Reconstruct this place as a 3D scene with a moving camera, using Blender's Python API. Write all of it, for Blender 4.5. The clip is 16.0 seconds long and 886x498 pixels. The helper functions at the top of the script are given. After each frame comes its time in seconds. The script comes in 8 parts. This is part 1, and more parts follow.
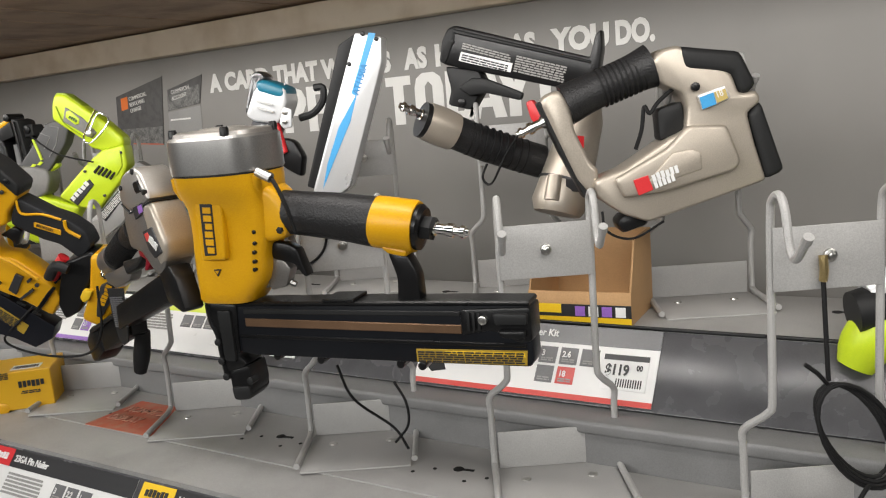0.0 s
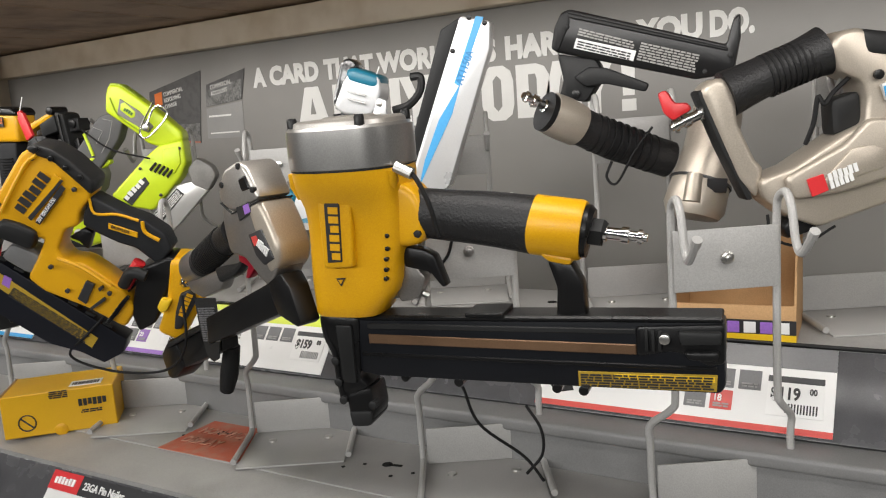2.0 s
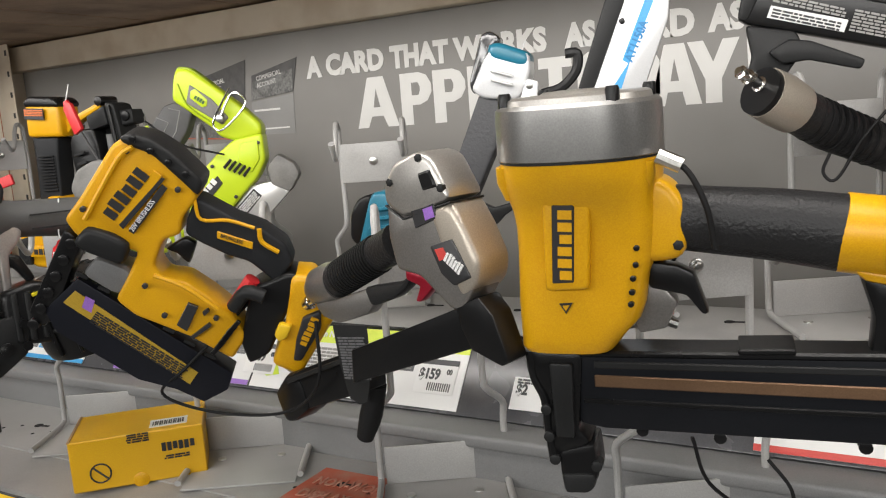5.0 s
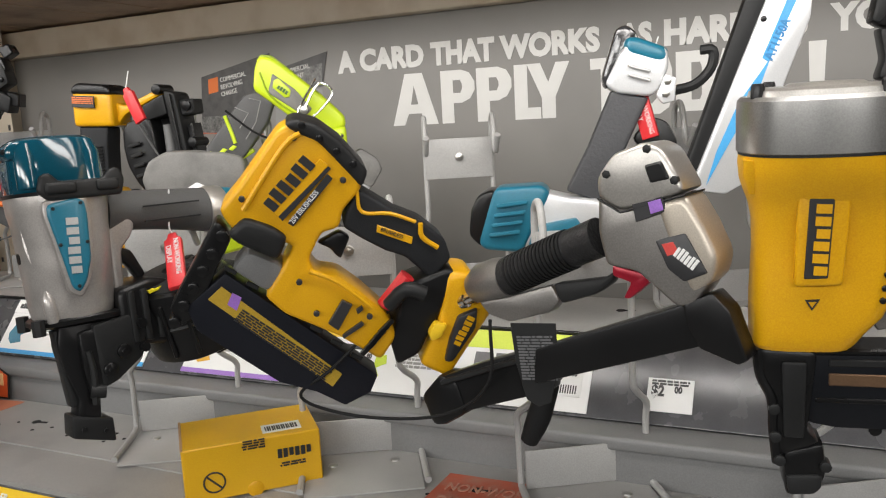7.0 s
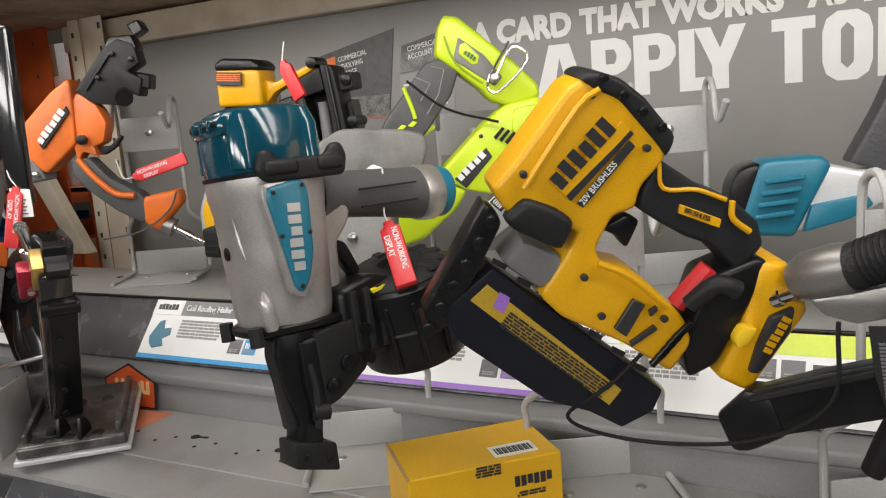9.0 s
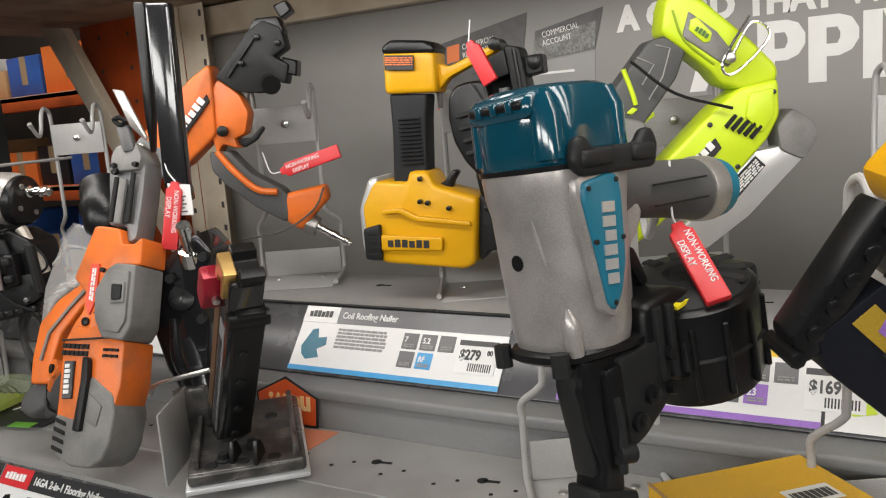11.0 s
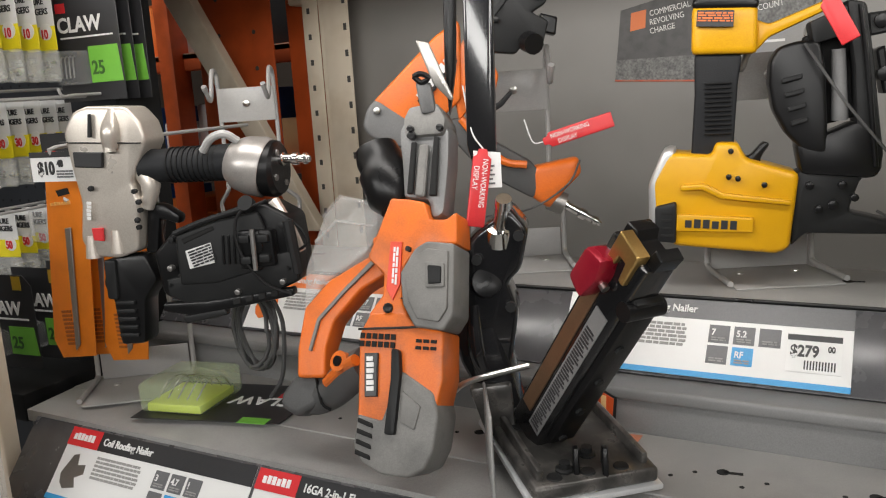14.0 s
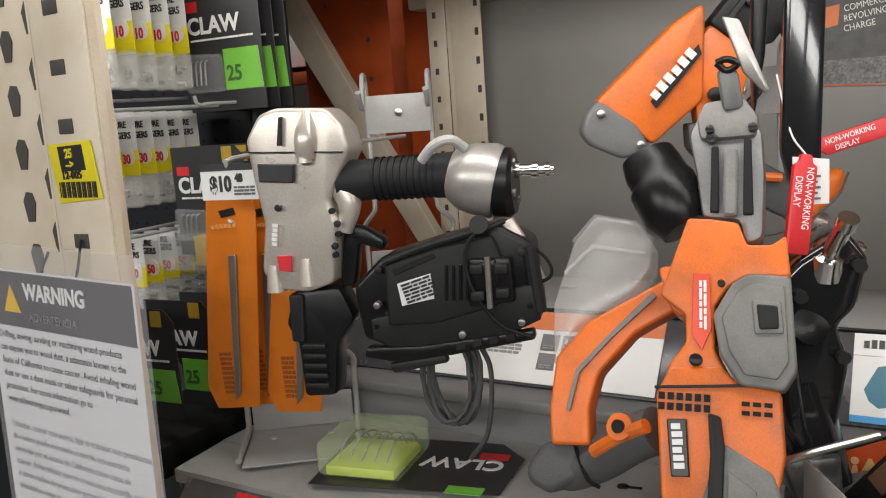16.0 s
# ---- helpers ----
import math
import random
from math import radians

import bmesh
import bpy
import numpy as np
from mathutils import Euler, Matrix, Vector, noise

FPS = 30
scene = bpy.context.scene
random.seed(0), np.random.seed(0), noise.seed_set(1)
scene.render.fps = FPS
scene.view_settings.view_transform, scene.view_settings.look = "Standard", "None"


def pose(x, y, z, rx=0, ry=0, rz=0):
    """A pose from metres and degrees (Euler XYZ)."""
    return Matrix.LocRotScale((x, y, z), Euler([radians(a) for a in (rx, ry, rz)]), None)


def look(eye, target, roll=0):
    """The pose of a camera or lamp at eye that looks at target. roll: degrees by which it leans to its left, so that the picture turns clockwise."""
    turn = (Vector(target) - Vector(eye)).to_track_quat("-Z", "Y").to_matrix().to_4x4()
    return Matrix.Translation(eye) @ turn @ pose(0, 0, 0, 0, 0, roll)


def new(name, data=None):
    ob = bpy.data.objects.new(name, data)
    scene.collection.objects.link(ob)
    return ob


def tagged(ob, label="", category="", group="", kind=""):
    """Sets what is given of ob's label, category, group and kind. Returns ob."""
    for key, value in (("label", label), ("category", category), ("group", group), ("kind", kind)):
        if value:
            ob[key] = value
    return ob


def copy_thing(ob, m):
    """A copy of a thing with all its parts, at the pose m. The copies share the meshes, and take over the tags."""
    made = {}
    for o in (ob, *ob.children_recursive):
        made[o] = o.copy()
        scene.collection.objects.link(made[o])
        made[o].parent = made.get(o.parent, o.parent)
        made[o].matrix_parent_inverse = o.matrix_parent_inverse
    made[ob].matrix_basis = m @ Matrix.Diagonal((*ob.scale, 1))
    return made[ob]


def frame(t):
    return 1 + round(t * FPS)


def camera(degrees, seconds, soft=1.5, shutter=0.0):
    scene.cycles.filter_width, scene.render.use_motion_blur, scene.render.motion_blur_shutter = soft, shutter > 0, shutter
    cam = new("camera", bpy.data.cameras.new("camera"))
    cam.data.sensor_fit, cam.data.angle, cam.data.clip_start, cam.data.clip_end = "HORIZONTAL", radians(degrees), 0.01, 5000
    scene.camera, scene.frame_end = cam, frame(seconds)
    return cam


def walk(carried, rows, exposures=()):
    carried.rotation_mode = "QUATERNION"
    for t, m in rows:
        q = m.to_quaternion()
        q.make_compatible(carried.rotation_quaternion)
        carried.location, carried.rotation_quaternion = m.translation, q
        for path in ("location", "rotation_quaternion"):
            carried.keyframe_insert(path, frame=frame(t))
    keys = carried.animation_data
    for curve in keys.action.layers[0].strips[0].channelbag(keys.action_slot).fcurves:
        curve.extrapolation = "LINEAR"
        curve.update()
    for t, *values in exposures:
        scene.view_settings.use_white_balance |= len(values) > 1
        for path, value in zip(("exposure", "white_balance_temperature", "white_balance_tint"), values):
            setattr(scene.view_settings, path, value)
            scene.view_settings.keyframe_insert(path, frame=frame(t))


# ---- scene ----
cam = camera(56.8, 16.0, soft=1.15)
PATH = [
    (0, (-0.055, -0.024, 1.496), (-1.102, 1.649, 1.172), -4.6),
    (0.5, (-0.085, -0.039, 1.496), (-1.118, 1.643, 1.177), -4.3),
    (1, (-0.123, -0.052, 1.499), (-1.152, 1.633, 1.183), -4.2),
    (1.5, (-0.16, -0.04, 1.493), (-1.19, 1.645, 1.177), -4.1),
    (2, (-0.228, -0.013, 1.493), (-1.257, 1.672, 1.177), -4.2),
    (2.5, (-0.266, 0.006, 1.491), (-1.304, 1.686, 1.173), -4.5),
    (3, (-0.306, 0.023, 1.49), (-1.344, 1.703, 1.176), -4.6),
    (3.5, (-0.346, 0.037, 1.485), (-1.384, 1.718, 1.17), -4.7),
    (4, (-0.385, 0.047, 1.487), (-1.42, 1.729, 1.173), -4.9),
    (6.3, (-0.592, 0.003, 1.489), (-1.478, 1.769, 1.18), -3.2),
    (6.5, (-0.613, -0.006, 1.487), (-1.48, 1.77, 1.178), -3.2),
    (7, (-0.657, -0.03, 1.49), (-1.507, 1.753, 1.177), -3.1),
    (7.5, (-0.686, -0.042, 1.486), (-1.538, 1.74, 1.176), -3.3),
    (8, (-0.736, -0.032, 1.485), (-1.602, 1.743, 1.175), -3.6),
    (8.5, (-0.823, -0.001, 1.48), (-1.718, 1.76, 1.164), -4.1),
    (8.7, (-0.846, 0.006, 1.478), (-1.764, 1.754, 1.156), -4.3),
    (10.8, (-1.061, 0.012, 1.482), (-2.064, 1.71, 1.149), -4.7),
    (11, (-1.086, 0.012, 1.482), (-2.095, 1.707, 1.153), -4.6),
    (11.5, (-1.149, 0.007, 1.486), (-2.156, 1.702, 1.149), -4.3),
    (12, (-1.205, 0.007, 1.478), (-2.2, 1.709, 1.139), -4.0),
    (12.5, (-1.267, -0.004, 1.481), (-2.253, 1.701, 1.134), -3.9),
    (13, (-1.325, -0.024, 1.485), (-2.304, 1.682, 1.126), -3.7),
    (13.5, (-1.381, -0.045, 1.485), (-2.355, 1.662, 1.115), -3.6),
    (14, (-1.426, -0.06, 1.484), (-2.405, 1.644, 1.112), -3.6),
    (14.5, (-1.492, -0.052, 1.482), (-2.486, 1.645, 1.124), -3.7),
    (15, (-1.569, -0.035, 1.482), (-2.578, 1.66, 1.148), -3.7),
    (15.5, (-1.634, -0.028, 1.482), (-2.66, 1.659, 1.16), -3.9),
    (16, (-1.68, -0.022, 1.475), (-2.721, 1.657, 1.162), -4.0),
]
walk(cam, [(t, look(eye, target, roll)) for t, eye, target, roll in PATH], [(0, 0.0), (11, 0.0), (13, -0.03), (16, -0.12)])

# world and lights
world = bpy.data.worlds.new("store_world")
scene.world = world
world.use_nodes = True
world.node_tree.nodes["Background"].inputs[0].default_value = (0.9, 0.95, 1.0, 1)
world.node_tree.nodes["Background"].inputs[1].default_value = 0.032


def lamp(name, place, target, size, size_y, power, colour=(0.985, 0.97, 0.94)):
    data = bpy.data.lights.new(name, "AREA")
    data.shape, data.size, data.size_y, data.energy, data.color = "RECTANGLE", size, size_y, power, colour
    ob = new(name, data)
    ob.matrix_world = look(place, target)
    return ob


for x in (-3.4, -1.1, 1.2):
    lamp("aisle_light", (x, -2.4, 2.25), (x - 0.1, 1.2, 1.45), 1.9, 0.40, 37)
# warm strip lights under the storage deck, plus a second row added as fill
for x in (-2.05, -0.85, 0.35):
    lamp("deck_strip_light", (x, 0.50, 1.715), (x, 1.02, 1.30), 1.1, 0.06, 1.75, (1.0, 0.955, 0.91))
    # fill ahead of the deck edge, added to brighten the shelf
    lamp("deck_edge_fill", (x, 0.42, 1.78), (x, 0.62, 1.2), 1.1, 0.06, 2.6, (1.0, 0.955, 0.91))


# ---- materials ----
def material(name, colour, rough=0.5, metal=0.0, grain=0.06, grain_size=900.0, blotch=0.08, blotch_size=12.0, bump=0.0, bump_size=600.0, tint=None, coat=0.0, spec=0.5):
    """A surface with variation at two scales and optional fine relief."""
    m = bpy.data.materials.new(name)
    m.use_nodes = True
    nt = m.node_tree
    b = nt.nodes["Principled BSDF"]
    b.inputs["Metallic"].default_value = metal
    b.inputs["Coat Weight"].default_value = coat
    b.inputs["Specular IOR Level"].default_value = spec
    co = nt.nodes.new("ShaderNodeTexCoord")
    fine = nt.nodes.new("ShaderNodeTexNoise")
    fine.inputs["Scale"].default_value = grain_size
    big = nt.nodes.new("ShaderNodeTexNoise")
    big.inputs["Scale"].default_value = blotch_size
    big.inputs["Detail"].default_value = 5
    nt.links.new(co.outputs["Object"], fine.inputs["Vector"])
    nt.links.new(co.outputs["Object"], big.inputs["Vector"])
    base = nt.nodes.new("ShaderNodeMixRGB")
    base.blend_type = "MIX"
    dark = tint or tuple(c * (1 - 3.2 * blotch) for c in colour)
    base.inputs[1].default_value = (*dark, 1)
    base.inputs[2].default_value = (*colour, 1)
    ramp = nt.nodes.new("ShaderNodeValToRGB")
    ramp.color_ramp.elements[0].position, ramp.color_ramp.elements[1].position = 0.3, 0.55
    nt.links.new(big.outputs["Fac"], ramp.inputs["Fac"])
    nt.links.new(ramp.outputs["Color"], base.inputs[0])
    mix = nt.nodes.new("ShaderNodeMixRGB")
    mix.blend_type = "OVERLAY"
    mix.inputs[0].default_value = min(1.0, grain * 4)
    nt.links.new(base.outputs[0], mix.inputs[1])
    nt.links.new(fine.outputs["Fac"], mix.inputs[2])
    nt.links.new(mix.outputs[0], b.inputs["Base Color"])
    rr = nt.nodes.new("ShaderNodeMapRange")
    rr.inputs["To Min"].default_value, rr.inputs["To Max"].default_value = max(0.03, rough - 0.1), min(1.0, rough + 0.1)
    nt.links.new(big.outputs["Fac"], rr.inputs["Value"])
    nt.links.new(rr.outputs["Result"], b.inputs["Roughness"])
    if bump:
        relief = nt.nodes.new("ShaderNodeTexNoise")
        relief.inputs["Scale"].default_value = bump_size
        nt.links.new(co.outputs["Object"], relief.inputs["Vector"])
        bp = nt.nodes.new("ShaderNodeBump")
        bp.inputs["Strength"].default_value, bp.inputs["Distance"].default_value = bump, 0.001
        nt.links.new(relief.outputs["Fac"], bp.inputs["Height"])
        nt.links.new(bp.outputs["Normal"], b.inputs["Normal"])
    return m


def clear_plastic(name, colour=(0.95, 0.97, 0.97), rough=0.08, solid=0.12):
    """Thin clear plastic film: mostly see-through with a little gloss."""
    m = bpy.data.materials.new(name)
    m.use_nodes = True
    nt = m.node_tree
    b = nt.nodes["Principled BSDF"]
    b.inputs["Base Color"].default_value = (*colour, 1)
    b.inputs["Roughness"].default_value = rough
    b.inputs["Alpha"].default_value = solid
    return m


M_GREY = material("shelf_grey_paint", (0.33, 0.325, 0.315), 0.40, grain=0.08, blotch=0.07, bump=0.14, bump_size=1400)
M_GREYD = material("riser_grey_paint", (0.20, 0.20, 0.20), 0.45, blotch=0.04, bump=0.1, bump_size=1400)
M_PANEL = material("grey_vinyl_banner", (0.27, 0.259, 0.243), 0.5, grain=0.03, blotch=0.05, blotch_size=4)
M_TEXT = material("banner_print_light", (0.80, 0.79, 0.76), 0.5, blotch=0.03)
M_CREAM = material("cream_rack_paint", (0.72, 0.63, 0.50), 0.42, blotch=0.05, bump=0.08, bump_size=900, tint=(0.60, 0.50, 0.37))
M_ORANGE_RACK = material("orange_rack_paint", (0.50, 0.085, 0.018), 0.42, blotch=0.1)
M_WOOD = material("stained_pine_board", (0.48, 0.36, 0.26), 0.6, blotch=0.12, blotch_size=9, tint=(0.26, 0.18, 0.125), bump=0.3, bump_size=200)
M_WIRE = material("grey_painted_wire", (0.40, 0.395, 0.385), 0.38, blotch=0.05)
M_STEEL = material("zinc_steel", (0.62, 0.61, 0.58), 0.3, 1.0)
M_CHROME = material("polished_steel", (0.75, 0.74, 0.72), 0.16, 1.0, blotch=0.03)
M_RUBBER = material("black_rubber", (0.012, 0.012, 0.0125), 0.6, bump=0.35, bump_size=1800, spec=0.22)
M_BLACK = material("black_plastic", (0.008, 0.008, 0.0085), 0.30, bump=0.1, bump_size=1500, blotch=0.05, spec=0.3)
M_GLOSSBLACK = material("gloss_black_enamel", (0.012, 0.012, 0.013), 0.14, coat=0.4, blotch=0.05)
M_DGREY = material("dark_grey_plastic", (0.019, 0.0195, 0.020), 0.46, bump=0.15, bump_size=1500, spec=0.22)
M_MGREY = material("mid_grey_plastic", (0.16, 0.16, 0.16), 0.5, bump=0.12, bump_size=1500)
M_YELLOW = material("yellow_plastic", (0.70, 0.362, 0.005), 0.36, blotch=0.03, bump=0.05, bump_size=1500, tint=(0.62, 0.315, 0.004), spec=0.4)
M_LIME = material("lime_plastic", (0.55, 0.70, 0.02), 0.38, blotch=0.03, tint=(0.48, 0.62, 0.015))
M_ORANGE = material("orange_plastic", (0.74, 0.155, 0.014), 0.42, grain=0.08, blotch=0.04, blotch_size=28, tint=(0.50, 0.125, 0.03), bump=0.08, bump_size=1200)
M_TEAL = material("teal_plastic", (0.004, 0.060, 0.095), 0.14, blotch=0.05, coat=0.5)
M_ALU = material("satin_cast_alloy", (0.50, 0.48, 0.45), 0.34, 0.75, blotch=0.05, bump=0.08, bump_size=1600)
M_ALUD = material("dark_cast_alloy", (0.30, 0.285, 0.27), 0.36, 0.75, blotch=0.05, bump=0.08, bump_size=1600)
M_CHAMP = material("champagne_housing", (0.46, 0.41, 0.345), 0.36, 0.5, blotch=0.03)
M_WHITE = material("white_card", (0.78, 0.78, 0.77), 0.5, grain=0.02, blotch=0.02)
M_SILVERP = material("pale_satin_alloy", (0.66, 0.66, 0.65), 0.32, 0.55, blotch=0.03)
M_RED = material("red_print", (0.62, 0.025, 0.03), 0.42, blotch=0.03)
M_REDW = material("faded_red_print", (0.50, 0.11, 0.06), 0.55, blotch=0.12, blotch_size=40, tint=(0.42, 0.20, 0.14))
M_CARDBLK = material("black_print", (0.025, 0.025, 0.027), 0.4, blotch=0.02)
M_CARDGREY = material("grey_print", (0.13, 0.13, 0.135), 0.4, blotch=0.02)
M_BLUE = material("blue_print", (0.05, 0.33, 0.66), 0.4, blotch=0.02)
M_PURPLE = material("purple_print", (0.30, 0.14, 0.52), 0.4, blotch=0.02)
M_GREEN = material("green_print", (0.18, 0.50, 0.06), 0.4, blotch=0.02)
M_YEL_PRINT = material("yellow_print", (0.85, 0.55, 0.02), 0.4, blotch=0.02)
M_LIME_PRINT = material("lime_print", (0.66, 0.78, 0.06), 0.4, blotch=0.02)
M_KRAFT = material("kraft_cardboard", (0.45, 0.27, 0.125), 0.75, blotch=0.06, bump=0.2, bump_size=300)
M_CLEAR = clear_plastic("clear_blister")
M_SMOKE = clear_plastic("smoky_clear_plastic", (0.62, 0.62, 0.60), 0.15, 0.30)
M_BRONZE = material("bronze_rail", (0.22, 0.13, 0.075), 0.4, 0.6)
M_DGREYRAIL = material("dark_satin_rail", (0.075, 0.075, 0.08), 0.26, blotch=0.06, blotch_size=30, spec=0.6)
M_HOLE = material("dark_recess", (0.01, 0.01, 0.01), 0.9)
M_CARDPRINT = material("dark_card_print", (0.085, 0.082, 0.08), 0.5, blotch=0.12, blotch_size=60)
M_ORPRINT = material("orange_print", (0.72, 0.17, 0.03), 0.45, blotch=0.03)
M_GREYLT = material("pale_grey_print", (0.30, 0.295, 0.285), 0.5, blotch=0.04)
M_MIDALU = material("brushed_dark_alloy", (0.34, 0.335, 0.325), 0.3, 0.8, blotch=0.05)
M_GRIP = material("textured_black_grip", (0.016, 0.016, 0.017), 0.45, bump=0.8, bump_size=420, spec=0.4)
M_GRIPD = material("charcoal_soft_grip", (0.017, 0.018, 0.020), 0.55, bump=0.25, bump_size=900, spec=0.22)
M_MAG = material("black_coated_steel", (0.012, 0.013, 0.016), 0.33, 0.2, blotch=0.05, spec=0.22)
M_NAVYBLK = material("blue_black_plastic", (0.010, 0.011, 0.016), 0.38, blotch=0.05, spec=0.22)
M_YELBRN = material("dull_yellow_label", (0.42, 0.27, 0.02), 0.5, blotch=0.03)
M_YELBOX = material("yellow_carton_print", (0.74, 0.41, 0.008), 0.40, blotch=0.03)
M_GREYCAST = material("warm_grey_casting", (0.42, 0.395, 0.375), 0.32, 0.45, blotch=0.08, blotch_size=25, bump=0.05)
M_TEALP = material("satin_teal_plastic", (0.012, 0.15, 0.23), 0.36, blotch=0.04)
M_GRIPG = material("grey_soft_grip", (0.075, 0.075, 0.075), 0.55, bump=0.3, bump_size=900)
M_GOLD = material("gold_print", (0.50, 0.38, 0.12), 0.4)
M_WHITEALU = material("bright_anodised_alloy", (0.70, 0.71, 0.72), 0.3, 0.35, blotch=0.03)
M_CARDBLUE = material("deep_blue_print", (0.02, 0.22, 0.5), 0.4)
M_SMOKEBLK = material("glossy_taped_black", (0.035, 0.035, 0.037), 0.16, coat=0.5, bump=0.5, bump_size=150)
M_DIMPLE = material("dimpled_dark_grip", (0.045, 0.046, 0.05), 0.55, bump=0.8, bump_size=260)
M_GLOSSWORN = material("scuffed_black_enamel", (0.06, 0.058, 0.055), 0.3, 0.4, blotch=0.25, blotch_size=45, tint=(0.16, 0.15, 0.14))
M_GREYPRINT = material("grey_label_print", (0.22, 0.22, 0.22), 0.45)
M_GOLDMET = material("gold_anodised", (0.65, 0.42, 0.15), 0.3, 0.9)
M_CRIMSON = material("dark_red_anodised", (0.35, 0.012, 0.03), 0.28, 0.3)
M_GREYTOOL = material("dusty_grey_plastic", (0.19, 0.185, 0.175), 0.5, blotch=0.12, blotch_size=30, bump=0.1)
M_ALUSL = material("grey_cast_slide", (0.22, 0.22, 0.22), 0.45, 0.5)
M_REDST = material("red_sticker", (0.75, 0.08, 0.04), 0.4)
M_PCALU = material("satin_warm_alloy", (0.58, 0.53, 0.47), 0.30, 0.5, blotch=0.04)
M_ORCARD = material("orange_card_print", (0.72, 0.20, 0.015), 0.35, blotch=0.05, blotch_size=30)
M_ORLT = material("light_orange_print", (0.85, 0.42, 0.12), 0.4)
M_ORDK = material("dark_orange_print", (0.35, 0.10, 0.02), 0.4)
M_STEELD = material("dull_steel_blade", (0.30, 0.29, 0.28), 0.4, 0.8)
M_CLEARG = clear_plastic("clear_pack_plastic", (0.8, 0.95, 0.6), 0.1, 0.22)
M_SIGNGREY = material("sign_head_grey", (0.10, 0.10, 0.105), 0.3, blotch=0.03)
M_CARDW = material("glossy_white_card", (0.74, 0.74, 0.73), 0.3, grain=0.02, blotch=0.02)
M_REDP = material("soft_red_print", (0.58, 0.06, 0.05), 0.4, blotch=0.03)
M_WORNW = material("worn_pale_print", (0.52, 0.27, 0.2), 0.6, blotch=0.15, blotch_size=90, tint=(0.45, 0.12, 0.07))
M_NEWRED = material("orange_red_print", (0.62, 0.09, 0.02), 0.4, blotch=0.03)
M_YELW = material("cream_print", (0.85, 0.55, 0.25), 0.45)
M_PALERED = material("pale_red_print", (0.62, 0.22, 0.12), 0.5, blotch=0.06)
M_BRASS = material("brass_crimp", (0.55, 0.42, 0.2), 0.3, 0.9)
M_TREAD = material("tread_plate_print", (0.17, 0.168, 0.16), 0.45, grain=0.25, grain_size=260, blotch=0.2, blotch_size=70)
M_SLOT = material("slot_shade", (0.07, 0.065, 0.06), 0.8)
M_YELBRIGHT = material("bright_yellow_label", (0.85, 0.72, 0.02), 0.45)
M_CLEARS = clear_plastic("clear_sleeve", (0.95, 0.95, 0.97), 0.12, 0.10)
M_BANDGREY = material("notice_band_grey", (0.12, 0.11, 0.12), 0.45)
M_CARDGREY2 = material("pale_ink", (0.30, 0.29, 0.31), 0.5)
M_INK = material("dark_ink", (0.07, 0.065, 0.075), 0.5)
M_CARDGREEN = material("dark_green_print", (0.05, 0.14, 0.03), 0.45)
M_CLEARY = clear_plastic("clear_bag", (0.9, 0.9, 0.85), 0.15, 0.25)
M_DARKAISLE = material("dim_aisle_backdrop", (0.06, 0.045, 0.035), 0.7, blotch=0.1, blotch_size=3)
M_BLUEBOX = material("blue_carton_print", (0.03, 0.10, 0.35), 0.5)
M_TAPE = material("brown_tape", (0.35, 0.25, 0.14), 0.3)
M_LIMEDK = material("shaded_lime_plastic", (0.30, 0.42, 0.012), 0.45)
M_FLOOR = material("polished_concrete", (0.42, 0.405, 0.385), 0.3, blotch=0.1, blotch_size=2)
M_PEG = material("black_pegboard", (0.012, 0.014, 0.018), 0.55)
M_PAPER = material("white_paper", (0.74, 0.72, 0.75), 0.6, grain=0.02, blotch=0.02)


# ---- building helpers ----
def link(name, me, mat, parent=None, label=""):
    ob = new(name, me)
    if mat and not me.materials:
        me.materials.append(mat)
    if parent is not None:
        ob.parent = parent
    if label:
        ob["label"] = label
    return ob


def part(name, bm, mat, parent=None, label="", smooth=True):
    me = bpy.data.meshes.new(name)
    bmesh.ops.recalc_face_normals(bm, faces=bm.faces)
    if smooth:
        for f in bm.faces:
            f.smooth = True
        for e in bm.edges:
            if len(e.link_faces) == 2 and e.calc_face_angle(0.0) > 0.6:
                e.smooth = False
    bm.to_mesh(me)
    bm.free()
    return link(name, me, mat, parent, label)


def thing(name, m, label, category, group="", kind=""):
    """An Empty at the base of a thing, to which its parts are parented."""
    ob = new(name)
    ob.empty_display_size = 0.02
    ob.matrix_world = m
    return tagged(ob, label, category, group, kind)


def bevel(bm, w, seg=2, angle=0.5):
    if w > 0:
        es = [e for e in bm.edges if len(e.link_faces) == 2 and e.calc_face_angle(0.0) > angle]
        bmesh.ops.bevel(bm, geom=es, offset=w, segments=seg, affect="EDGES", profile=0.5)
    return bm


def box(x0, x1, y0, y1, z0, z1, w=0.0, seg=2, bm=None, m=None):
    if w <= 0 and bm is not None:
        q = [Vector((x, y, z)) for x in (x0, x1) for y in (y0, y1) for z in (z0, z1)]
        v = [bm.verts.new(m @ p if m is not None else p) for p in q]
        for f in ((0, 1, 3, 2), (4, 6, 7, 5), (0, 4, 5, 1), (2, 3, 7, 6), (0, 2, 6, 4), (1, 5, 7, 3)):
            bm.faces.new([v[k] for k in f])
        return bm
    own = bmesh.new()
    vs = bmesh.ops.create_cube(own, size=1)["verts"]
    for v in vs:
        v.co = Vector((x0 + (v.co.x + 0.5) * (x1 - x0), y0 + (v.co.y + 0.5) * (y1 - y0), z0 + (v.co.z + 0.5) * (z1 - z0)))
    bevel(own, w, seg)
    return joined(own, bm, m)


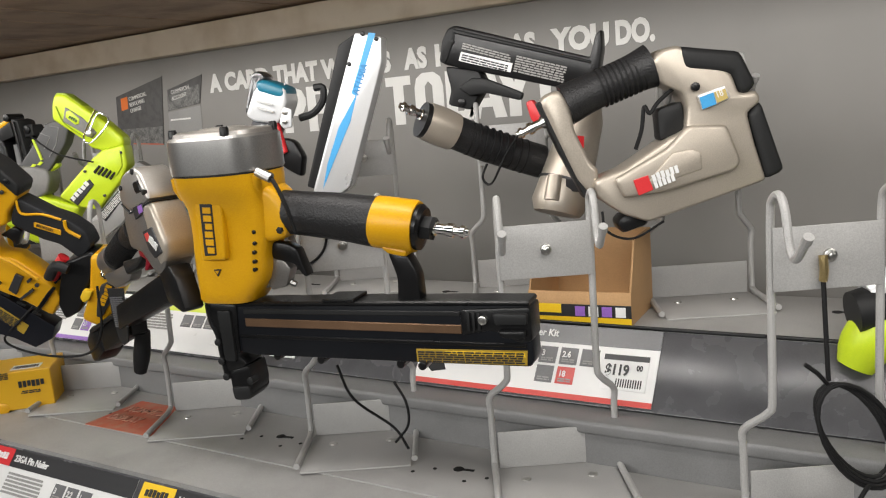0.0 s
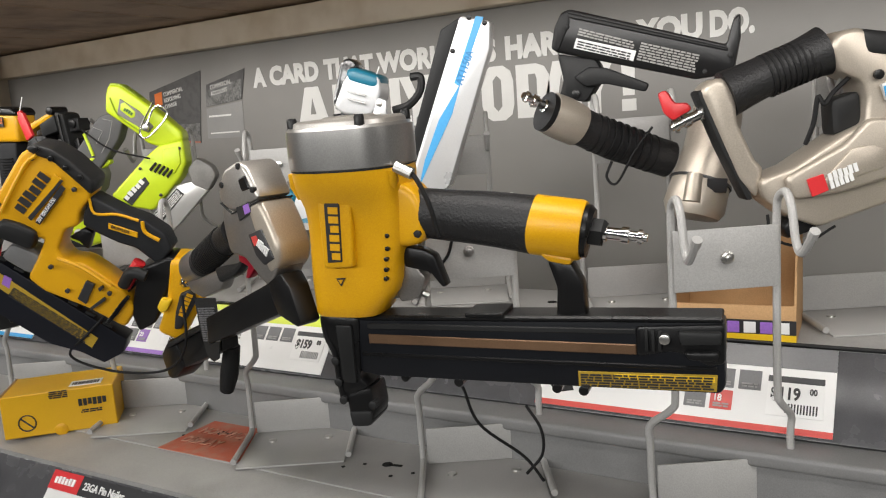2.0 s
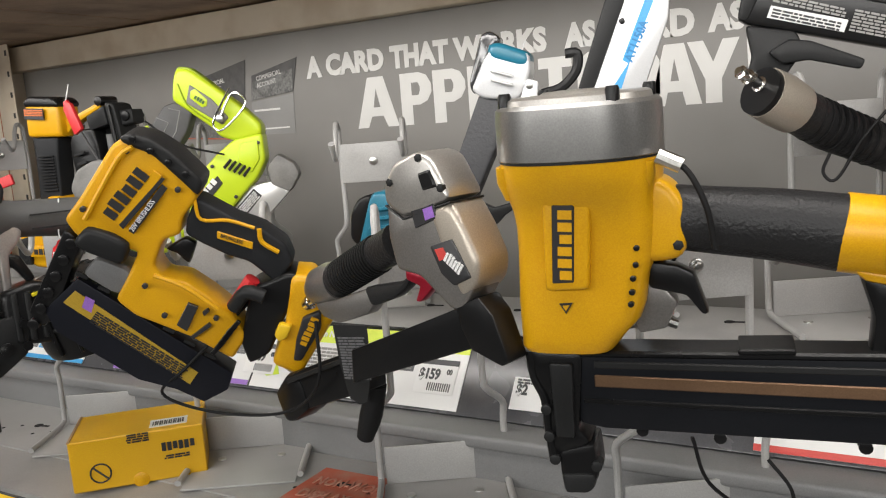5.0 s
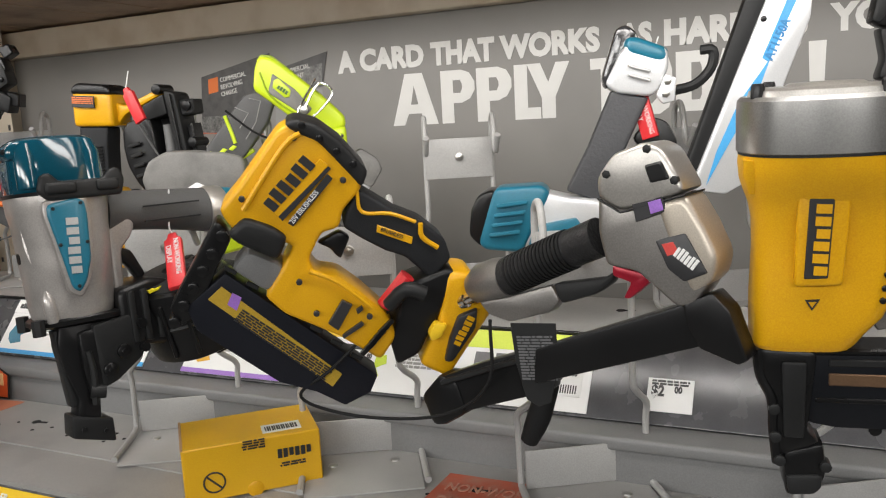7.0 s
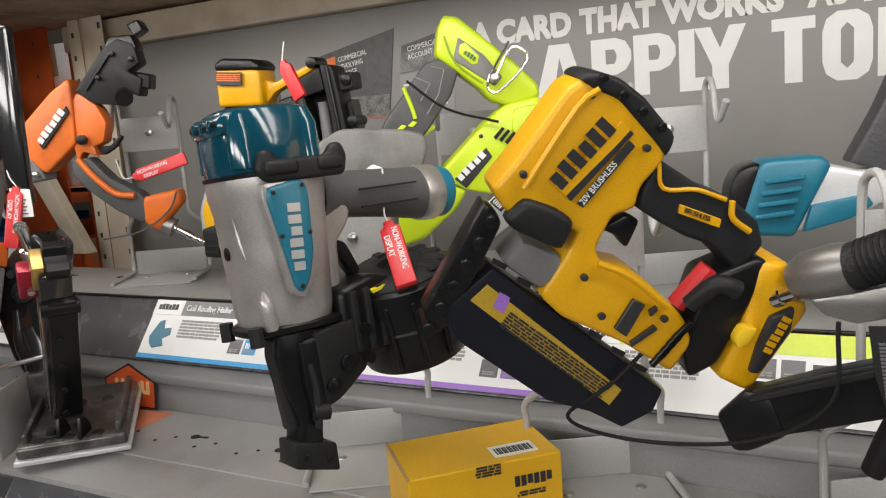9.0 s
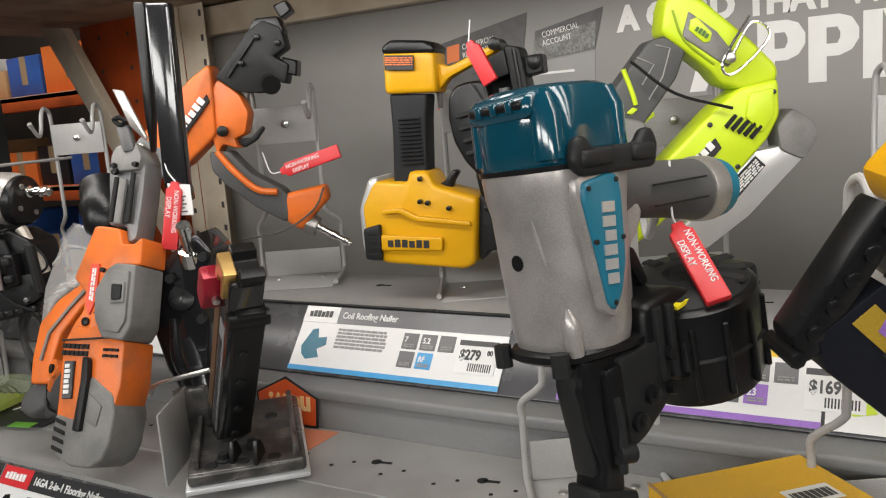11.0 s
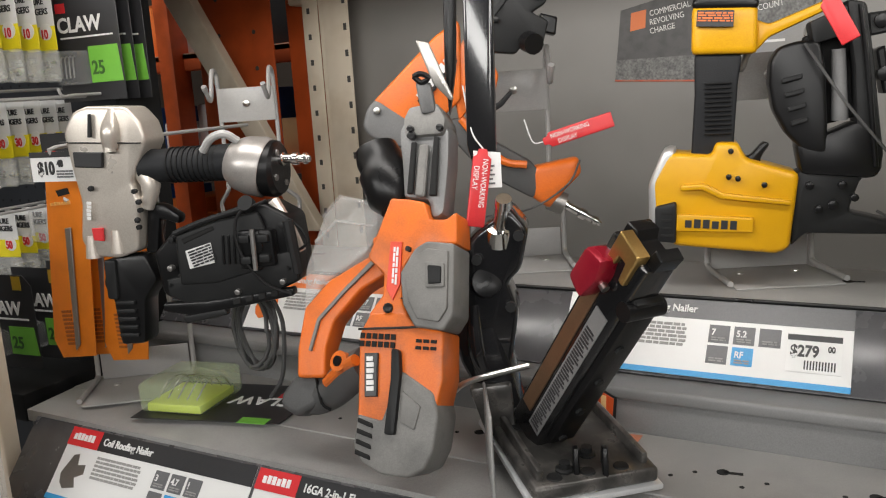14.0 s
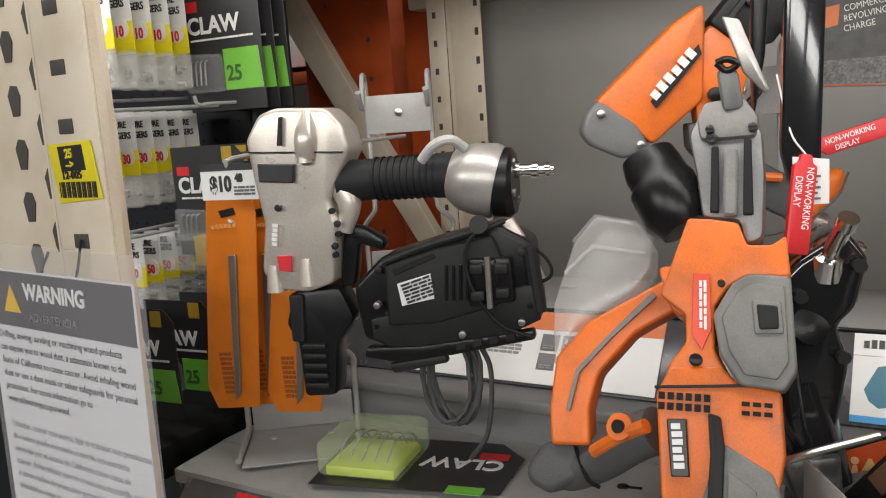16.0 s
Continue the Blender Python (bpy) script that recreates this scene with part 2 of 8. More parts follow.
def joined(own, bm=None, m=None):
    """Moves own by m and, where bm is given, adds it to that."""
    if m is not None:
        bmesh.ops.transform(own, matrix=m, verts=own.verts)
    if bm is None:
        return own
    me = bpy.data.meshes.new("tmp")
    own.to_mesh(me)
    own.free()
    bm.from_mesh(me)
    bpy.data.meshes.remove(me)
    return bm


def rounded(outline, cut, keep):
    """The outline with its corners cut soft, by at most the length cut; corners in keep stay."""
    out = []
    n = len(outline)
    for i in range(n):
        p, a, b = outline[i], outline[i - 1], outline[(i + 1) % n]
        if i in keep:
            out.append(p)
            continue
        da, db = (a - p), (b - p)
        q = p + da * min(cut / max(da.length, 1e-6), 0.42)
        r = p + db * min(cut / max(db.length, 1e-6), 0.42)
        out += [q, (q + r) * 0.25 + p * 0.5, r]
    return out


def prism(outline, depth, w=0.0, seg=2, back=0.0, bm=None, m=None):
    """An outline in x and z, thick from y = back to back + depth, with its rims rolled over by w."""
    own = bmesh.new()
    pts = [Vector(p) for p in outline]
    n = len(pts)
    area = sum(pts[i - 1].x * pts[i].y - pts[i].x * pts[i - 1].y for i in range(n))
    sign = 1 if area > 0 else -1
    inward, keep = [], set()
    for i in range(n):
        a, b = (pts[i] - pts[i - 1]).normalized(), (pts[(i + 1) % n] - pts[i]).normalized()
        na, nb = Vector((-a.y, a.x)), Vector((-b.y, b.x))
        v = na + nb
        v = v / max(0.35, 0.5 * v.length_squared) if v.length > 1e-3 else na
        inward.append(v * sign)
        if a.dot(b) > 0.97:
            keep.add(i)
    w = min(w, 0.45 * depth)
    for i in range(n):
        k = (i + 1) % n
        e = pts[k] - pts[i]
        rate = -(inward[k] - inward[i]).dot(e.normalized())
        if rate > 1e-6:
            w = min(w, 0.8 * e.length / rate)
    cut = min(0.005, max(0.0006, 1.1 * w)) if w > 0.0003 else 0.0
    steps = [(0.0, 0.0)] if w <= 0 else [(w * (1 - math.sin(0.5 * math.pi * k / seg)), w * (1 - math.cos(0.5 * math.pi * k / seg))) for k in range(seg + 1)]
    layers = [(ins, back + dy) for ins, dy in steps] + [(ins, back + depth - dy) for ins, dy in reversed(steps)]
    rings = []
    for ins, y in layers:
        ring = [p + v * ins for p, v in zip(pts, inward)]
        if cut:
            ring = rounded(ring, cut, keep)
        rings.append([own.verts.new((p.x, y, p.y)) for p in ring])
    n = len(rings[0])
    own.faces.new(rings[0])
    own.faces.new(rings[-1][::-1])
    for p, q in zip(rings, rings[1:]):
        for i in range(n):
            own.faces.new((p[i], q[i], q[(i + 1) % n], p[(i + 1) % n]))
    bmesh.ops.recalc_face_normals(own, faces=own.faces)
    return joined(own, bm, m)


def lathe(profile, seg=24, bm=None, m=None):
    """A turned shape: (radius, height) pairs about z."""
    own = bmesh.new()
    rings = []
    for r, z in profile:
        rings.append([own.verts.new((max(r, 1e-5) * math.cos(2 * math.pi * k / seg), max(r, 1e-5) * math.sin(2 * math.pi * k / seg), z)) for k in range(seg)])
    for p, q in zip(rings, rings[1:]):
        for k in range(seg):
            own.faces.new((p[k], p[(k + 1) % seg], q[(k + 1) % seg], q[k]))
    own.faces.new(rings[0][::-1])
    own.faces.new(rings[-1])
    return joined(own, bm, m)


def smooth_path(points, steps=6):
    """A soft curve through the points."""
    p = [Vector(q) for q in points]
    p = [2 * p[0] - p[1]] + p + [2 * p[-1] - p[-2]]
    out = []
    for i in range(1, len(p) - 2):
        for k in range(steps):
            t = k / steps
            out.append(0.5 * (2 * p[i] + (p[i + 1] - p[i - 1]) * t + (2 * p[i - 1] - 5 * p[i] + 4 * p[i + 1] - p[i + 2]) * t * t + (3 * p[i] - p[i - 1] - 3 * p[i + 1] + p[i + 2]) * t ** 3))
    out.append(p[-2])
    return out


def tube(points, r, seg=8, bm=None, m=None, radii=None, flat=1.0):
    """A round bar along points; radii scales it point by point, flat squeezes it in y."""
    own = bmesh.new()
    p = [Vector(q) for q in points]
    rings = []
    side = None
    for i, c in enumerate(p):
        d = (p[min(i + 1, len(p) - 1)] - p[max(i - 1, 0)]).normalized()
        if side is None:
            side = d.orthogonal().normalized()
        side = (side - d * side.dot(d)).normalized()
        up = d.cross(side)
        rr = r * (radii[i] if radii else 1)
        ring = []
        for k in range(seg):
            o = side * math.cos(2 * math.pi * k / seg) * rr + up * math.sin(2 * math.pi * k / seg) * rr
            o.y *= flat
            ring.append(own.verts.new(c + o))
        rings.append(ring)
    for a, b in zip(rings, rings[1:]):
        for k in range(seg):
            own.faces.new((a[k], a[(k + 1) % seg], b[(k + 1) % seg], b[k]))
    own.faces.new(rings[0][::-1])
    own.faces.new(rings[-1])
    return joined(own, bm, m)


def lettering(name, words, size, m, mat, parent=None, label="", extrude=0.0004, align="LEFT", squeeze=1.0, category="", bold=0.0, width=0.0, height=0.0):
    """Words in the built-in font, turned into a mesh; they run along x and stand up along z."""
    cu = bpy.data.curves.new("tmp", "FONT")
    cu.body, cu.size, cu.extrude, cu.align_x, cu.resolution_u, cu.offset = words, size, extrude, align, 3, bold
    tmp = bpy.data.objects.new("tmp", cu)
    me = bpy.data.meshes.new_from_object(tmp)
    bpy.data.objects.remove(tmp)
    bpy.data.curves.remove(cu)
    if width:
        xs, ys = [v.co.x for v in me.vertices], [v.co.y for v in me.vertices]
        me.transform(Matrix.Translation((-min(xs), -min(ys), 0)))
        me.transform(Matrix.Diagonal((width / (max(xs) - min(xs)), height / (max(ys) - min(ys)), 1, 1)))
    else:
        me.transform(Matrix.Diagonal((squeeze, 1, 1, 1)))
    me.transform(Matrix.Rotation(radians(90), 4, "X"))
    me.materials.clear()
    me.materials.append(mat)
    ob = new(name, me)
    ob.matrix_world = m
    if parent is not None:
        ob.parent = parent
        ob.matrix_basis = m
    if label:
        ob["label"] = label
    return ob


def mm(v):
    return [tuple(0.001 * a for a in p) for p in v]


def P(outline, y0, y1, w=2.0, seg=2, bm=None):
    """A flat-sided piece drawn in millimetres in x and z, from y0 to y1."""
    pts = mm(outline)
    if w >= 8:
        w, seg = 0.095 * (y1 - y0), 3
    return prism(pts, 0.001 * (y1 - y0), 0.001 * w, seg, 0.001 * y0, bm)


def R(points, r, seg=12, radii=None, bm=None, soft=0, flat=1.0):
    """A round bar through points in millimetres; soft: steps of a smooth curve."""
    pts = mm(points)
    if soft:
        if radii:
            rr = [Vector((a, 0, 0)) for a in radii]
            radii = [max(0.05, v.x) for v in smooth_path(rr, soft)]
        pts = smooth_path(pts, soft)
    return tube(pts, 0.001 * r, seg, bm, None, radii, flat)


def D(u, w, r, y0, y1, seg=16, bm=None):
    """A disc or stud that faces y, in millimetres."""
    e = 0.08 * r
    return R([(u, y0, w), (u, y0 + e, w), (u, y1 - e, w), (u, y1, w)], r, seg, [0.85, 1, 1, 0.85], bm)


def loft(sections, seg=36, bm=None):
    """A body through rounded sections in millimetres: (height, left, right, front, back, squareness)."""
    own = bmesh.new()
    rings = []
    for z, x0, x1, y0, y1, power in sections:
        ring = []
        for k in range(seg):
            a = 2 * math.pi * (k + 0.5) / seg
            c, q = math.cos(a), math.sin(a)
            r = (abs(c) ** power + abs(q) ** power) ** (-1 / power)
            ring.append(own.verts.new((0.001 * (0.5 * (x0 + x1) + 0.5 * (x1 - x0) * r * c), 0.001 * (0.5 * (y0 + y1) + 0.5 * (y1 - y0) * r * q), 0.001 * z)))
        rings.append(ring)
    for p, q in zip(rings, rings[1:]):
        for k in range(seg):
            own.faces.new((p[k], p[(k + 1) % seg], q[(k + 1) % seg], q[k]))
    own.faces.new(rings[0][::-1])
    own.faces.new(rings[-1])
    bmesh.ops.recalc_face_normals(own, faces=own.faces)
    return joined(own, bm)


def tool(name, m, label, category="power tool", group=""):
    root = thing(name, m, label, category, group)

    def add(piece, bm, mat, note="", under=None):
        return part(piece, bm, mat, under or root, note)

    return root, add


def along(p, q, y):
    """A pose at p whose x runs towards q, both in millimetres in x and z."""
    return pose(0.001 * p[0], 0.001 * y, 0.001 * p[1], 0, -math.degrees(math.atan2(q[1] - p[1], q[0] - p[0])), 0)


def brand_bars(root, p, q, y, h, mat, n=6, name="brand_mark", note="plain bars in place of a brand mark"):
    """A row of plain bars from p to q where a mark is printed."""
    length = math.hypot(q[0] - p[0], q[1] - p[1]) * 0.001
    bm = bmesh.new()
    pitch = length / n
    for k in range(n):
        hh = 0.001 * h * (1.0 if k % 3 else 0.86)
        box(k * pitch, k * pitch + pitch * 0.74, -0.0005, 0.0005, 0, hh, 0.0, bm=bm)
    ob = tagged(part(name, bm, mat, root, note), kind="stuff")
    ob.matrix_basis = along(p, q, y)
    return ob


def print_lines(root, p, q, y, h, rows, mat, name="small_print"):
    """Lines of print too small to read, as thin bars; they run from p to q and stack downwards."""
    length = math.hypot(q[0] - p[0], q[1] - p[1]) * 0.001
    bm = bmesh.new()
    rnd = random.Random(rows * 7 + int(abs(p[0])))
    for k in range(rows):
        x = 0.0
        while x < length * 0.97:
            w = min(rnd.uniform(0.003, 0.010), length - x)
            box(x, x + w, -0.0004, 0.0004, -0.001 * h * (k + 0.62), -0.001 * h * k, bm=bm)
            x += w + 0.0012
    ob = tagged(part(name, bm, mat, root), kind="stuff")
    ob.matrix_basis = along(p, q, y)
    return ob


def words(root, text, p, q, y, size, mat, squeeze=0.85, bold=0.0, name="lettering"):
    ob = lettering(name, text, 0.001 * size, along(p, q, y), mat, root, squeeze=squeeze, bold=bold)
    return ob


def structure(ob, label="", category=""):
    return tagged(ob, label, category, kind="structure")


# ---- the setting ----
SHELF_Z, RISER_Y, FRONT_Y = 1.14, 0.697, 0.513
UP_Z, UP_Y0, UP_Y1 = 1.258, 0.784, 0.965
WALL_Y = 1.36
X0, X1 = -2.36, 0.75

structure(part("floor", box(-7, 4, -3, 4, -0.05, 0.0), M_FLOOR), "polished grey concrete store floor", "floor")
structure(part("wall_back", box(-2.43, X1, WALL_Y, WALL_Y + 0.02, 0.6, 1.685), M_PANEL), "grey printed vinyl banner hung behind the tool display", "wall")
structure(part("rack_beam", box(-2.56, X1 + 0.4, WALL_Y - 0.03, WALL_Y + 0.05, 1.682, 1.742, 0.005), M_CREAM), "cream painted steel rack beam above the banner", "beam")
bm = box(X0, X1, 0.580, RISER_Y, SHELF_Z - 0.02, SHELF_Z, 0.0015)
prism([(0.513, -0.006), (0.5815, -0.0015), (0.5815, -0.02), (0.513, -0.02)], X1 - X0, 0.0, m=Matrix.Translation((X0, 0, SHELF_Z)) @ Matrix.Rotation(radians(90), 4, "Z") @ Matrix.Rotation(0, 4, "X") @ Matrix.Diagonal((1, -1, 1, 1)), bm=bm)
shelf_low = structure(part("shelf_lower", bm, M_GREY), "scuffed grey steel display shelf with keyhole slots", "shelf")
structure(part("shelf_upper", box(X0, X1, UP_Y0, UP_Y1, UP_Z - 0.02, UP_Z, 0.002), M_GREY), "grey steel upper display shelf", "shelf")
structure(part("riser", box(X0, X1, RISER_Y, RISER_Y + 0.004, SHELF_Z - 0.02, 1.174), M_GREYD), "dark grey steel riser between the two shelves", "riser")
structure(part("rail_lip", box(X0, X1, RISER_Y - 0.004, 0.742, 1.173, 1.187, 0.004, 3), M_GREYD), "grey rolled lip of the sign rail", "trim")
structure(part("rail_back", box(X0, X1, UP_Y1, UP_Y1 + 0.003, 0.7, UP_Z - 0.002), M_GREYD), "grey steel back of the upper shelf", "trim")

# sloped sign rails: local x along the rail, local z up the slope, front towards -y
SLOPE = -38.5


def on_rail(x, upper=True):
    return pose(x, 0.757, 1.223, SLOPE, 0, 0) if upper else pose(x, 0.484, 1.093, SLOPE, 0, 0)


bm = box(X0, X1, 0.0, 0.003, -0.043, 0.044, 0.001, m=on_rail(0))
structure(part("sign_rail", bm, M_DGREYRAIL), "dark glossy plastic sign rail below the upper shelf", "sign rail")
structure(part("sign_rail_edge", box(X0, X1, -0.004, 0.003, 0.0442, 0.0475, 0.001, m=on_rail(0)), M_BLACK), "black edge strip of the sign rail", "trim")
bm = box(X0 + 0.02, X1, 0.0, 0.003, -0.05, 0.046, 0.001, m=on_rail(0, False))
structure(part("sign_rail_front", bm, M_DGREYRAIL), "dark glossy plastic sign rail on the shelf front", "sign rail")
structure(part("shelf_front_panel", box(X0 + 0.02, X1, 0.47, 0.48, 0.35, 1.06), M_GREYD), "dark grey front panel of the display stand", "panel")
structure(part("stand_base", box(X0 + 0.02, X1, 0.40, 1.34, 0.0, 0.35, 0.003), M_GREYD), "grey base of the display stand on the floor", "stand")
structure(part("stand_end", box(X0 - 0.004, X0 - 0.001, 0.52, 0.94, 0.35, 1.12), M_GREYD), "grey end panel of the display stand", "panel")


def keyhole(x, y, turn=0.0):
    """A keyhole slot: a dark recess with a round end and a narrow tail."""
    bm = lathe([(0.0055, -0.0006), (0.0055, 0.0006)], 12)
    box(0, 0.017, -0.0022, 0.0022, -0.0006, 0.0006, 0.0004, bm=bm)
    ob = part("keyhole_slot", bm, M_HOLE, shelf_low)
    ob.matrix_world = pose(x, y, SHELF_Z, 0, 0, turn)


for k in range(21):
    keyhole(-2.16 + 0.1205 * k, 0.640, 8)
holes = bmesh.new()
for k in range(44):
    for j in (0, 1):
        lathe([(0.0022, -0.0004), (0.0022, 0.0005)], 8, bm=holes, m=pose(-2.2 + 0.0602 * k + 0.018 * j, 0.618 + 0.014 * j, SHELF_Z))
tagged(part("shelf_hole", holes, M_HOLE, shelf_low), kind="stuff")
for k in range(20):
    bm = lathe([(0.0055, -0.0006), (0.0055, 0.0006)], 12)
    box(0, 0.017, -0.0022, 0.0022, -0.0006, 0.0006, 0.0004, bm=bm)
    part("keyhole_slot", bm, M_HOLE, shelf_low).matrix_world = pose(-2.2 + 0.1205 * k, 0.90, UP_Z, 0, 0, 8)

# boarded underside of the storage deck above
deck = structure(new("ceiling"), "brown boarded underside of the storage deck above", "ceiling")
bm = bmesh.new()
for k in range(28):
    x = -3.0 + 0.135 * k
    box(x, x + 0.132, 0.70, WALL_Y + 0.02, 1.7455 + 0.001 * (k % 3), 1.762, 0.001, 1, bm=bm)
me = bpy.data.meshes.new("ceiling")
bm.to_mesh(me)
bm.free()
me.materials.append(M_WOOD)
bpy.data.objects.remove(deck)
structure(new("ceiling", me), "brown boarded underside of the storage deck above", "ceiling")
structure(part("deck_beam_front", box(-3.0, X1 + 0.4, 0.63, 0.70, 1.752, 1.81, 0.004), M_CREAM), "cream painted steel front rack beam", "beam")

# banner print
BASE, TALL, STEM = 1.4815, 0.095, 0.0245


def glyph(letter, w):
    """Heavy condensed capitals drawn in metres from the foot's left end."""
    h, t, b = TALL, STEM, 0.018
    if letter == "A":
        bm = prism([(0, 0), (t, 0), (0.36 * w, 0.021), (0.64 * w, 0.021), (w - t, 0), (w, 0), (0.69 * w, h), (0.31 * w, h)], 0.0006)
        prism([(0.42 * w, 0.038), (0.58 * w, 0.038), (0.50 * w, 0.072)], 0.0006, back=-0.0004, bm=bm)
        return bm, 1
    if letter in "PD":
        low = 0.036 if letter == "P" else 0.0
        bm = prism([(0, 0), (t, 0), (t, low), (0.62 * w, low), (0.86 * w, low + 0.007), (w, low + 0.022), (w, h - 0.022), (0.86 * w, h - 0.006), (0.62 * w, h), (0, h)], 0.0006)
        prism([(t, low + b), (0.58 * w, low + b), (w - t, low + b + 0.008), (w - t, h - b - 0.008), (0.58 * w, h - b), (t, h - b)], 0.0006, back=-0.0004, bm=bm)
        return bm, 1
    if letter == "O":
        bm = prism([(0.30 * w, -0.002), (0.70 * w, -0.002), (0.92 * w, 0.008), (w, 0.026), (w, h - 0.026), (0.92 * w, h - 0.008), (0.70 * w, h + 0.002), (0.30 * w, h + 0.002), (0.08 * w, h - 0.008), (0, h - 0.026), (0, 0.026), (0.08 * w, 0.008)], 0.0006)
        prism([(t, 0.024), (0.5 * w, 0.015), (w - t, 0.024), (w - t, h - 0.024), (0.5 * w, h - 0.015), (t, h - 0.024)], 0.0006, back=-0.0004, bm=bm)
        return bm, 1
    if letter == "L":
        return prism([(0, 0), (w, 0), (w, b + 0.002), (t, b + 0.002), (t, h), (0, h)], 0.0006), 0
    if letter == "T":
        m = 0.5 * w
        return prism([(m - t / 2, 0), (m + t / 2, 0), (m + t / 2, h - b), (w, h - b), (w, h), (0, h), (0, h - b), (m - t / 2, h - b)], 0.0006), 0
    if letter == "Y":
        m = 0.5 * w
        return prism([(m - t / 2, 0), (m + t / 2, 0), (m + t / 2, 0.036), (w, h), (w - t, h), (m, 0.062), (t, h), (0, h), (m - t / 2, 0.036)], 0.0006), 0
    bm = prism([(0, 0), (w, 0), (w, 0.020), (0, 0.020)], 0.0006)
    return prism([(0.1 * w, 0.026), (0.9 * w, 0.026), (w, h), (0, h)], 0.0006, bm=bm), 0


big = structure(new("banner_word"), "large pale grey printed words on the banner", "lettering")
big.matrix_world = pose(0, WALL_Y - 0.0008, BASE)
for letter, x, x1 in (("A", -1.409, -1.314), ("P", -1.306, -1.239), ("P", -1.235, -1.168), ("L", -1.163, -1.115), ("Y", -1.139, -1.062), ("T", -1.026, -0.966), ("O", -0.957, -0.891), ("D", -0.885, -0.820), ("A", -0.838, -0.756), ("Y", -0.777, -0.699), ("!", -0.689, -0.664)):
    bm, holes_in = glyph(letter, x1 - x)
    ob = part("letter", bm, M_TEXT, big, smooth=False)
    ob.location = (x, 0, 0)
    if holes_in:
        ob.data.materials.append(M_PANEL)
        for f in ob.data.polygons:
            if min(ob.data.vertices[v].co.y for v in f.vertices) < -0.0003:
                f.material_index = 1
for word, x, x1 in (("A", -1.524, -1.484), ("CARD", -1.474, -1.337), ("THAT", -1.323, -1.197), ("WORKS", -1.188, -1.008), ("AS", -0.977, -0.922), ("HARD", -0.903, -0.764), ("AS", -0.745, -0.690), ("YOU", -0.661, -0.552), ("DO.", -0.541, -0.473)):
    structure(lettering("banner_line", word, 0.06, pose(x, WALL_Y - 0.001, 1.587), M_TEXT, bold=0.0034, width=x1 - x, height=0.0425), "pale grey printed word on the banner", "lettering")


def banner_card(outline, lines, x, z, warm):
    t = structure(new("banner_card"), "printed picture of a dark charge card on the banner", "print")
    t.matrix_world = pose(0, WALL_Y - 0.002, 0)
    part("card_face", prism(outline, 0.001), M_CARDPRINT, t)
    lo, hi = outline[0], outline[1]
    part("card_plate", prism([lo, hi, (hi[0] + 0.004, hi[1] + 0.045), (lo[0] + 0.003, lo[1] + 0.036)], 0.0006, back=-0.0006), M_TREAD, t)
    if warm:
        part("card_mark", prism([(x - 0.034, z - 0.022), (x - 0.008, z - 0.018), (x - 0.006, z + 0.012), (x - 0.032, z + 0.008)], 0.0006, back=-0.0006), M_ORPRINT, t)
        part("card_edge", prism([lo, hi, (hi[0], hi[1] + 0.003), (lo[0], lo[1] + 0.003)], 0.0006, back=-0.0012), M_REDW, t)
    for k, word in enumerate(lines):
        lettering("card_word", word, 0.0135, pose(x, -0.0008, z - 0.0145 * k, 0, -8, 0), M_TEXT, t, squeeze=0.8)


banner_card([(-1.874, 1.486), (-1.706, 1.476), (-1.682, 1.640), (-1.862, 1.604)], ("COMMERCIAL", "REVOLVING", "CHARGE"), -1.812, 1.590, True)
banner_card([(-1.674, 1.556), (-1.562, 1.566), (-1.545, 1.632), (-1.668, 1.606)], ("COMMERCIAL", "ACCOUNT"), -1.655, 1.594, False)
panel = structure(part("banner_panel_print", prism([(-1.682, 1.484), (-1.566, 1.482), (-1.562, 1.562), (-1.676, 1.552)], 0.0008, m=Matrix.Translation((0, WALL_Y - 0.0012, 0))), M_GREYLT), "pale printed band on the banner", "print")
part("printed_rule", box(-1.67, -1.60, WALL_Y - 0.0018, WALL_Y - 0.001, 1.532, 1.536), M_TEXT, panel)
part("printed_rule", box(-1.67, -1.58, WALL_Y - 0.0018, WALL_Y - 0.001, 1.494, 1.497), M_TEXT, panel)

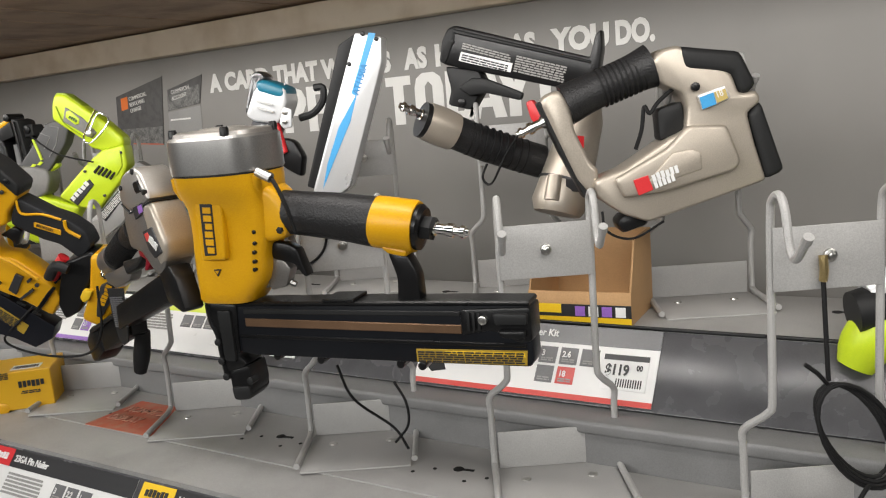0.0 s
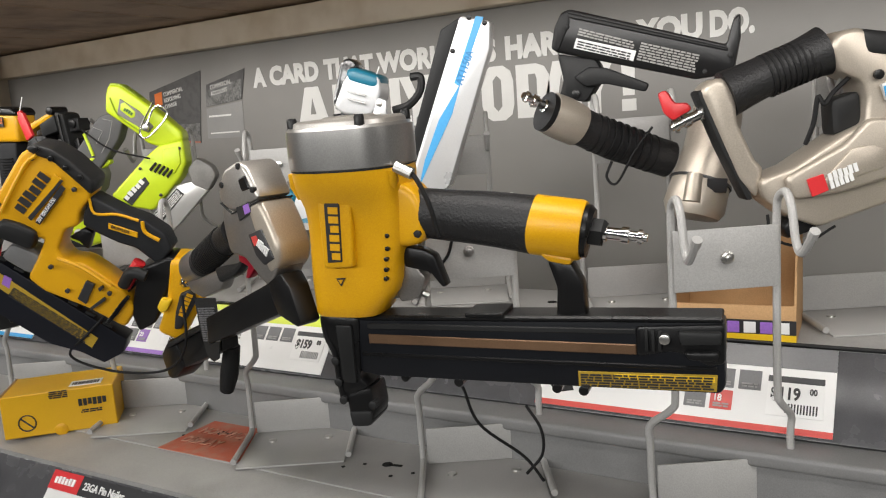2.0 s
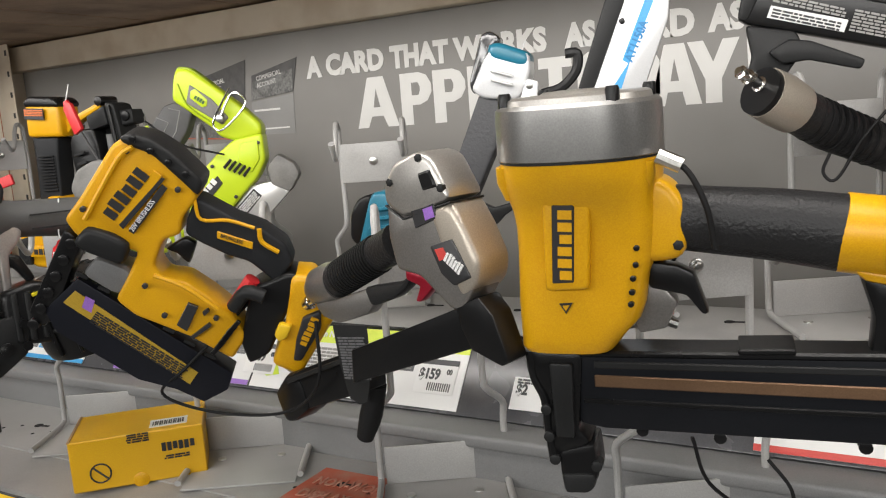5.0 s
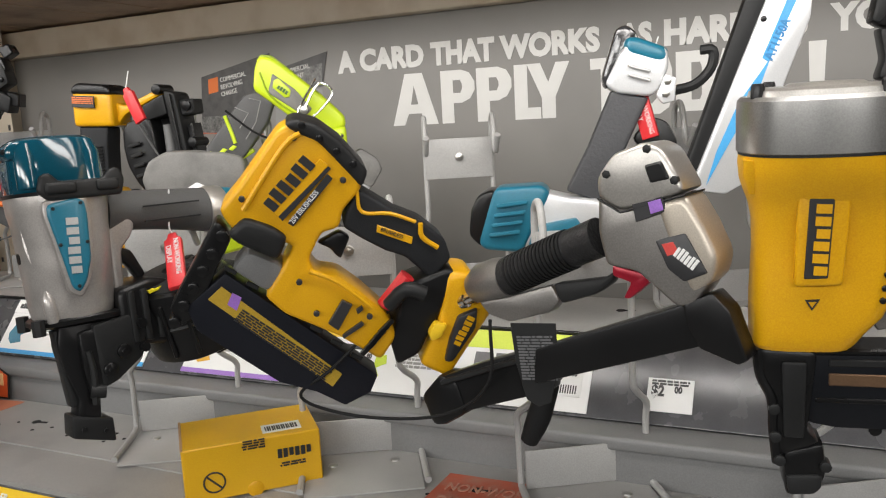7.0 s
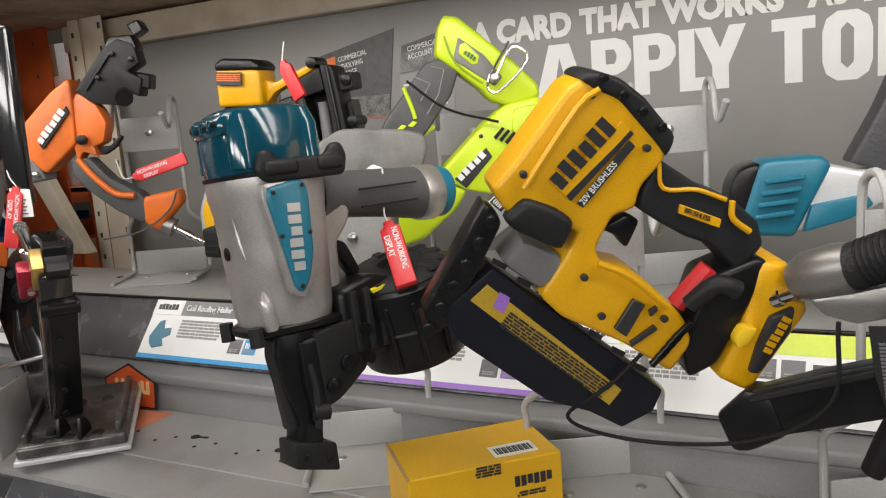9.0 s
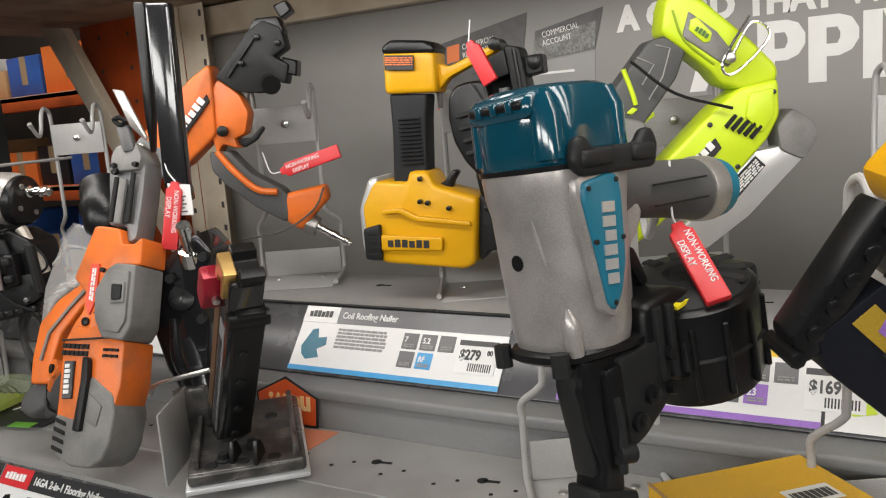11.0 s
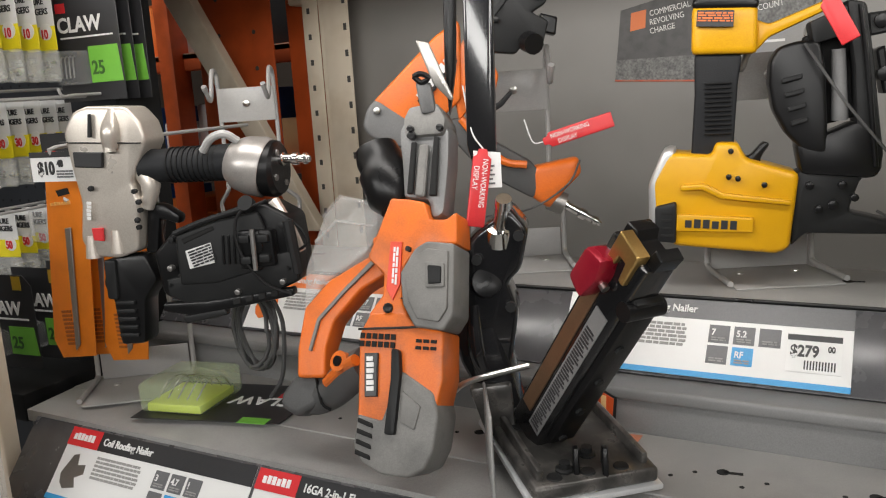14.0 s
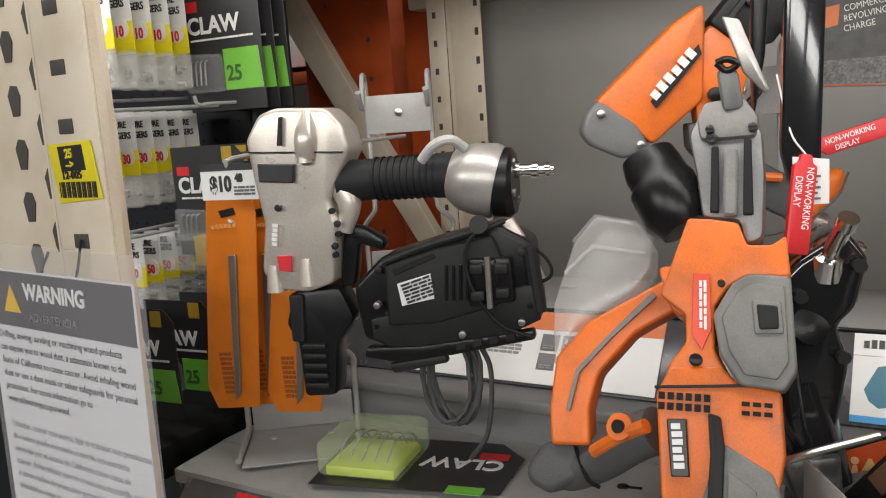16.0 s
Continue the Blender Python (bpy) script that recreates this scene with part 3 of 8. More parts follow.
# ---- wire display brackets ----
def bracket(m, tall=0.0):
    """A grey wire tool bracket: foot plate with a lip, two bent rods with hooks, and a backing plate."""
    root = thing("tool_bracket", m, "grey painted wire bracket with hooks and a screwed foot plate", "bracket", "wire tool brackets along the shelves")
    t = 1000 * tall
    part("foot_plate", box(-0.058, 0.058, -0.10, 0.0, 0.0, 0.0022, 0.001), M_WIRE, root)
    part("foot_lip", box(-0.056, 0.056, -0.002, 0.0005, 0.0022, 0.040, 0.0009), M_WIRE, root)
    for s in (-1, 1):
        part("rod", R([(s * 62, -92, 5.5), (s * 61, -30, 5.5), (s * 61, -8, 7), (s * 61, -2, 16), (s * 61, 0, 60), (s * 61, -2, 78), (s * 46, -16, 96), (s * 43, -18, 112), (s * 43, -18, 200 + t), (s * 43, -19, 258 + t), (s * 43, -24, 272 + t), (s * 43, -38, 276 + t), (s * 43, -48, 264 + t), (s * 43, -55, 240 + t), (s * 43, -66, 232 + t), (s * 43, -84, 248 + t)], 3.3, 10, soft=4), M_WIRE, root)
        part("hook_tip", R([(s * 43, -83, 246.5 + t), (s * 43, -88, 252 + t)], 4.0, 10), M_WIRE, root)
        part("foot_screw", lathe([(0.0048, 0.002), (0.0044, 0.0036), (0.002, 0.0042)], 12), M_STEEL, root).location = (s * 0.032, -0.03, 0)
    part("backing_plate", box(-0.043, 0.043, -0.024, -0.022, 0.198 + tall, 0.249 + tall, 0.0008), M_WIRE, root)
    bolt = D(0, 225 + t, 5.2, -28, -24, 12)
    D(0, 225 + t, 3.0, -31, -27, 6, bm=bolt)
    part("bolt", bolt, M_STEEL, root)
    return root


for x in (-0.145, -0.385, -0.624, -0.862, -1.104, -1.345):
    bracket(pose(x, 0.683, SHELF_Z, 0, 0, 31))
bracket(pose(-2.295, 0.645, SHELF_Z, 0, 0, 38))
for x, y, tall in ((-0.305, 0.94, 0.0), (-0.545, 0.95, -0.03), (-0.785, 0.95, -0.04), (-1.098, 0.955, -0.042), (-1.335, 0.95, -0.03), (-1.575, 0.945, 0.0), (-1.881, 0.94, 0.0), (-2.319, 0.923, 0.005)):
    bracket(pose(x, y, UP_Z, 0, 0, 28), tall)


# ---- wide crown stapler, yellow and grey ----
def plug(add, p, q, under=None):
    """A steel air plug from p to q in millimetres."""
    a, b = Vector(p), Vector(q)
    pts = [tuple(a + (b - a) * k) for k in (0, 0.12, 0.14, 0.42, 0.44, 0.6, 0.62, 0.78, 0.8, 0.9, 0.92, 1.0)]
    add("air_plug", R(pts, 7.0, 14, [1.0, 1.0, 0.72, 0.72, 0.95, 0.95, 0.6, 0.6, 0.85, 0.85, 0.55, 0.5]), M_CHROME, "steel air plug", under)


root, add = tool("crown_stapler", pose(-0.660, 0.556, 1.491, 2, 0, 10), "yellow pneumatic stapler with long black magazine hung on a bracket")
body = add("body", loft([(-33, -52.5, 52.5, -48, 48, 2.3), (-40, -53, 53, -47, 48, 2.3), (-50, -52, 52.5, -43, 45, 2.4), (-59, -49, 52, -37, 40, 2.6), (-67, -46, 52, -32, 36, 3.0), (-78, -44, 51, -29, 31, 3.4), (-95, -43.5, 49, -27.5, 28, 3.8), (-110, -44, 43, -27, 27, 4.0), (-130, -45, 40, -27, 27, 4.0), (-141, -45, 36, -27, 27, 3.8), (-152, -45, 26, -26.5, 26, 3.6), (-160, -45, 20, -26, 26, 3.6), (-163, -43, 17, -24, 24, 3.6)], 48), M_YELLOW)
cap = add("cylinder_cap", loft([(-33.5, -52, 52, -47, 48, 2.3), (-32, -54, 54, -49.5, 50, 2.3), (-8, -54, 54, -49.5, 50, 2.3), (0, -53.5, 53.5, -49, 49.5, 2.3), (2.5, -51, 51, -46.5, 47, 2.3)], 48), M_MIDALU, "grey metallic cylinder cap")
add("cap_plate", loft([(2, -47, 48, -43, 44, 2.5), (6, -46, 47, -42, 43, 2.5), (7.5, -43, 44, -39, 40, 2.5)], 40), M_ALU, "cast alloy top plate", cap)
add("cap_dome", loft([(7, -26, 26, -24, 24, 2.0), (9.5, -22, 22, -20, 20, 2.0), (10, -12, 12, -11, 11, 2.0)], 28), M_ALU, "", cap)
for u, y in ((-43, -22), (28, -37), (44, 20), (-30, 36)):
    add("cap_screw", R([(u, y, 0), (u, y, 9), (u, y, 11)], 4.4, 10, [1, 1, 0.8]), M_BLACK, "", cap)
add("cap_seam", loft([(-34.2, -52.8, 52.8, -48.3, 48.6, 2.3), (-32.6, -52.8, 52.8, -48.3, 48.6, 2.3)], 48), M_DGREY, "", cap)
add("handle_root", P([(34, -46), (54, -49), (63, -58), (68, -70), (67, -95), (61, -101), (47, -103), (30, -100)], -19, 19, 7, 4), M_YELLOW, "", body)
add("logo_frame", P([(-20, -55), (11, -55), (7, -116), (-21, -117)], -35, -24, 2.5, 3), M_YELLOW, "", body)
add("logo_panel", P([(-13.5, -60), (1, -60), (-2, -111), (-16, -111.5)], -36, -33, 0.8, 1), M_CARDBLK, "black name panel", body)
brand_bars(body, (-3, -109), (-0.5, -62), -36.4, 9, M_YELLOW, 6)
add("arrow_mark", P([(-14, -127), (-5, -126.5), (-9.8, -134)], -28.4, -26, 0.3, 1), M_CARDBLK, "", body)
add("arrow_inner", P([(-12, -128.2), (-7, -128), (-9.7, -132)], -28.7, -26, 0.3, 1), M_YELLOW, "", body)
for u, w in ((41, -91), (40, -102), (38, -111), (37, -120), (36, -128)):
    add("rivet", D(u - 4, w, 2.0, -26, -18, 10), M_BLACK, "", body)
add("root_bolt", D(62, -91, 3.4, -20.5, -17, 6), M_DGREY, "", body)
for u in (-46, 44):
    add("body_lug", R([(u, -22, -36), (u, -21, -46), (u * 0.98, -18, -58)], 6, 12, [1, 1, 0.5]), M_YELLOW, "", body)
handle = add("handle", R([(58, 0, -76), (84, 0, -79), (120, 0, -83), (157, 0, -89)], 23.6, 28, [0.9, 0.92, 0.97, 1.02], soft=4, flat=0.86), M_GRIP, "black textured rubber grip")
collar = add("handle_collar", R([(155, 0, -88), (157, 0, -88.5), (194, 0, -94), (197, 0, -94.5)], 24.6, 30, [0.95, 1, 1, 0.95], flat=0.88), M_YELLOW, "yellow handle collar")
add("collar_foot", P([(160, -108), (190, -113), (187, -121), (168, -117)], -12, 12, 4, 2), M_YELLOW, "", collar)
add("end_cap", R([(196, 0, -94.5), (201, 0, -95), (203, 0, -95.5)], 21.5, 26, [1, 1, 0.86], flat=0.88), M_BLACK, "black end cap", collar)
add("hex_nut", R([(201, 0, -95), (212, 0, -96.5), (213, 0, -97)], 12.0, 6, [1, 1, 0.8]), M_DGREY, "", collar)
plug(add, (211, 0, -96), (246, 0, -101))
add("support_arm", P([(166, -114), (187, -118), (196, -136), (197, -166), (172, -166), (174, -140)], -9, 9, 4, 2), M_BLACK, "black support arm")
add("trigger", P([(38, -104), (60, -107), (70, -112), (79, -139), (75, -140), (65, -127), (42, -122)], -7, 7, 3, 2), M_BLACK, "black trigger")
add("trigger_bracket", P([(30, -112), (46, -116), (60, -132), (52, -150), (34, -154), (28, -138)], -5, 9, 2, 2), M_ALUD, "alloy trigger bracket")
add("safety_yoke", R([(22, 0, -150), (46, 2, -146), (58, 4, -150)], 3.2, 8, soft=4), M_STEEL, "steel safety rod")
nose = add("nose", P([(-40, -164), (-3, -166), (-6, -200), (-8, -222), (0, -230), (-22, -242), (-30, -236), (-30, -200), (-38, -184)], -15, 15, 3, 2), M_BLACK, "black driver nose")
add("nose_guard", R([(-40, -10, -166), (-38, -12, -184), (-31, -13, -200), (-30, -13, -222), (-27, -13, -246)], 3.8, 10, [1.2, 1, 1, 0.9, 1.0], soft=4), M_BLACK, "", nose)
for q in ((-30, -206), (-29, -226), (-26, -243), (3, -246)):
    add("nose_screw", D(q[0], q[1], 3.8, -19, -8, 10), M_DGREY, "", nose)
add("nose_plate", P([(-26, -172), (-10, -172), (-11, -226), (-24, -226)], -18.5, -13, 1.5, 2), M_DGREY, "", nose)
add("nose_tip", P([(-24, -238), (2, -230), (4, -254), (-3, -268), (-21, -270), (-23, -254)], -16, 16, 3, 2), M_BLACK, "", nose)
add("tip_shoe", P([(-22, -254), (1, -252), (1, -262), (-4, -267), (-20, -268)], -18, 18, 2, 2), M_DGREY, "", nose)
mag = add("magazine", P([(-8, -166), (236, -163), (300, -162), (302, -214), (298, -221), (187, -221), (9, -220), (-8, -217)], -13, 13, 2.5, 2), M_MAG, "black steel staple magazine")
add("magazine_rail", P([(4, -181), (236, -183), (236, -191.5), (4, -189.5)], -14.2, -12, 0.7, 1), M_BRONZE, "bronze slide strip", mag)
add("magazine_edge", P([(-6, -164), (236, -160.5), (300, -160), (301, -164.5), (236, -165.5), (-6, -169)], -14.5, 14.5, 1.6, 1), M_BLACK, "", mag)
add("edge_clip", P([(96, -160), (130, -159), (130, -163), (96, -163.5)], -15.5, 15.5, 1, 1), M_BLACK, "", mag)
add("magazine_latch", P([(236, -168), (302, -165), (302, -196), (290, -199), (274, -190), (262, -188), (236, -193)], -15.4, 15.4, 2.5, 2), M_BLACK, "black sliding latch", mag)
add("latch_button", P([(268, -170), (300, -170), (299, -180), (270, -181)], -21, -14, 2, 2), M_DGREY, "", mag)
add("latch_lever", P([(272, -186), (298, -185), (297, -193), (276, -192)], -22, -14, 2, 2), M_BLACK, "", mag)
add("latch_pin", D(258, -177, 4.2, -19, -14, 12), M_STEEL, "", mag)
add("magazine_label", P([(189, -207), (296, -205.5), (295, -219), (189, -219.5)], -13.8, -12, 0.2, 1), M_YELBRN, "yellow caution label with black print", mag)
add("label_head", P([(218, -208), (294, -207), (294, -211.5), (218, -212)], -14.0, -13, 0.1, 1), M_YEL_PRINT, "", mag)
print_lines(mag, (191, -209), (293, -207.5), -14.2, 2.2, 5, M_CARDBLK)
add("magazine_lip", P([(4, -171), (236, -170), (236, -174.5), (4, -176)], -15.2, -12, 0.8, 1), M_DGREY, "", mag)
add("magazine_groove", P([(-4, -198), (296, -199), (296, -202.5), (-4, -201.5)], -14.6, -12, 0.7, 1), M_BLACK, "", mag)
for k in range(3):
    add("latch_rib", box(0.001 * (243 + 5 * k), 0.001 * (245.6 + 5 * k), -0.0175, -0.014, -0.187, -0.170, 0.0006), M_DGREY, "", mag)
for u, w in ((34, -221), (84, -223), (170, -224), (192, -225)):
    add("magazine_screw", D(u, w, 4.2, -11, 11, 10), M_BLACK, "", mag)
add("air_loop", R([(58, -24, -36), (70, -30, -44), (80, -31, -66), (84, -27, -92)], 2.0, 8, soft=5), M_RUBBER, "thin black cord")
add("swivel", R([(52, -28, -33), (66, -28, -40)], 5.0, 10), M_STEEL)

# ---- brad nailer, silver with black grip ----
root, add = tool("brad_nailer", pose(-0.800, 0.550, 1.380, 0, 0, -12), "silver pneumatic brad nailer with ribbed black grip hung on a bracket")
body = add("body", P([(-2, 51), (15, 41), (60, 53), (70, 30), (76, -8), (66, -22), (55, -25), (26, -2), (3, 1), (-3, 25)], -13, 20, 3.5, 3), M_ALUD)
cap = add("head_cap", P([(-2, 64), (10, 80), (34, 88), (46, 83), (62, 55), (40, 47), (15, 41), (-2, 50)], -15, 24, 4, 3), M_ALU, "silver head cap")
add("barrel", P([(40, 46), (61, 53), (73, 33), (83, 11), (80, -4), (66, -16), (56, 4)], -14.5, 24, 5, 4), M_CHAMP, "satin gold cylinder", body)
add("head_slot", P([(34, 72), (46, 75), (52, 63), (38, 60)], -16.5, -12, 1.5, 1), M_BLACK, "", cap)
add("gauge_label", P([(24, 46), (46, 52), (49, 41), (27, 33)], -14.4, -11, 0.4, 1), M_CARDBLK, "black and purple gauge label", body)
add("gauge_square", P([(36, 47), (45, 49.5), (47, 42), (38, 39)], -14.9, -13, 0.2, 1), M_PURPLE, "", body)
add("name_panel", P([(41, 21), (62, 27), (77, 1), (61, -6), (50, 2)], -16, -11, 1.2, 2), M_CARDBLK, "black name panel", body)
brand_bars(body, (54, 12), (68, 2), -16.5, 8, M_WHITE, 6)
add("mark_square", P([(46, 19), (54, 21), (58, 14), (50, 11)], -16.5, -14, 0.2, 1), M_REDP, "", body)
for q in ((6, 66), (55, 62), (36, 83)):
    add("head_bolt", D(q[0], q[1], 3.0, -16.5, -12, 6), M_DGREY, "", cap)
add("cap_seam", P([(-2, 49.5), (15, 40), (62, 53), (62, 51.5), (15, 38.5), (-2, 48)], -14.4, 23.4, 0.6, 1), M_DGREY, "", cap)
grip = add("grip", R([(-8, 2, 19), (-44, 8, 4), (-99, 16, -20)], 15, 22, [1.0, 0.98, 1.06], soft=4, flat=0.9), M_GRIP, "black rubber grip with ribs")
for k in range(16):
    a, b = Vector((-90, 14.5, -16)), Vector((-36, 6.5, 7.5))
    c = a + (b - a) * (k / 15)
    n = (b - a).normalized() * 0.9
    add("grip_rib", R([tuple(c - n), tuple(c + n)], 16.1, 20, flat=0.9), M_RUBBER, "", grip)
add("end_cap", R([(-98, 16, -20), (-108, 18, -23), (-126, 20, -29), (-137, 21, -34)], 17.5, 22, [0.95, 1.04, 1.0, 0.7], flat=0.9), M_ALUD, "alloy handle end")
add("neck", P([(-124, -42), (-98, -36), (-54, -22), (-47, -34), (-56, -44), (-94, -56), (-114, -52)], 8, 22, 2, 2), M_ALUD, "cast alloy yoke")
plug(add, (-130, 20, -38), (-164, 22, -53))
add("trigger", P([(4, 0), (30, -5), (33, -10), (17, -24), (12, -24), (18, -12), (4, -8)], -5, 5, 1.5, 2), M_CRIMSON, "dark red trigger")
add("lever", P([(-48, -19), (-5, -11), (6, -4), (2, -14), (-12, -24), (-41, -34)], -2, 12, 3, 2), M_DGREY, "dark grey lever")
mag = add("magazine", P([(-60, -70), (46, -28), (79, -14), (88, -26), (70, -51), (-36, -89), (-62, -98)], -10, 12, 1.2, 2), M_BLACK, "black nail magazine")
add("nose", P([(58, -22), (79, -13), (90, -24), (102, -56), (96, -60), (70, -52), (62, -38)], -12, 10, 1.4, 2), M_BLACK, "black driver nose", mag)
add("magazine_rail", P([(-166, -112), (-116, -91), (-54, -69), (-56, -107), (-136, -137), (-158, -150)], 2, 22, 1.2, 2), M_BLACK, "", mag)
add("rail_lip", P([(-160, -112), (50, -30), (50, -35), (-160, -117)], -4, 2, 1, 1), M_DGREY, "", mag)
add("magazine_end", P([(-186, -131), (-164, -108), (-146, -112), (-136, -138), (-162, -155), (-174, -157)], 0, 28, 4, 2), M_BLACK, "", mag)
card = add("hang_card", P([(-84, -52), (-43, -48), (-42, -83), (-49, -112), (-60, -117), (-71, -113), (-80, -84)], -7, -5.6, 0.4, 1), M_DGREY, "dark grey printed hang card")
print_lines(card, (-78, -62), (-46, -58), -7.5, 2.4, 15, M_CARDGREY)
add("belt_hook", R([(-66, 20, -108), (-77, 20, -138), (-87, 20, -160)], 9.5, 16, [0.9, 1.05, 0.8], soft=3), M_RUBBER, "black rubber belt hook")

# ---- cordless brad nailer, yellow and black ----
root, add = tool("cordless_nailer", pose(-1.03, 0.556, 1.38, 9, 0, 35), "yellow and black cordless brad nailer hung nose down on a bracket")
body = add("body", P([(-97, 52), (-81, 69), (-46, 113), (-33, 118), (-16, 108), (16, 76), (17, 62), (0, 44), (-3, 30), (-18, 27), (-30, 5), (-24, -8), (-6, -12), (12, -28), (29, -46), (35, -55), (40, -71), (25, -92), (-9, -66), (-35, -51), (-53, -41), (-68, -24), (-52, -1), (-41, 18), (-63, 26), (-89, 36)], -21.2, 21.2, 9, 4), M_YELLOW)
add("head_bumper", P([(-41, 117), (-33, 121), (-15, 116), (2, 102), (15, 86), (23, 76), (17, 62), (5, 77), (-16, 102), (-33, 110)], -22.9, 22.9, 6, 3), M_DGREY, "black rubber head bumper", body)
add("side_bumper", P([(-92, 33), (-78, 46), (-57, 37), (-45, 27), (-54, 8), (-85, 25)], -29, -10, 5, 3), M_DGREY, "", body)
add("fence", P([(-93, 1), (-78, 16), (-51, 1), (-50, -16), (-67, -21)], -18.7, 18.7, 5, 2), M_MGREY, "grey plastic nose block", body)
panel = add("name_panel", P([(-57, 51), (-15, 89), (-9, 84), (-48, 41)], -25.8, -23, 0.3, 1), M_YELLOW, "", body)
brand_bars(body, (-54, 49), (-17, 86), -26.5, 13, M_CARDBLK, 6)
add("name_rule", P([(-51, 45), (-9, 83), (-7, 81), (-48, 41)], -26.2, -25, 0.1, 1), M_CARDBLK, "", body)
add("series_panel", P([(-44, 39), (-10, 77), (-6, 73), (-40, 36)], -26.3, -25, 0.1, 1), M_CARDBLK, "black series label", body)
words(body, "20V BRUSHLESS", (-40, 38), (-8, 73), -26.8, 6.2, M_WHITE, 0.78)
bm = bmesh.new()
P([(-18, -51), (-5, -31), (3, -36), (-10, -58)], -26, -22, 0.5, 1, bm=bm)
P([(6, -41), (11, -38), (12, -41), (7, -45)], -26, -22, 0.3, 1, bm=bm)
P([(-7, -63), (10, -52), (12, -55), (-6, -66)], -26, -22, 0.3, 1, bm=bm)
add("body_slot", bm, M_CARDBLK, "", body)
for k in range(5):
    a, b = Vector((*(14, -75), 0)), Vector((*(30, -57), 0))
    c = a + (b - a) * (k / 4)
    add("vent_slot", P([(c.x - 7, c.y - 6), (c.x + 5, c.y + 5), (c.x + 8, c.y + 2.5), (c.x - 4, c.y - 9)], -26, -22, 0.4, 1), M_BLACK, "", body)
for q in ((-78, 61), (-34, 107), (2, 71), (-39, -12), (17, -48), (-27, -41)):
    add("case_screw", D(q[0], q[1], 2.6, -26.2, -23, 8), M_CARDBLK, "", body)
add("case_rib", R([(-78, -25, 52), (-43, -25, 100), (-29, -25, 110)], 2.2, 8, soft=3), M_YELLOW, "", body)
add("case_rib", R([(-30, -25, -3), (-7, -25, -15), (20, -25, -40)], 2.4, 8, soft=3), M_YELLOW, "", body)
for k in range(4):
    a, b = Vector((*(-27, 117), 0)), Vector((*(11, 84), 0))
    c = a + (b - a) * (k / 3)
    add("bumper_rib", D(c.x, c.y, 3.2, -28.5, -25, 6), M_BLACK, "", body)
for k in range(7):
    a, b = Vector((*(-94, 4), 0)), Vector((*(4, -84), 0))
    c = a + (b - a) * (k / 6)
    add("magazine_notch", P([(c.x - 5, c.y - 3), (c.x + 4, c.y - 9), (c.x + 6, c.y - 6), (c.x - 3, c.y)], -15.2, -13, 0.3, 1), M_DGREY)
grip = add("grip", P([(3, 42), (14, 61), (45, 39), (66, 29), (85, 12), (90, -6), (72, -23), (51, -1), (34, 6), (15, 18), (0, 29)], -17, 17, 11, 4), M_GRIPD, "black rubber grip with yellow inlays")
add("grip_inlay", R([(13, -18, 59), (16, -19, 42), (39, -19, 39), (60, -18, 30)], 1.6, 8, soft=4), M_YELLOW, "", grip)
add("grip_inlay", R([(64, -19, 29), (65, -19, 17), (78, -18, 6)], 2.2, 8, soft=4), M_YELLOW, "", grip)
add("grip_badge", P([(28, 30), (57, 17), (56, 11), (27, 24)], -19.5, -16, 0.5, 1), M_YELLOW, "", grip)
words(grip, "BRUSHLESS", (30, 25), (56, 13), -20, 5, M_CARDBLK, 0.8)
add("trigger", P([(-22, 14), (-3, 23), (6, 17), (-3, -2), (-8, 3), (-11, 8)], -6, 6, 2.5, 2), M_BLACK, "black trigger")
foot = add("battery_foot", P([(50, -25), (86, -13), (97, -19), (75, -59), (59, -90), (39, -99), (34, -76), (40, -56)], -20.4, 20.4, 8, 3), M_BLACK, "black battery foot")
pack = add("battery", P([(86, -15), (107, -18), (125, -55), (84, -115), (59, -100), (75, -67)], -22.9, 22.9, 6, 3), M_YELLOW, "yellow and black battery pack")
add("battery_side", P([(93, -55), (110, -49), (108, -67), (87, -97), (80, -96), (85, -75)], -28.5, -20, 2, 2), M_CARDBLK, "", pack)
brand_bars(pack, (93, -82), (108, -56), -29, 7, M_YELLOW, 6)
add("battery_latch", P([(66, -68), (72, -58), (83, -61), (77, -72), (69, -75)], -30, -20, 2, 2), M_YEL_PRINT, "", pack)
add("belt_hook", R([(34, -26, -39), (48, -34, -23), (63, -36, -28)], 6.5, 12, soft=3), M_DGREY, "black belt hook")
add("red_switch", R([(31, -10, -45), (52, -14, -18)], 7, 10), M_RED, "red plastic tag")
mag = add("magazine", P([(-132, -30), (-98, -3), (14, -102), (22, -109), (15, -125), (-8, -135), (-32, -119), (-63, -106), (-126, -51)], -14, 14, 1.4, 2), M_NAVYBLK, "black angled nail magazine")
lab = add("magazine_label", P([(-114, -24), (-102, -14), (-9, -104), (-18, -115)], -14.8, -13, 0.2, 1), M_YELBRN, "dark yellow printed warning label", mag)
print_lines(mag, (-87, -35), (-16, -99), -15.1, 2.2, 6, M_CARDBLK)
add("label_square", P([(-99, -30), (-94, -20), (-87, -25), (-92, -36)], -15.1, -14, 0.1, 1), M_PURPLE, "", mag)
nose = add("nose_rail", P([(-146, -31), (-101, 42), (-94, 36), (-90, 26), (-127, -41), (-138, -47)], -13, 13, 3, 2), M_BLACK, "black contact nose", mag)
for k in range(6):
    a, b = Vector((*(-143, -42), 0)), Vector((*(-97, 29), 0))
    c = a + (b - a) * (k / 5)
    add("nose_lug", D(c.x, c.y, 5, -16, 16, 8), M_BLACK, "", nose)

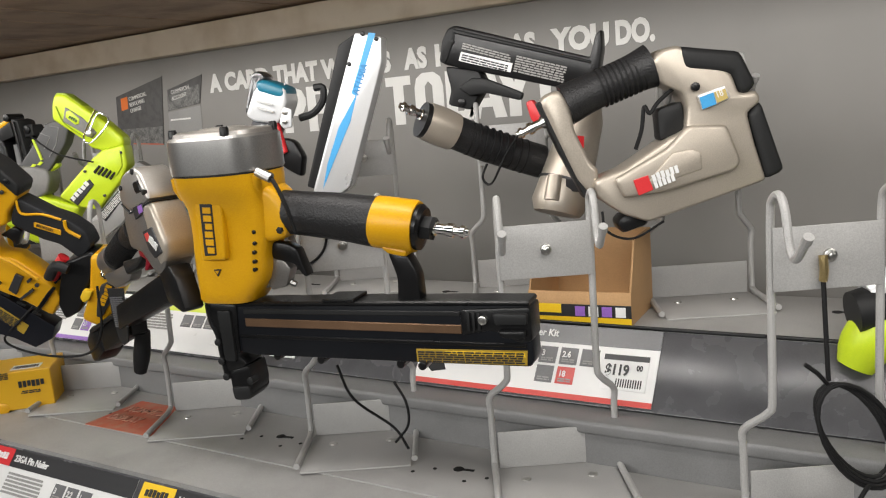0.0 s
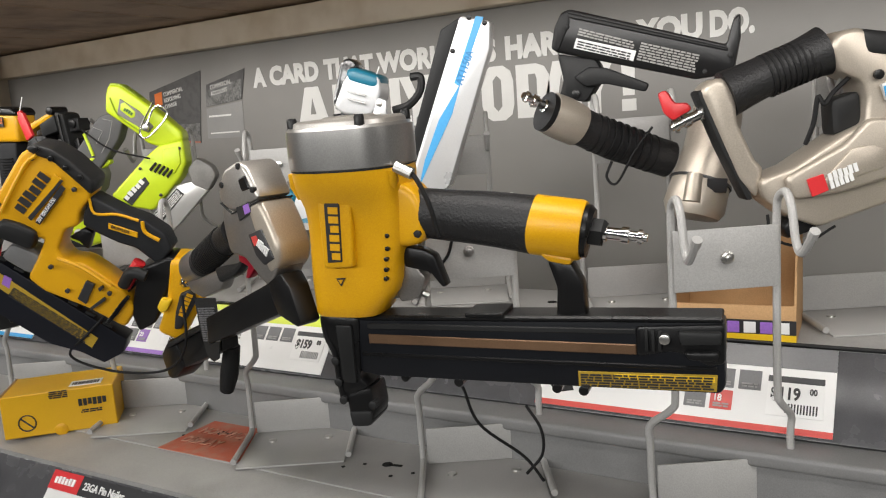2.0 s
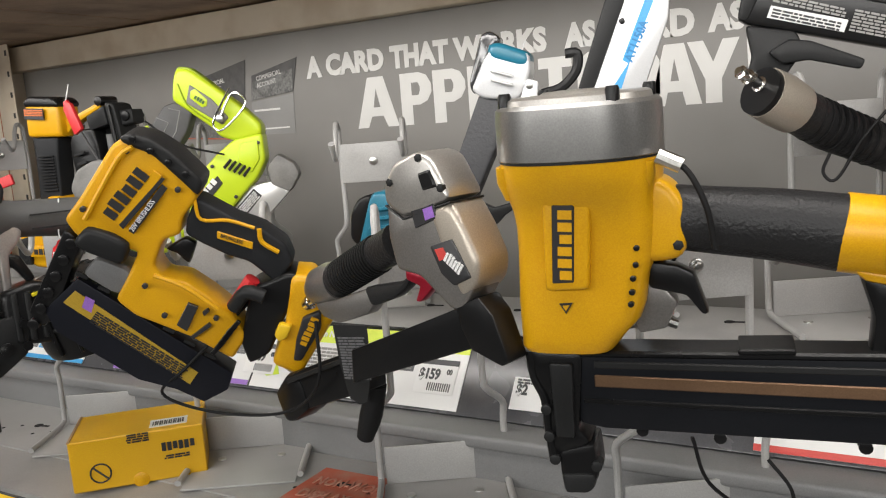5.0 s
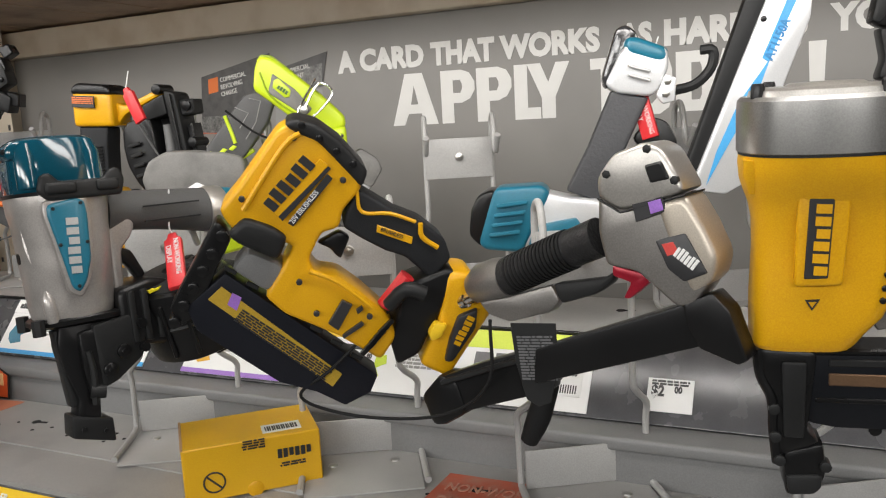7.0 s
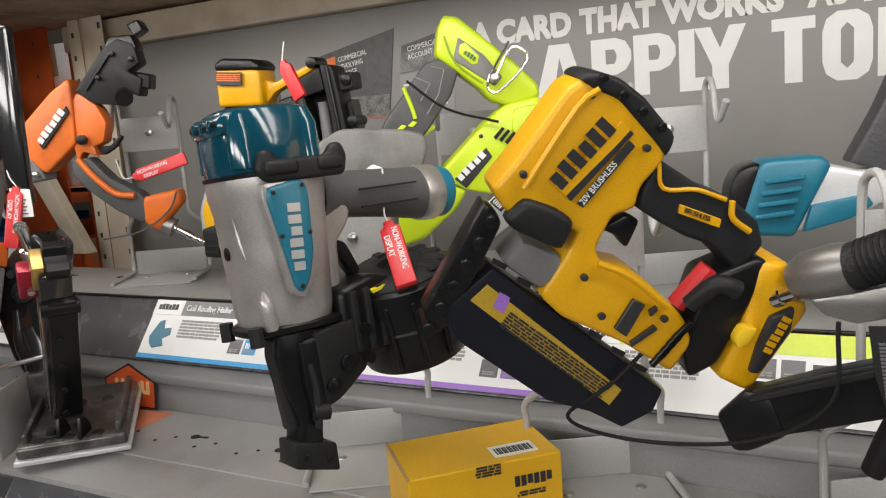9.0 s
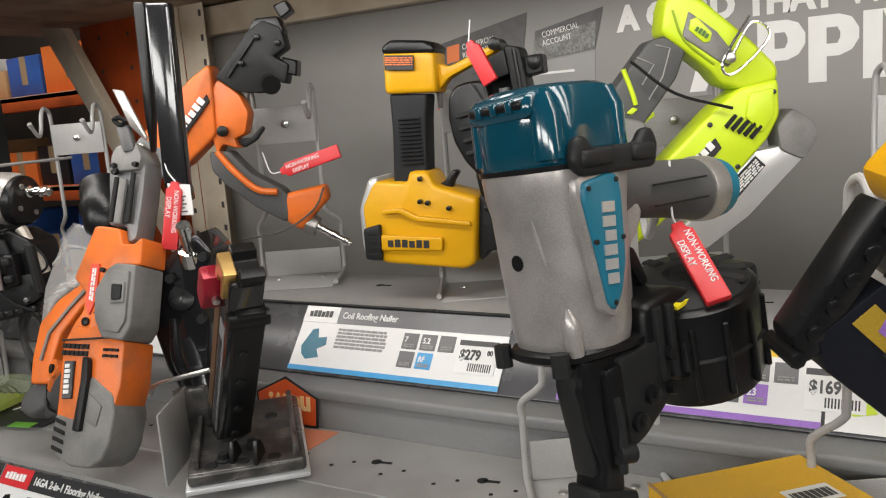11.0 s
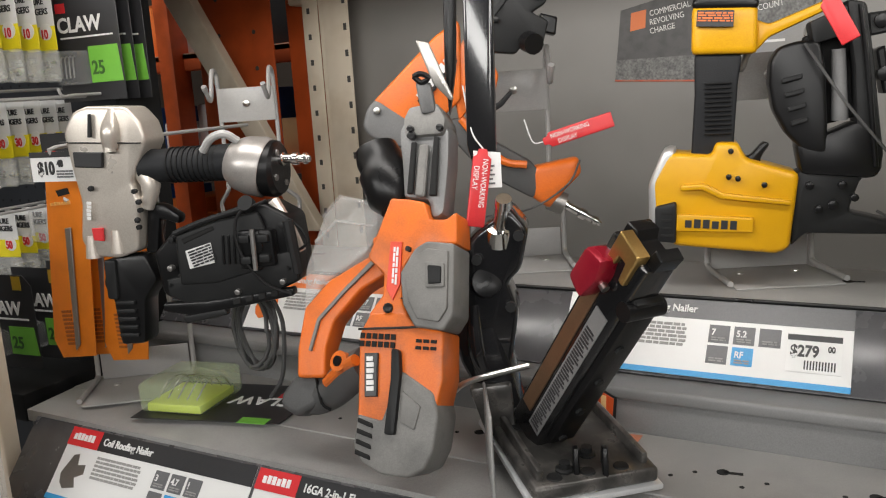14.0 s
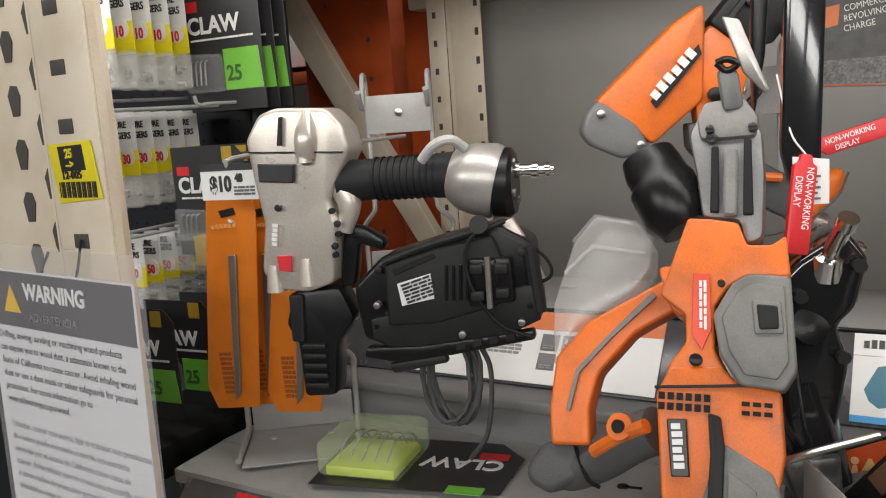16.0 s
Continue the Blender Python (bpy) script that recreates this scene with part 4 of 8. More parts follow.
# ---- yellow carton of nails on the shelf ----
def lock_box():
    root = thing("nail_carton", pose(-1.186, 0.597, SHELF_Z, 0, 0, 44), "small yellow printed cardboard carton lying on the shelf", "box")
    body = part("carton", box(-0.066, 0.066, -0.041, 0.041, 0.0, 0.054, 0.0012, 1), M_YELBOX, root)
    part("barcode_label", box(0.012, 0.050, -0.030, -0.008, 0.054, 0.0545), M_WHITE, body, "white barcode label")
    bm = bmesh.new()
    for k in range(14):
        box(0.015 + 0.0023 * k, 0.0162 + 0.0023 * k + 0.0006 * (k % 2), -0.026, -0.014, 0.0545, 0.0549, bm=bm)
    part("barcode", bm, M_CARDBLK, body)
    part("flap_edge", box(-0.0665, -0.064, -0.0415, 0.0415, 0.0538, 0.0546), M_KRAFT, body)
    brand_bars(body, (56, 40), (22, 40), -41.6, 9, M_CARDBLK, 6)
    print_lines(body, (12, 45), (-10, 45), -41.6, 2.5, 4, M_CARDBLK)
    print_lines(body, (50, 22), (25, 22), -41.6, 2.5, 2, M_CARDBLK)
    ring = bmesh.new()
    R([(-38 + 10 * math.cos(a * 0.4), -41.4, 18 + 10 * math.sin(a * 0.4)) for a in range(17)], 0.9, 6, bm=ring)
    R([(-45, -41.4, 25), (-31, -41.4, 11)], 1.0, 6, bm=ring)
    part("warning_ring", ring, M_CARDBLK, body)
    part("thumb_notch", D(0, 4, 8, -41.8, -40.5, 16), M_YELLOW, body)
    return root


lock_box()

# ---- coil nailer with teal cap ----
root, add = tool("coil_nailer", pose(-1.280, 0.484, 1.394, -5, 0, 66), "grey and teal coil nailer hung upright on a bracket")
body = add("body", loft([(-63, -31.6, 31.6, -31.6, 31.6, 2.3), (-60, -33.9, 33.9, -33.9, 33.9, 2.3), (-52, -35.3, 35.3, -34.9, 34.9, 2.4), (-10, -37.7, 37.7, -37.2, 37.2, 2.5), (22, -39.1, 39.1, -38.1, 38.1, 2.6), (34, -40.9, 40, -39.1, 39.1, 2.8), (46, -41.4, 40.9, -39.5, 39.5, 2.9), (50, -40.9, 40.5, -39.1, 39.1, 2.9)], 48), M_GREYCAST)
cap = add("head_cap", loft([(49, -38.9, 38.5, -37.1, 37.1, 2.9), (52, -40.2, 39.3, -38.5, 38.5, 3.1), (76, -39.8, 38, -37.5, 37.5, 3.3), (88, -38.5, 36.2, -36.2, 36.2, 3.3), (95, -35.3, 33.5, -33.5, 33.5, 3.1), (97.5, -31, 29.2, -29.2, 29.2, 2.9), (97, -21.2, 19.5, -19.5, 19.5, 2.7)], 52), M_TEAL, "glossy teal head cap")
add("cap_lip", P([(-41, 78), (-26, 82), (-26, 96), (-37, 94), (-42, 88)], -28, 28, 4, 3), M_TEAL, "", cap)
add("cap_vent", box(-0.0432, -0.038, -0.024, 0.024, 0.084, 0.0895, 0.002), M_BLACK, "", cap)
for k in range(3):
    add("vent_bar", box(-0.0442, -0.039, -0.017 + 0.014 * k, -0.012 + 0.014 * k, 0.083, 0.0905, 0.001), M_TEAL, "", cap)
for q in (-1, 1):
    add("cap_boss", R([(23, q * 28, 54), (23, q * 28, 82), (22, q * 26, 93)], 10, 16, [1, 1, 0.7]), M_TEAL, "", cap)
    add("cap_boss", R([(-27, q * 27, 54), (-27, q * 27, 80), (-26, q * 25, 91)], 10, 16, [1, 1, 0.7]), M_TEAL, "", cap)
    clamp = add("cap_clamp", P([(-26, 50), (-22, 64), (-14, 66), (-8, 58), (30, 58), (36, 66), (44, 66), (48, 56), (44, 42), (-18, 42)], min(q * 36, q * 44), max(q * 36, q * 44), 3, 3), M_DGREY, "dark grey rubber clamp band", cap)
    for u0, u1 in ((-20, 6), (22, 42)):
        add("clamp_pad", P([(u0, 47), (u1, 47), (u1, 57), (u0, 57)], min(q * 41, q * 47), max(q * 41, q * 47), 4, 3), M_DGREY, "", cap)
add("rim", loft([(47.5, -42, 41.4, -40, 40, 3.0), (50.5, -42, 41.4, -40, 40, 3.1)], 48), M_BLACK, "", cap)
plaque = add("side_plaque", P([(-20, 39), (4, 43), (11, 40), (12, 28), (10, -10), (4, -29), (-3, -39), (-9, -34), (-15, 0), (-21, 30)], -43.5, -33, 3, 3), M_TEALP, "teal side plaque with a silver mark", body)
add("plaque_rim", P([(-23, 42), (5, 46.5), (14, 43), (15, 28), (13, -11), (7, -31), (-2, -43), (-12, -37), (-18, 0), (-24, 31)], -41, -28, 2.5, 2), M_GREYCAST, "", body)
brand_bars(plaque, (0, -22), (3, 28), -44.1, 10, M_SILVERP, 6)
for q in ((-16, 35), (7, 38), (-4, -33), (8, 4), (-14, 4)):
    add("plaque_screw", D(q[0], q[1], 1.6, -44.4, -42, 8), M_DGREY, "", plaque)
add("port", R([(-38.6, 0, -5), (-30, 0, -5)], 5, 14), M_BLACK, "", body)
add("body_rib", R([(-24, -26, -62), (-26, -27, -44), (-27, -26, -34)], 5.5, 12, [1, 1, 0.3], soft=3), M_GREYCAST, "", body)
add("body_line", R([(-36.5, -15, 30), (-35, -18, 2), (-30, -22, -20)], 2.0, 8, [0.4, 1, 0.4], soft=4), M_GREYCAST, "", body)
add("base_flange", loft([(-68, -36, 44, -30, 30, 3), (-66, -39, 47, -33, 33, 3), (-62, -39, 47, -34, 34, 3), (-60, -36, 40, -33, 33, 3)], 40), M_BLACK, "black base flange", body)
for q in ((-37, -26), (-37, 26), (42, -26)):
    add("flange_bolt", R([(q[0], q[1], -72), (q[0], q[1], -58)], 5.5, 8), M_DGREY, "", body)

handle = add("handle", R([(36, 0, 28), (58, 2, 27), (98, 5, 24), (142, 8, 19)], 20, 26, [1.15, 0.95, 1.0, 1.12], soft=4, flat=0.95), M_GRIPG, "grey rubber handle")
add("handle_collar", R([(140, 8, 19), (143, 8, 19), (156, 9, 18), (160, 9, 18)], 24, 26, [0.95, 1, 1, 0.9]), M_ALU, "alloy handle end", handle)
add("handle_cap", R([(159, 9, 18), (162, 9, 18), (168, 10, 17), (171, 10, 17)], 22, 26, [0.95, 1, 1, 0.8]), M_TEALP, "teal handle cap", handle)

for k in (-1, 1):
    add("grip_line", box(0.070, 0.125, -0.0185, -0.0165, 0.021 + 0.007 * k, 0.0225 + 0.007 * k), M_DGREY, "", handle)
add("trigger_guard", P([(34, 34), (52, 26), (62, 14), (56, 2), (46, -8), (44, -44), (34, -50)], -15, 15, 4, 3), M_GREYCAST, "", body)
add("trigger", P([(41, -4), (57, -10), (68, -35), (61, -39), (50, -22), (40, -18)], -8, 8, 3, 2), M_BLACK, "black trigger")
nose = add("nose", P([(-22, -66), (12, -66), (8, -96), (6, -120), (3, -156), (-18, -150), (-14, -134), (-21, -110), (-25, -84)], -28, -4, 3, 2), M_BLACK, "black driver nose")
add("nose_tip", P([(-22, -146), (12, -156), (12, -178), (-24, -166)], -30, -2, 2, 2), M_DGREY, "", nose)
for q in ((-14, -160), (4, -166)):
    add("tip_screw", D(q[0], q[1], 2.2, -31.5, -28, 8), M_BLACK, "", nose)
add("nose_rail", P([(-26, -70), (-19, -70), (-12, -140), (-20, -140)], -24, -8, 2, 2), M_DGREY, "", nose)
add("nose_cover", P([(-8, -74), (14, -72), (20, -104), (8, -130), (-4, -132), (-8, -108)], -33, -20, 3, 2), M_BLACK, "", nose)
arm = add("nose_arm", P([(4, -70), (44, -66), (52, -82), (46, -106), (20, -124), (6, -128)], -34, 8, 3, 2), M_DGREY, "", nose)
for q in ((14, -112), (28, -98)):
    bm = D(q[0], q[1], 6.2, -38, -33, 16)
    D(q[0], q[1], 2.8, -39, -36, 6, bm=bm)
    add("nose_bolt", bm, M_BLACK, "", nose)
for q in ((46, -76), (46, -98)):
    add("arm_screw", R([(q[0], -34, q[1]), (q[0], -40, q[1])], 4.5, 10), M_BLACK, "", nose)
add("nose_spring", R([(-2, -32, -92), (0, -33, -112), (-2, -32, -140)], 3, 8, soft=3), M_DGREY, "", nose)
add("depth_wheel", R([(-4, -30, -128), (8, -32, -130)], 6.5, 12), M_DGREY, "", nose)

tilt = Matrix.Translation((0.104, -0.008, -0.072)) @ Matrix.Rotation(radians(-14), 4, "Y") @ Matrix.Rotation(radians(8), 4, "X")
can = add("coil_canister", lathe([(0.038, -0.042), (0.044, -0.039), (0.047, -0.030), (0.0485, 0.022), (0.047, 0.029), (0.041, 0.033)], 40, m=tilt), M_BLACK, "black nail canister")
add("canister_lid", lathe([(0.044, 0.027), (0.043, 0.033), (0.036, 0.038), (0.014, 0.040), (0.010, 0.037)], 40, m=tilt), M_DGREY, "", can)
for k in range(6):
    a = radians(-75 + 30 * k)
    add("lid_slot", box(-0.009, 0.009, -0.0045, 0.0045, 0.0375, 0.0402, 0.0015, 1, m=tilt @ Matrix.Rotation(a, 4, "Z") @ Matrix.Translation((0.027, 0, -0.0005)) @ Matrix.Rotation(radians(9), 4, "Y")), M_HOLE, "", can)
add("lid_label", box(-0.040, -0.020, -0.024, -0.010, 0.0352, 0.0376, 0.0, m=tilt), M_YELBRIGHT, "yellow caution sticker", can)
add("canister_neck", P([(30, -44), (62, -36), (92, -44), (100, -80), (86, -102), (50, -98), (30, -90)], -32, 22, 5, 3), M_BLACK, "", can)
for k in range(3):
    add("neck_rib", P([(38 + 12 * k, -46), (44 + 12 * k, -45), (44 + 12 * k, -94), (38 + 12 * k, -93)], -36, -28, 1.5, 2), M_DGREY, "", can)
for k in (4, 5, 6, 7, 8):
    add("drum_rib", box(0.0465, 0.0505, -0.002, 0.002, -0.032, 0.022, 0.001, 1, m=tilt @ Matrix.Rotation(2 * math.pi * (k + 4.5) / 14, 4, "Z")), M_BLACK, "", can)
add("canister_lug", box(0.040, 0.062, -0.018, 0.016, -0.026, 0.024, 0.005, 2, m=tilt), M_DGREY, "", can)
add("latch_tab", box(0.058, 0.066, -0.012, 0.010, -0.018, 0.010, 0.002, 2, m=tilt), M_BLACK, "", can)
add("canister_foot", box(0.006, 0.046, -0.016, 0.014, -0.056, -0.038, 0.004, 2, m=tilt), M_BLACK, "", can)
add("canister_rib", lathe([(0.0482, -0.006), (0.0492, -0.004), (0.0482, -0.002)], 40, m=tilt), M_DGREY, "", can)

# ---- coil roofing nailer, yellow ----
root, add = tool("roofing_nailer", pose(-1.55, 0.845, 1.45, 0, 0, 12), "yellow and black coil roofing nailer hung upside down on a bracket")
body = add("body", P([(-117, -71), (-100, -41), (-57, -45), (-54, -32), (-32, -33), (-24, -50), (26, -66), (18, -142), (6, -148), (-95, -139), (-115, -118)], -28.9, 28.9, 10, 4), M_YELLOW)
add("end_plate", P([(-121, -74), (-106, -38), (-93, -36), (-100, -125), (-115, -139), (-121, -118)], -28.1, 28.1, 6, 3), M_SILVERP, "silver end casting", body)
add("exhaust", P([(-114, -96), (-92, -91), (-93, -135), (-114, -133)], -37, -28, 3, 2), M_DGREY, "black exhaust vent", body)
for k in range(4):
    u, w = (-102, -101)
    add("vent_slot", P([(u - 6, w - 8 * k), (u + 6, w - 8 * k), (u + 6, w - 8 * k - 3), (u - 6, w - 8 * k - 3)], -37.6, -35, 0.3, 1), M_HOLE, "", body)
add("body_step", P([(-88, -74), (-64, -73), (-46, -83), (18, -92), (18, -97), (-49, -89), (-67, -79), (-88, -80)], -36, -30, 1.5, 2), M_YELLOW, "", body)
add("logo_panel", P([(-92, -104), (-17, -109), (-18, -124), (-93, -122)], -35.5, -30, 1.2, 2), M_YELLOW, "", body)
brand_bars(body, (-84, -118), (-31, -121), -36, 9, M_CARDBLK, 6)
for u, w in ((-39, -41), (-41, -67), (-32, -69), (-7, -76)):
    add("rivet", D(u, w, 2.8, -35, -29, 10), M_BLACK, "", body)
grip = add("grip", P([(-74, 57), (-28, 54), (-32, 25), (-36, -41), (-49, -54), (-78, -49), (-74, 16)], -16.1, 16.1, 12, 4), M_GRIPD, "black ribbed rubber grip")
for k in range(12):
    u, w = (-64, 28)
    add("grip_rib", P([(u, w - 4.6 * k), (u + 26, w - 4.6 * k), (u + 26, w - 4.6 * k - 2), (u, w - 4.6 * k - 2)], -20.2, -17, 0.6, 1), M_RUBBER, "", grip)
head = add("handle_end", P([(-76, 104), (-14, 101), (-14, 54), (-77, 57)], -22.9, 22.9, 6, 3), M_YELLOW, "yellow handle end")
add("end_cap", P([(-76, 110), (-65, 117), (-21, 112), (-12, 104), (-14, 97), (-76, 102)], -23.8, 23.8, 5, 3), M_BLACK, "black end cap", head)
lab = add("warning_label", P([(-71, 100), (-36, 97), (-37, 81), (-72, 84)], -28, -26, 0.2, 1), M_CARDBLK, "black and orange warning label", head)
print_lines(head, (-70, 98), (-37, 95), -28.5, 2.5, 4, M_ORPRINT)
add("arm", P([(-16, 88), (-3, 82), (44, 99), (58, 104), (59, 95), (-3, 69), (-15, 56)], -10, 10, 4, 2), M_YELLOW, "yellow canister arm")
add("trigger", P([(-31, -51), (-19, -48), (-7, -34), (0, -37), (-8, -48), (-11, -63), (-26, -61)], -8, 8, 3, 2), M_BLACK, "black trigger")
can = add("coil_canister", P([(-2, 46), (6, 59), (21, 63), (43, 63), (48, 37), (51, -15), (52, -49), (29, -44), (13, -26), (1, -2), (-3, 23)], -22.1, 22.1, 9, 3), M_BLACK, "black nail canister")
add("canister_floor", P([(30, 67), (76, 86), (89, -12), (46, -22)], 4, 26, 3, 2), M_HOLE, "", can)
for k in range(4):
    u, w = (8, 28)
    add("shell_rib", P([(u + 3 * k, w - 14 * k), (u + 19 + 2 * k, w - 14 * k + 4), (u + 19 + 2 * k, w - 14 * k - 1), (u + 3 * k, w - 14 * k - 5)], -28.4, -25, 1, 1), M_DGREY, "", can)
add("canister_door", P([(65, 99), (83, 95), (89, 56), (102, -50), (100, -69), (83, -72), (77, -22), (74, 35)], -20.4, 20.4, 4, 2), M_DGREY, "black hinged canister door", can)
add("door_edge", R([(77, -24, 93), (84, -25, 40), (95, -24, -62)], 2.4, 8, soft=3), M_BLACK, "", can)
add("canister_base", P([(22, -36), (52, -28), (78, -17), (97, -30), (102, -65), (92, -74), (28, -68)], -21.2, 21.2, 5, 2), M_BLACK, "", can)
add("nail_post", R([(64, -6, -16), (61, -8, 53)], 8, 12, [1, 0.8]), M_MGREY, "grey nail post", can)
add("door_strap", P([(33, 80), (66, 94), (70, 67), (37, 59)], -22, 16, 2, 2), M_DGREY, "", can)
for q in ((97, 77), (101, 27), (54, 101), (92, -66)):
    bm = D(q[0], q[1], 7, -18, 18, 10)
    add("door_lug", bm, M_BLACK, "", can)
add("hinge_plate", P([(85, 85), (106, 86), (107, 66), (87, 63)], -14, 14, 2, 1), M_DGREY, "", can)
add("latch_plate", P([(93, 50), (101, 54), (107, 10), (101, 7)], -14, 14, 2, 1), M_BLACK, "", can)
for q in ((36, -79), (66, -79), (45, -103), (77, -92)):
    add("nose_bolt", D(q[0], q[1], 4, -25, -18, 8), M_BLACK)
nose = add("nose", P([(21, -67), (46, -56), (92, -62), (82, -78), (73, -107), (116, -118), (115, -131), (33, -129), (20, -143)], -17, 17, 5, 2), M_DGREY, "black driver nose")
add("nose_tube", R([(33, -8, -116), (116, -8, -124)], 8, 14), M_BLACK, "", nose)
add("nose_screw", D(*(58, -99), 5, -24, -18, 10), M_BLACK, "", nose)
add("wire_loop", R([(28, -30, 60), (65, -34, 2), (113, -34, -62), (124, -32, -96), (118, -28, -115), (96, -26, -105)], 1.5, 6, soft=6), M_GRIPG, "grey security wire")

# ---- cordless-style crown stapler, champagne ----
root, add = tool("champagne_stapler", pose(-0.315, 0.835, 1.45, 0, 0, 32), "champagne metal crown stapler with black rubber grip hung on a bracket")
body = add("body", P([(0, 93), (17, 96), (71, 64), (78, 43), (97, 45), (101, 33), (86, 23), (93, -7), (105, -48), (-19, -82), (-45, -72), (-68, -54), (-73, -41), (-72, -34), (-43, -25), (5, 3), (23, 10), (25, 33), (21, 48), (1, 58), (-9, 82)], -22.1, 22.1, 9, 4), M_CHAMP)
add("raised_panel", P([(-55, -34), (1, -6), (22, 15), (62, 13), (76, -25), (70, -34), (-1, -50), (-45, -54)], -31, -22, 5, 3), M_CHAMP, "", body)
add("inner_panel", P([(-25, -43), (5, -11), (25, -9), (34, -13), (35, -30), (-2, -40)], -32.5, -29, 1.5, 2), M_CHAMP, "", body)
add("mark_square", P([(-36, -36), (-21, -32), (-16, -47), (-31, -52)], -33.4, -31, 0.4, 1), M_RED, "red square mark", body)
brand_bars(body, (-16, -39), (12, -31), -33.4, 8, M_WHITE, 6)
brand_bars(body, (-14, -46), (8, -39), -33.4, 8, M_WHITE, 5)
add("head_guard", P([(17, 95), (46, 90), (80, 85), (96, 51), (87, 42), (79, 43), (71, 63), (22, 71)], -23.8, 23.8, 6, 3), M_DGREY, "black rubber head guard", body)
add("nose_guard", P([(87, 21), (100, 34), (124, -39), (105, -47)], -22.9, 22.9, 5, 3), M_DGREY, "black nose cover", body)
add("gauge_frame", P([(33, 44), (61, 52), (67, 39), (38, 29)], -28.5, -24, 1.2, 2), M_SILVERP, "", body)
add("gauge_blue", P([(35, 42), (49, 46), (52, 34), (38, 30)], -29.2, -27, 0.2, 1), M_BLUE, "blue gauge window", body)
add("gauge_gold", P([(50, 46), (61, 49), (64, 39), (53, 35)], -29.2, -27, 0.2, 1), M_GOLD, "", body)
words(body, "18", (52, 40), (61, 43), -29.5, 9, M_WHITE, 0.9)
add("body_screw", D(*(32, 53), 4.5, -28, -24, 12), M_BLACK, "", body)
grip = add("grip", R([(-6, 0, 78), (-30, 0, 70), (-66, 0, 57), (-96, 0, 45)], 20, 24, [1.15, 0.98, 0.98, 1.1], soft=4, flat=0.9), M_GRIP, "black ribbed rubber grip")
for k in range(9):
    a, b = Vector((-59, 0, 59)), Vector((-18, 0, 73))
    c = a + (b - a) * (k / 8)
    n = (b - a).normalized() * 1.1
    add("grip_rib", R([tuple(c - n), tuple(c + n)], 20.6, 22, flat=0.9), M_RUBBER, "", grip)
add("strut", P([(-125, 50), (-116, 58), (-103, 61), (-92, 45), (-90, 19), (-74, -17), (-66, -24), (-73, -53), (-90, -34), (-108, 9)], -14, 14, 5, 3), M_CHAMP, "champagne rear strut")
add("strut_edge", P([(-127, 49), (-119, 52), (-100, 2), (-76, -53), (-82, -54), (-106, -3)], -12, 12, 3, 2), M_DGREY, "")
plug(add, (-118, 0, 30), (-148, 0, 18))
add("release", P([(-46, -74), (-20, -70), (-17, -85), (-45, -93), (-51, -82)], -16, 16, 4, 2), M_BLACK, "black magazine release")
add("cord", R([(-67, -20, -67), (-63, -22, -88), (-36, -20, -98), (-2, -16, -83)], 1.4, 6, soft=6), M_RUBBER)
add("cord_bundle", R([(19, -10, 57), (-3, -16, 41), (-13, -18, 30), (-18, -16, 37), (-21, -14, 14), (-27, -10, -6)], 2.2, 8, soft=6), M_RUBBER, "black security cord")
add("trigger_block", P([(-4, 33), (23, 40), (26, 10), (-2, 0)], -12, 12, 4, 2), M_DGREY)

# ---- angled brad nailer hung upside down ----
root, add = tool("angled_nailer", pose(-0.53, 0.94, 1.52, 0, 0, 10), "silver and black brad nailer hung upside down with its magazine up")
mag = add("magazine", P([(-90, 70), (-83, 84), (-72, 87), (100, 30), (108, 57), (115, 62), (115, 38), (107, -2), (66, -5), (-90, 39), (-96, 45)], -13, 13, 4, 2), M_BLACK, "black nail magazine")
add("magazine_pad", P([(-91, 68), (-83, 82), (-72, 85), (-72, 70), (-87, 40), (-96, 43)], -15, 15, 3, 2), M_DGREY, "", mag)
add("magazine_rib", P([(-74, 83), (102, 26), (102, 22), (-74, 77)], -15, -10, 1.5, 1), M_DGREY, "", mag)
add("white_label", P([(-65, 53), (3, 32), (-1, 21), (-69, 42)], -14, -12, 0.1, 1), M_WHITE, "white and black data label", mag)
print_lines(mag, (-61, 64), (2, 42), -14.2, 3, 3, M_GREYLT)
print_lines(mag, (9, 41), (72, 21), -14.2, 3, 7, M_GREYLT)
print_lines(mag, (-63, 50), (-3, 30), -14.4, 3, 3, M_CARDBLK)
for q in ((-76, 67), (104, 18), (77, 2)):
    add("magazine_bolt", D(q[0], q[1], 3, -15.4, -12, 8), M_DGREY, "", mag)
nose = add("nose", P([(-89, 37), (-43, 27), (-35, 9), (-57, -22), (-89, -13), (-83, 6)], -15, 15, 4, 2), M_DGREY, "dark grey nose block")
add("nose_screw", D(*(-68, -11), 5, -18, -13, 10), M_BLACK, "", nose)
add("belt_hook", P([(-69, 8), (-50, 19), (-31, 16), (17, -6), (13, -15), (-32, -2), (-55, -4)], -24, -14, 3, 2), M_DGREY, "dark grey belt hook")
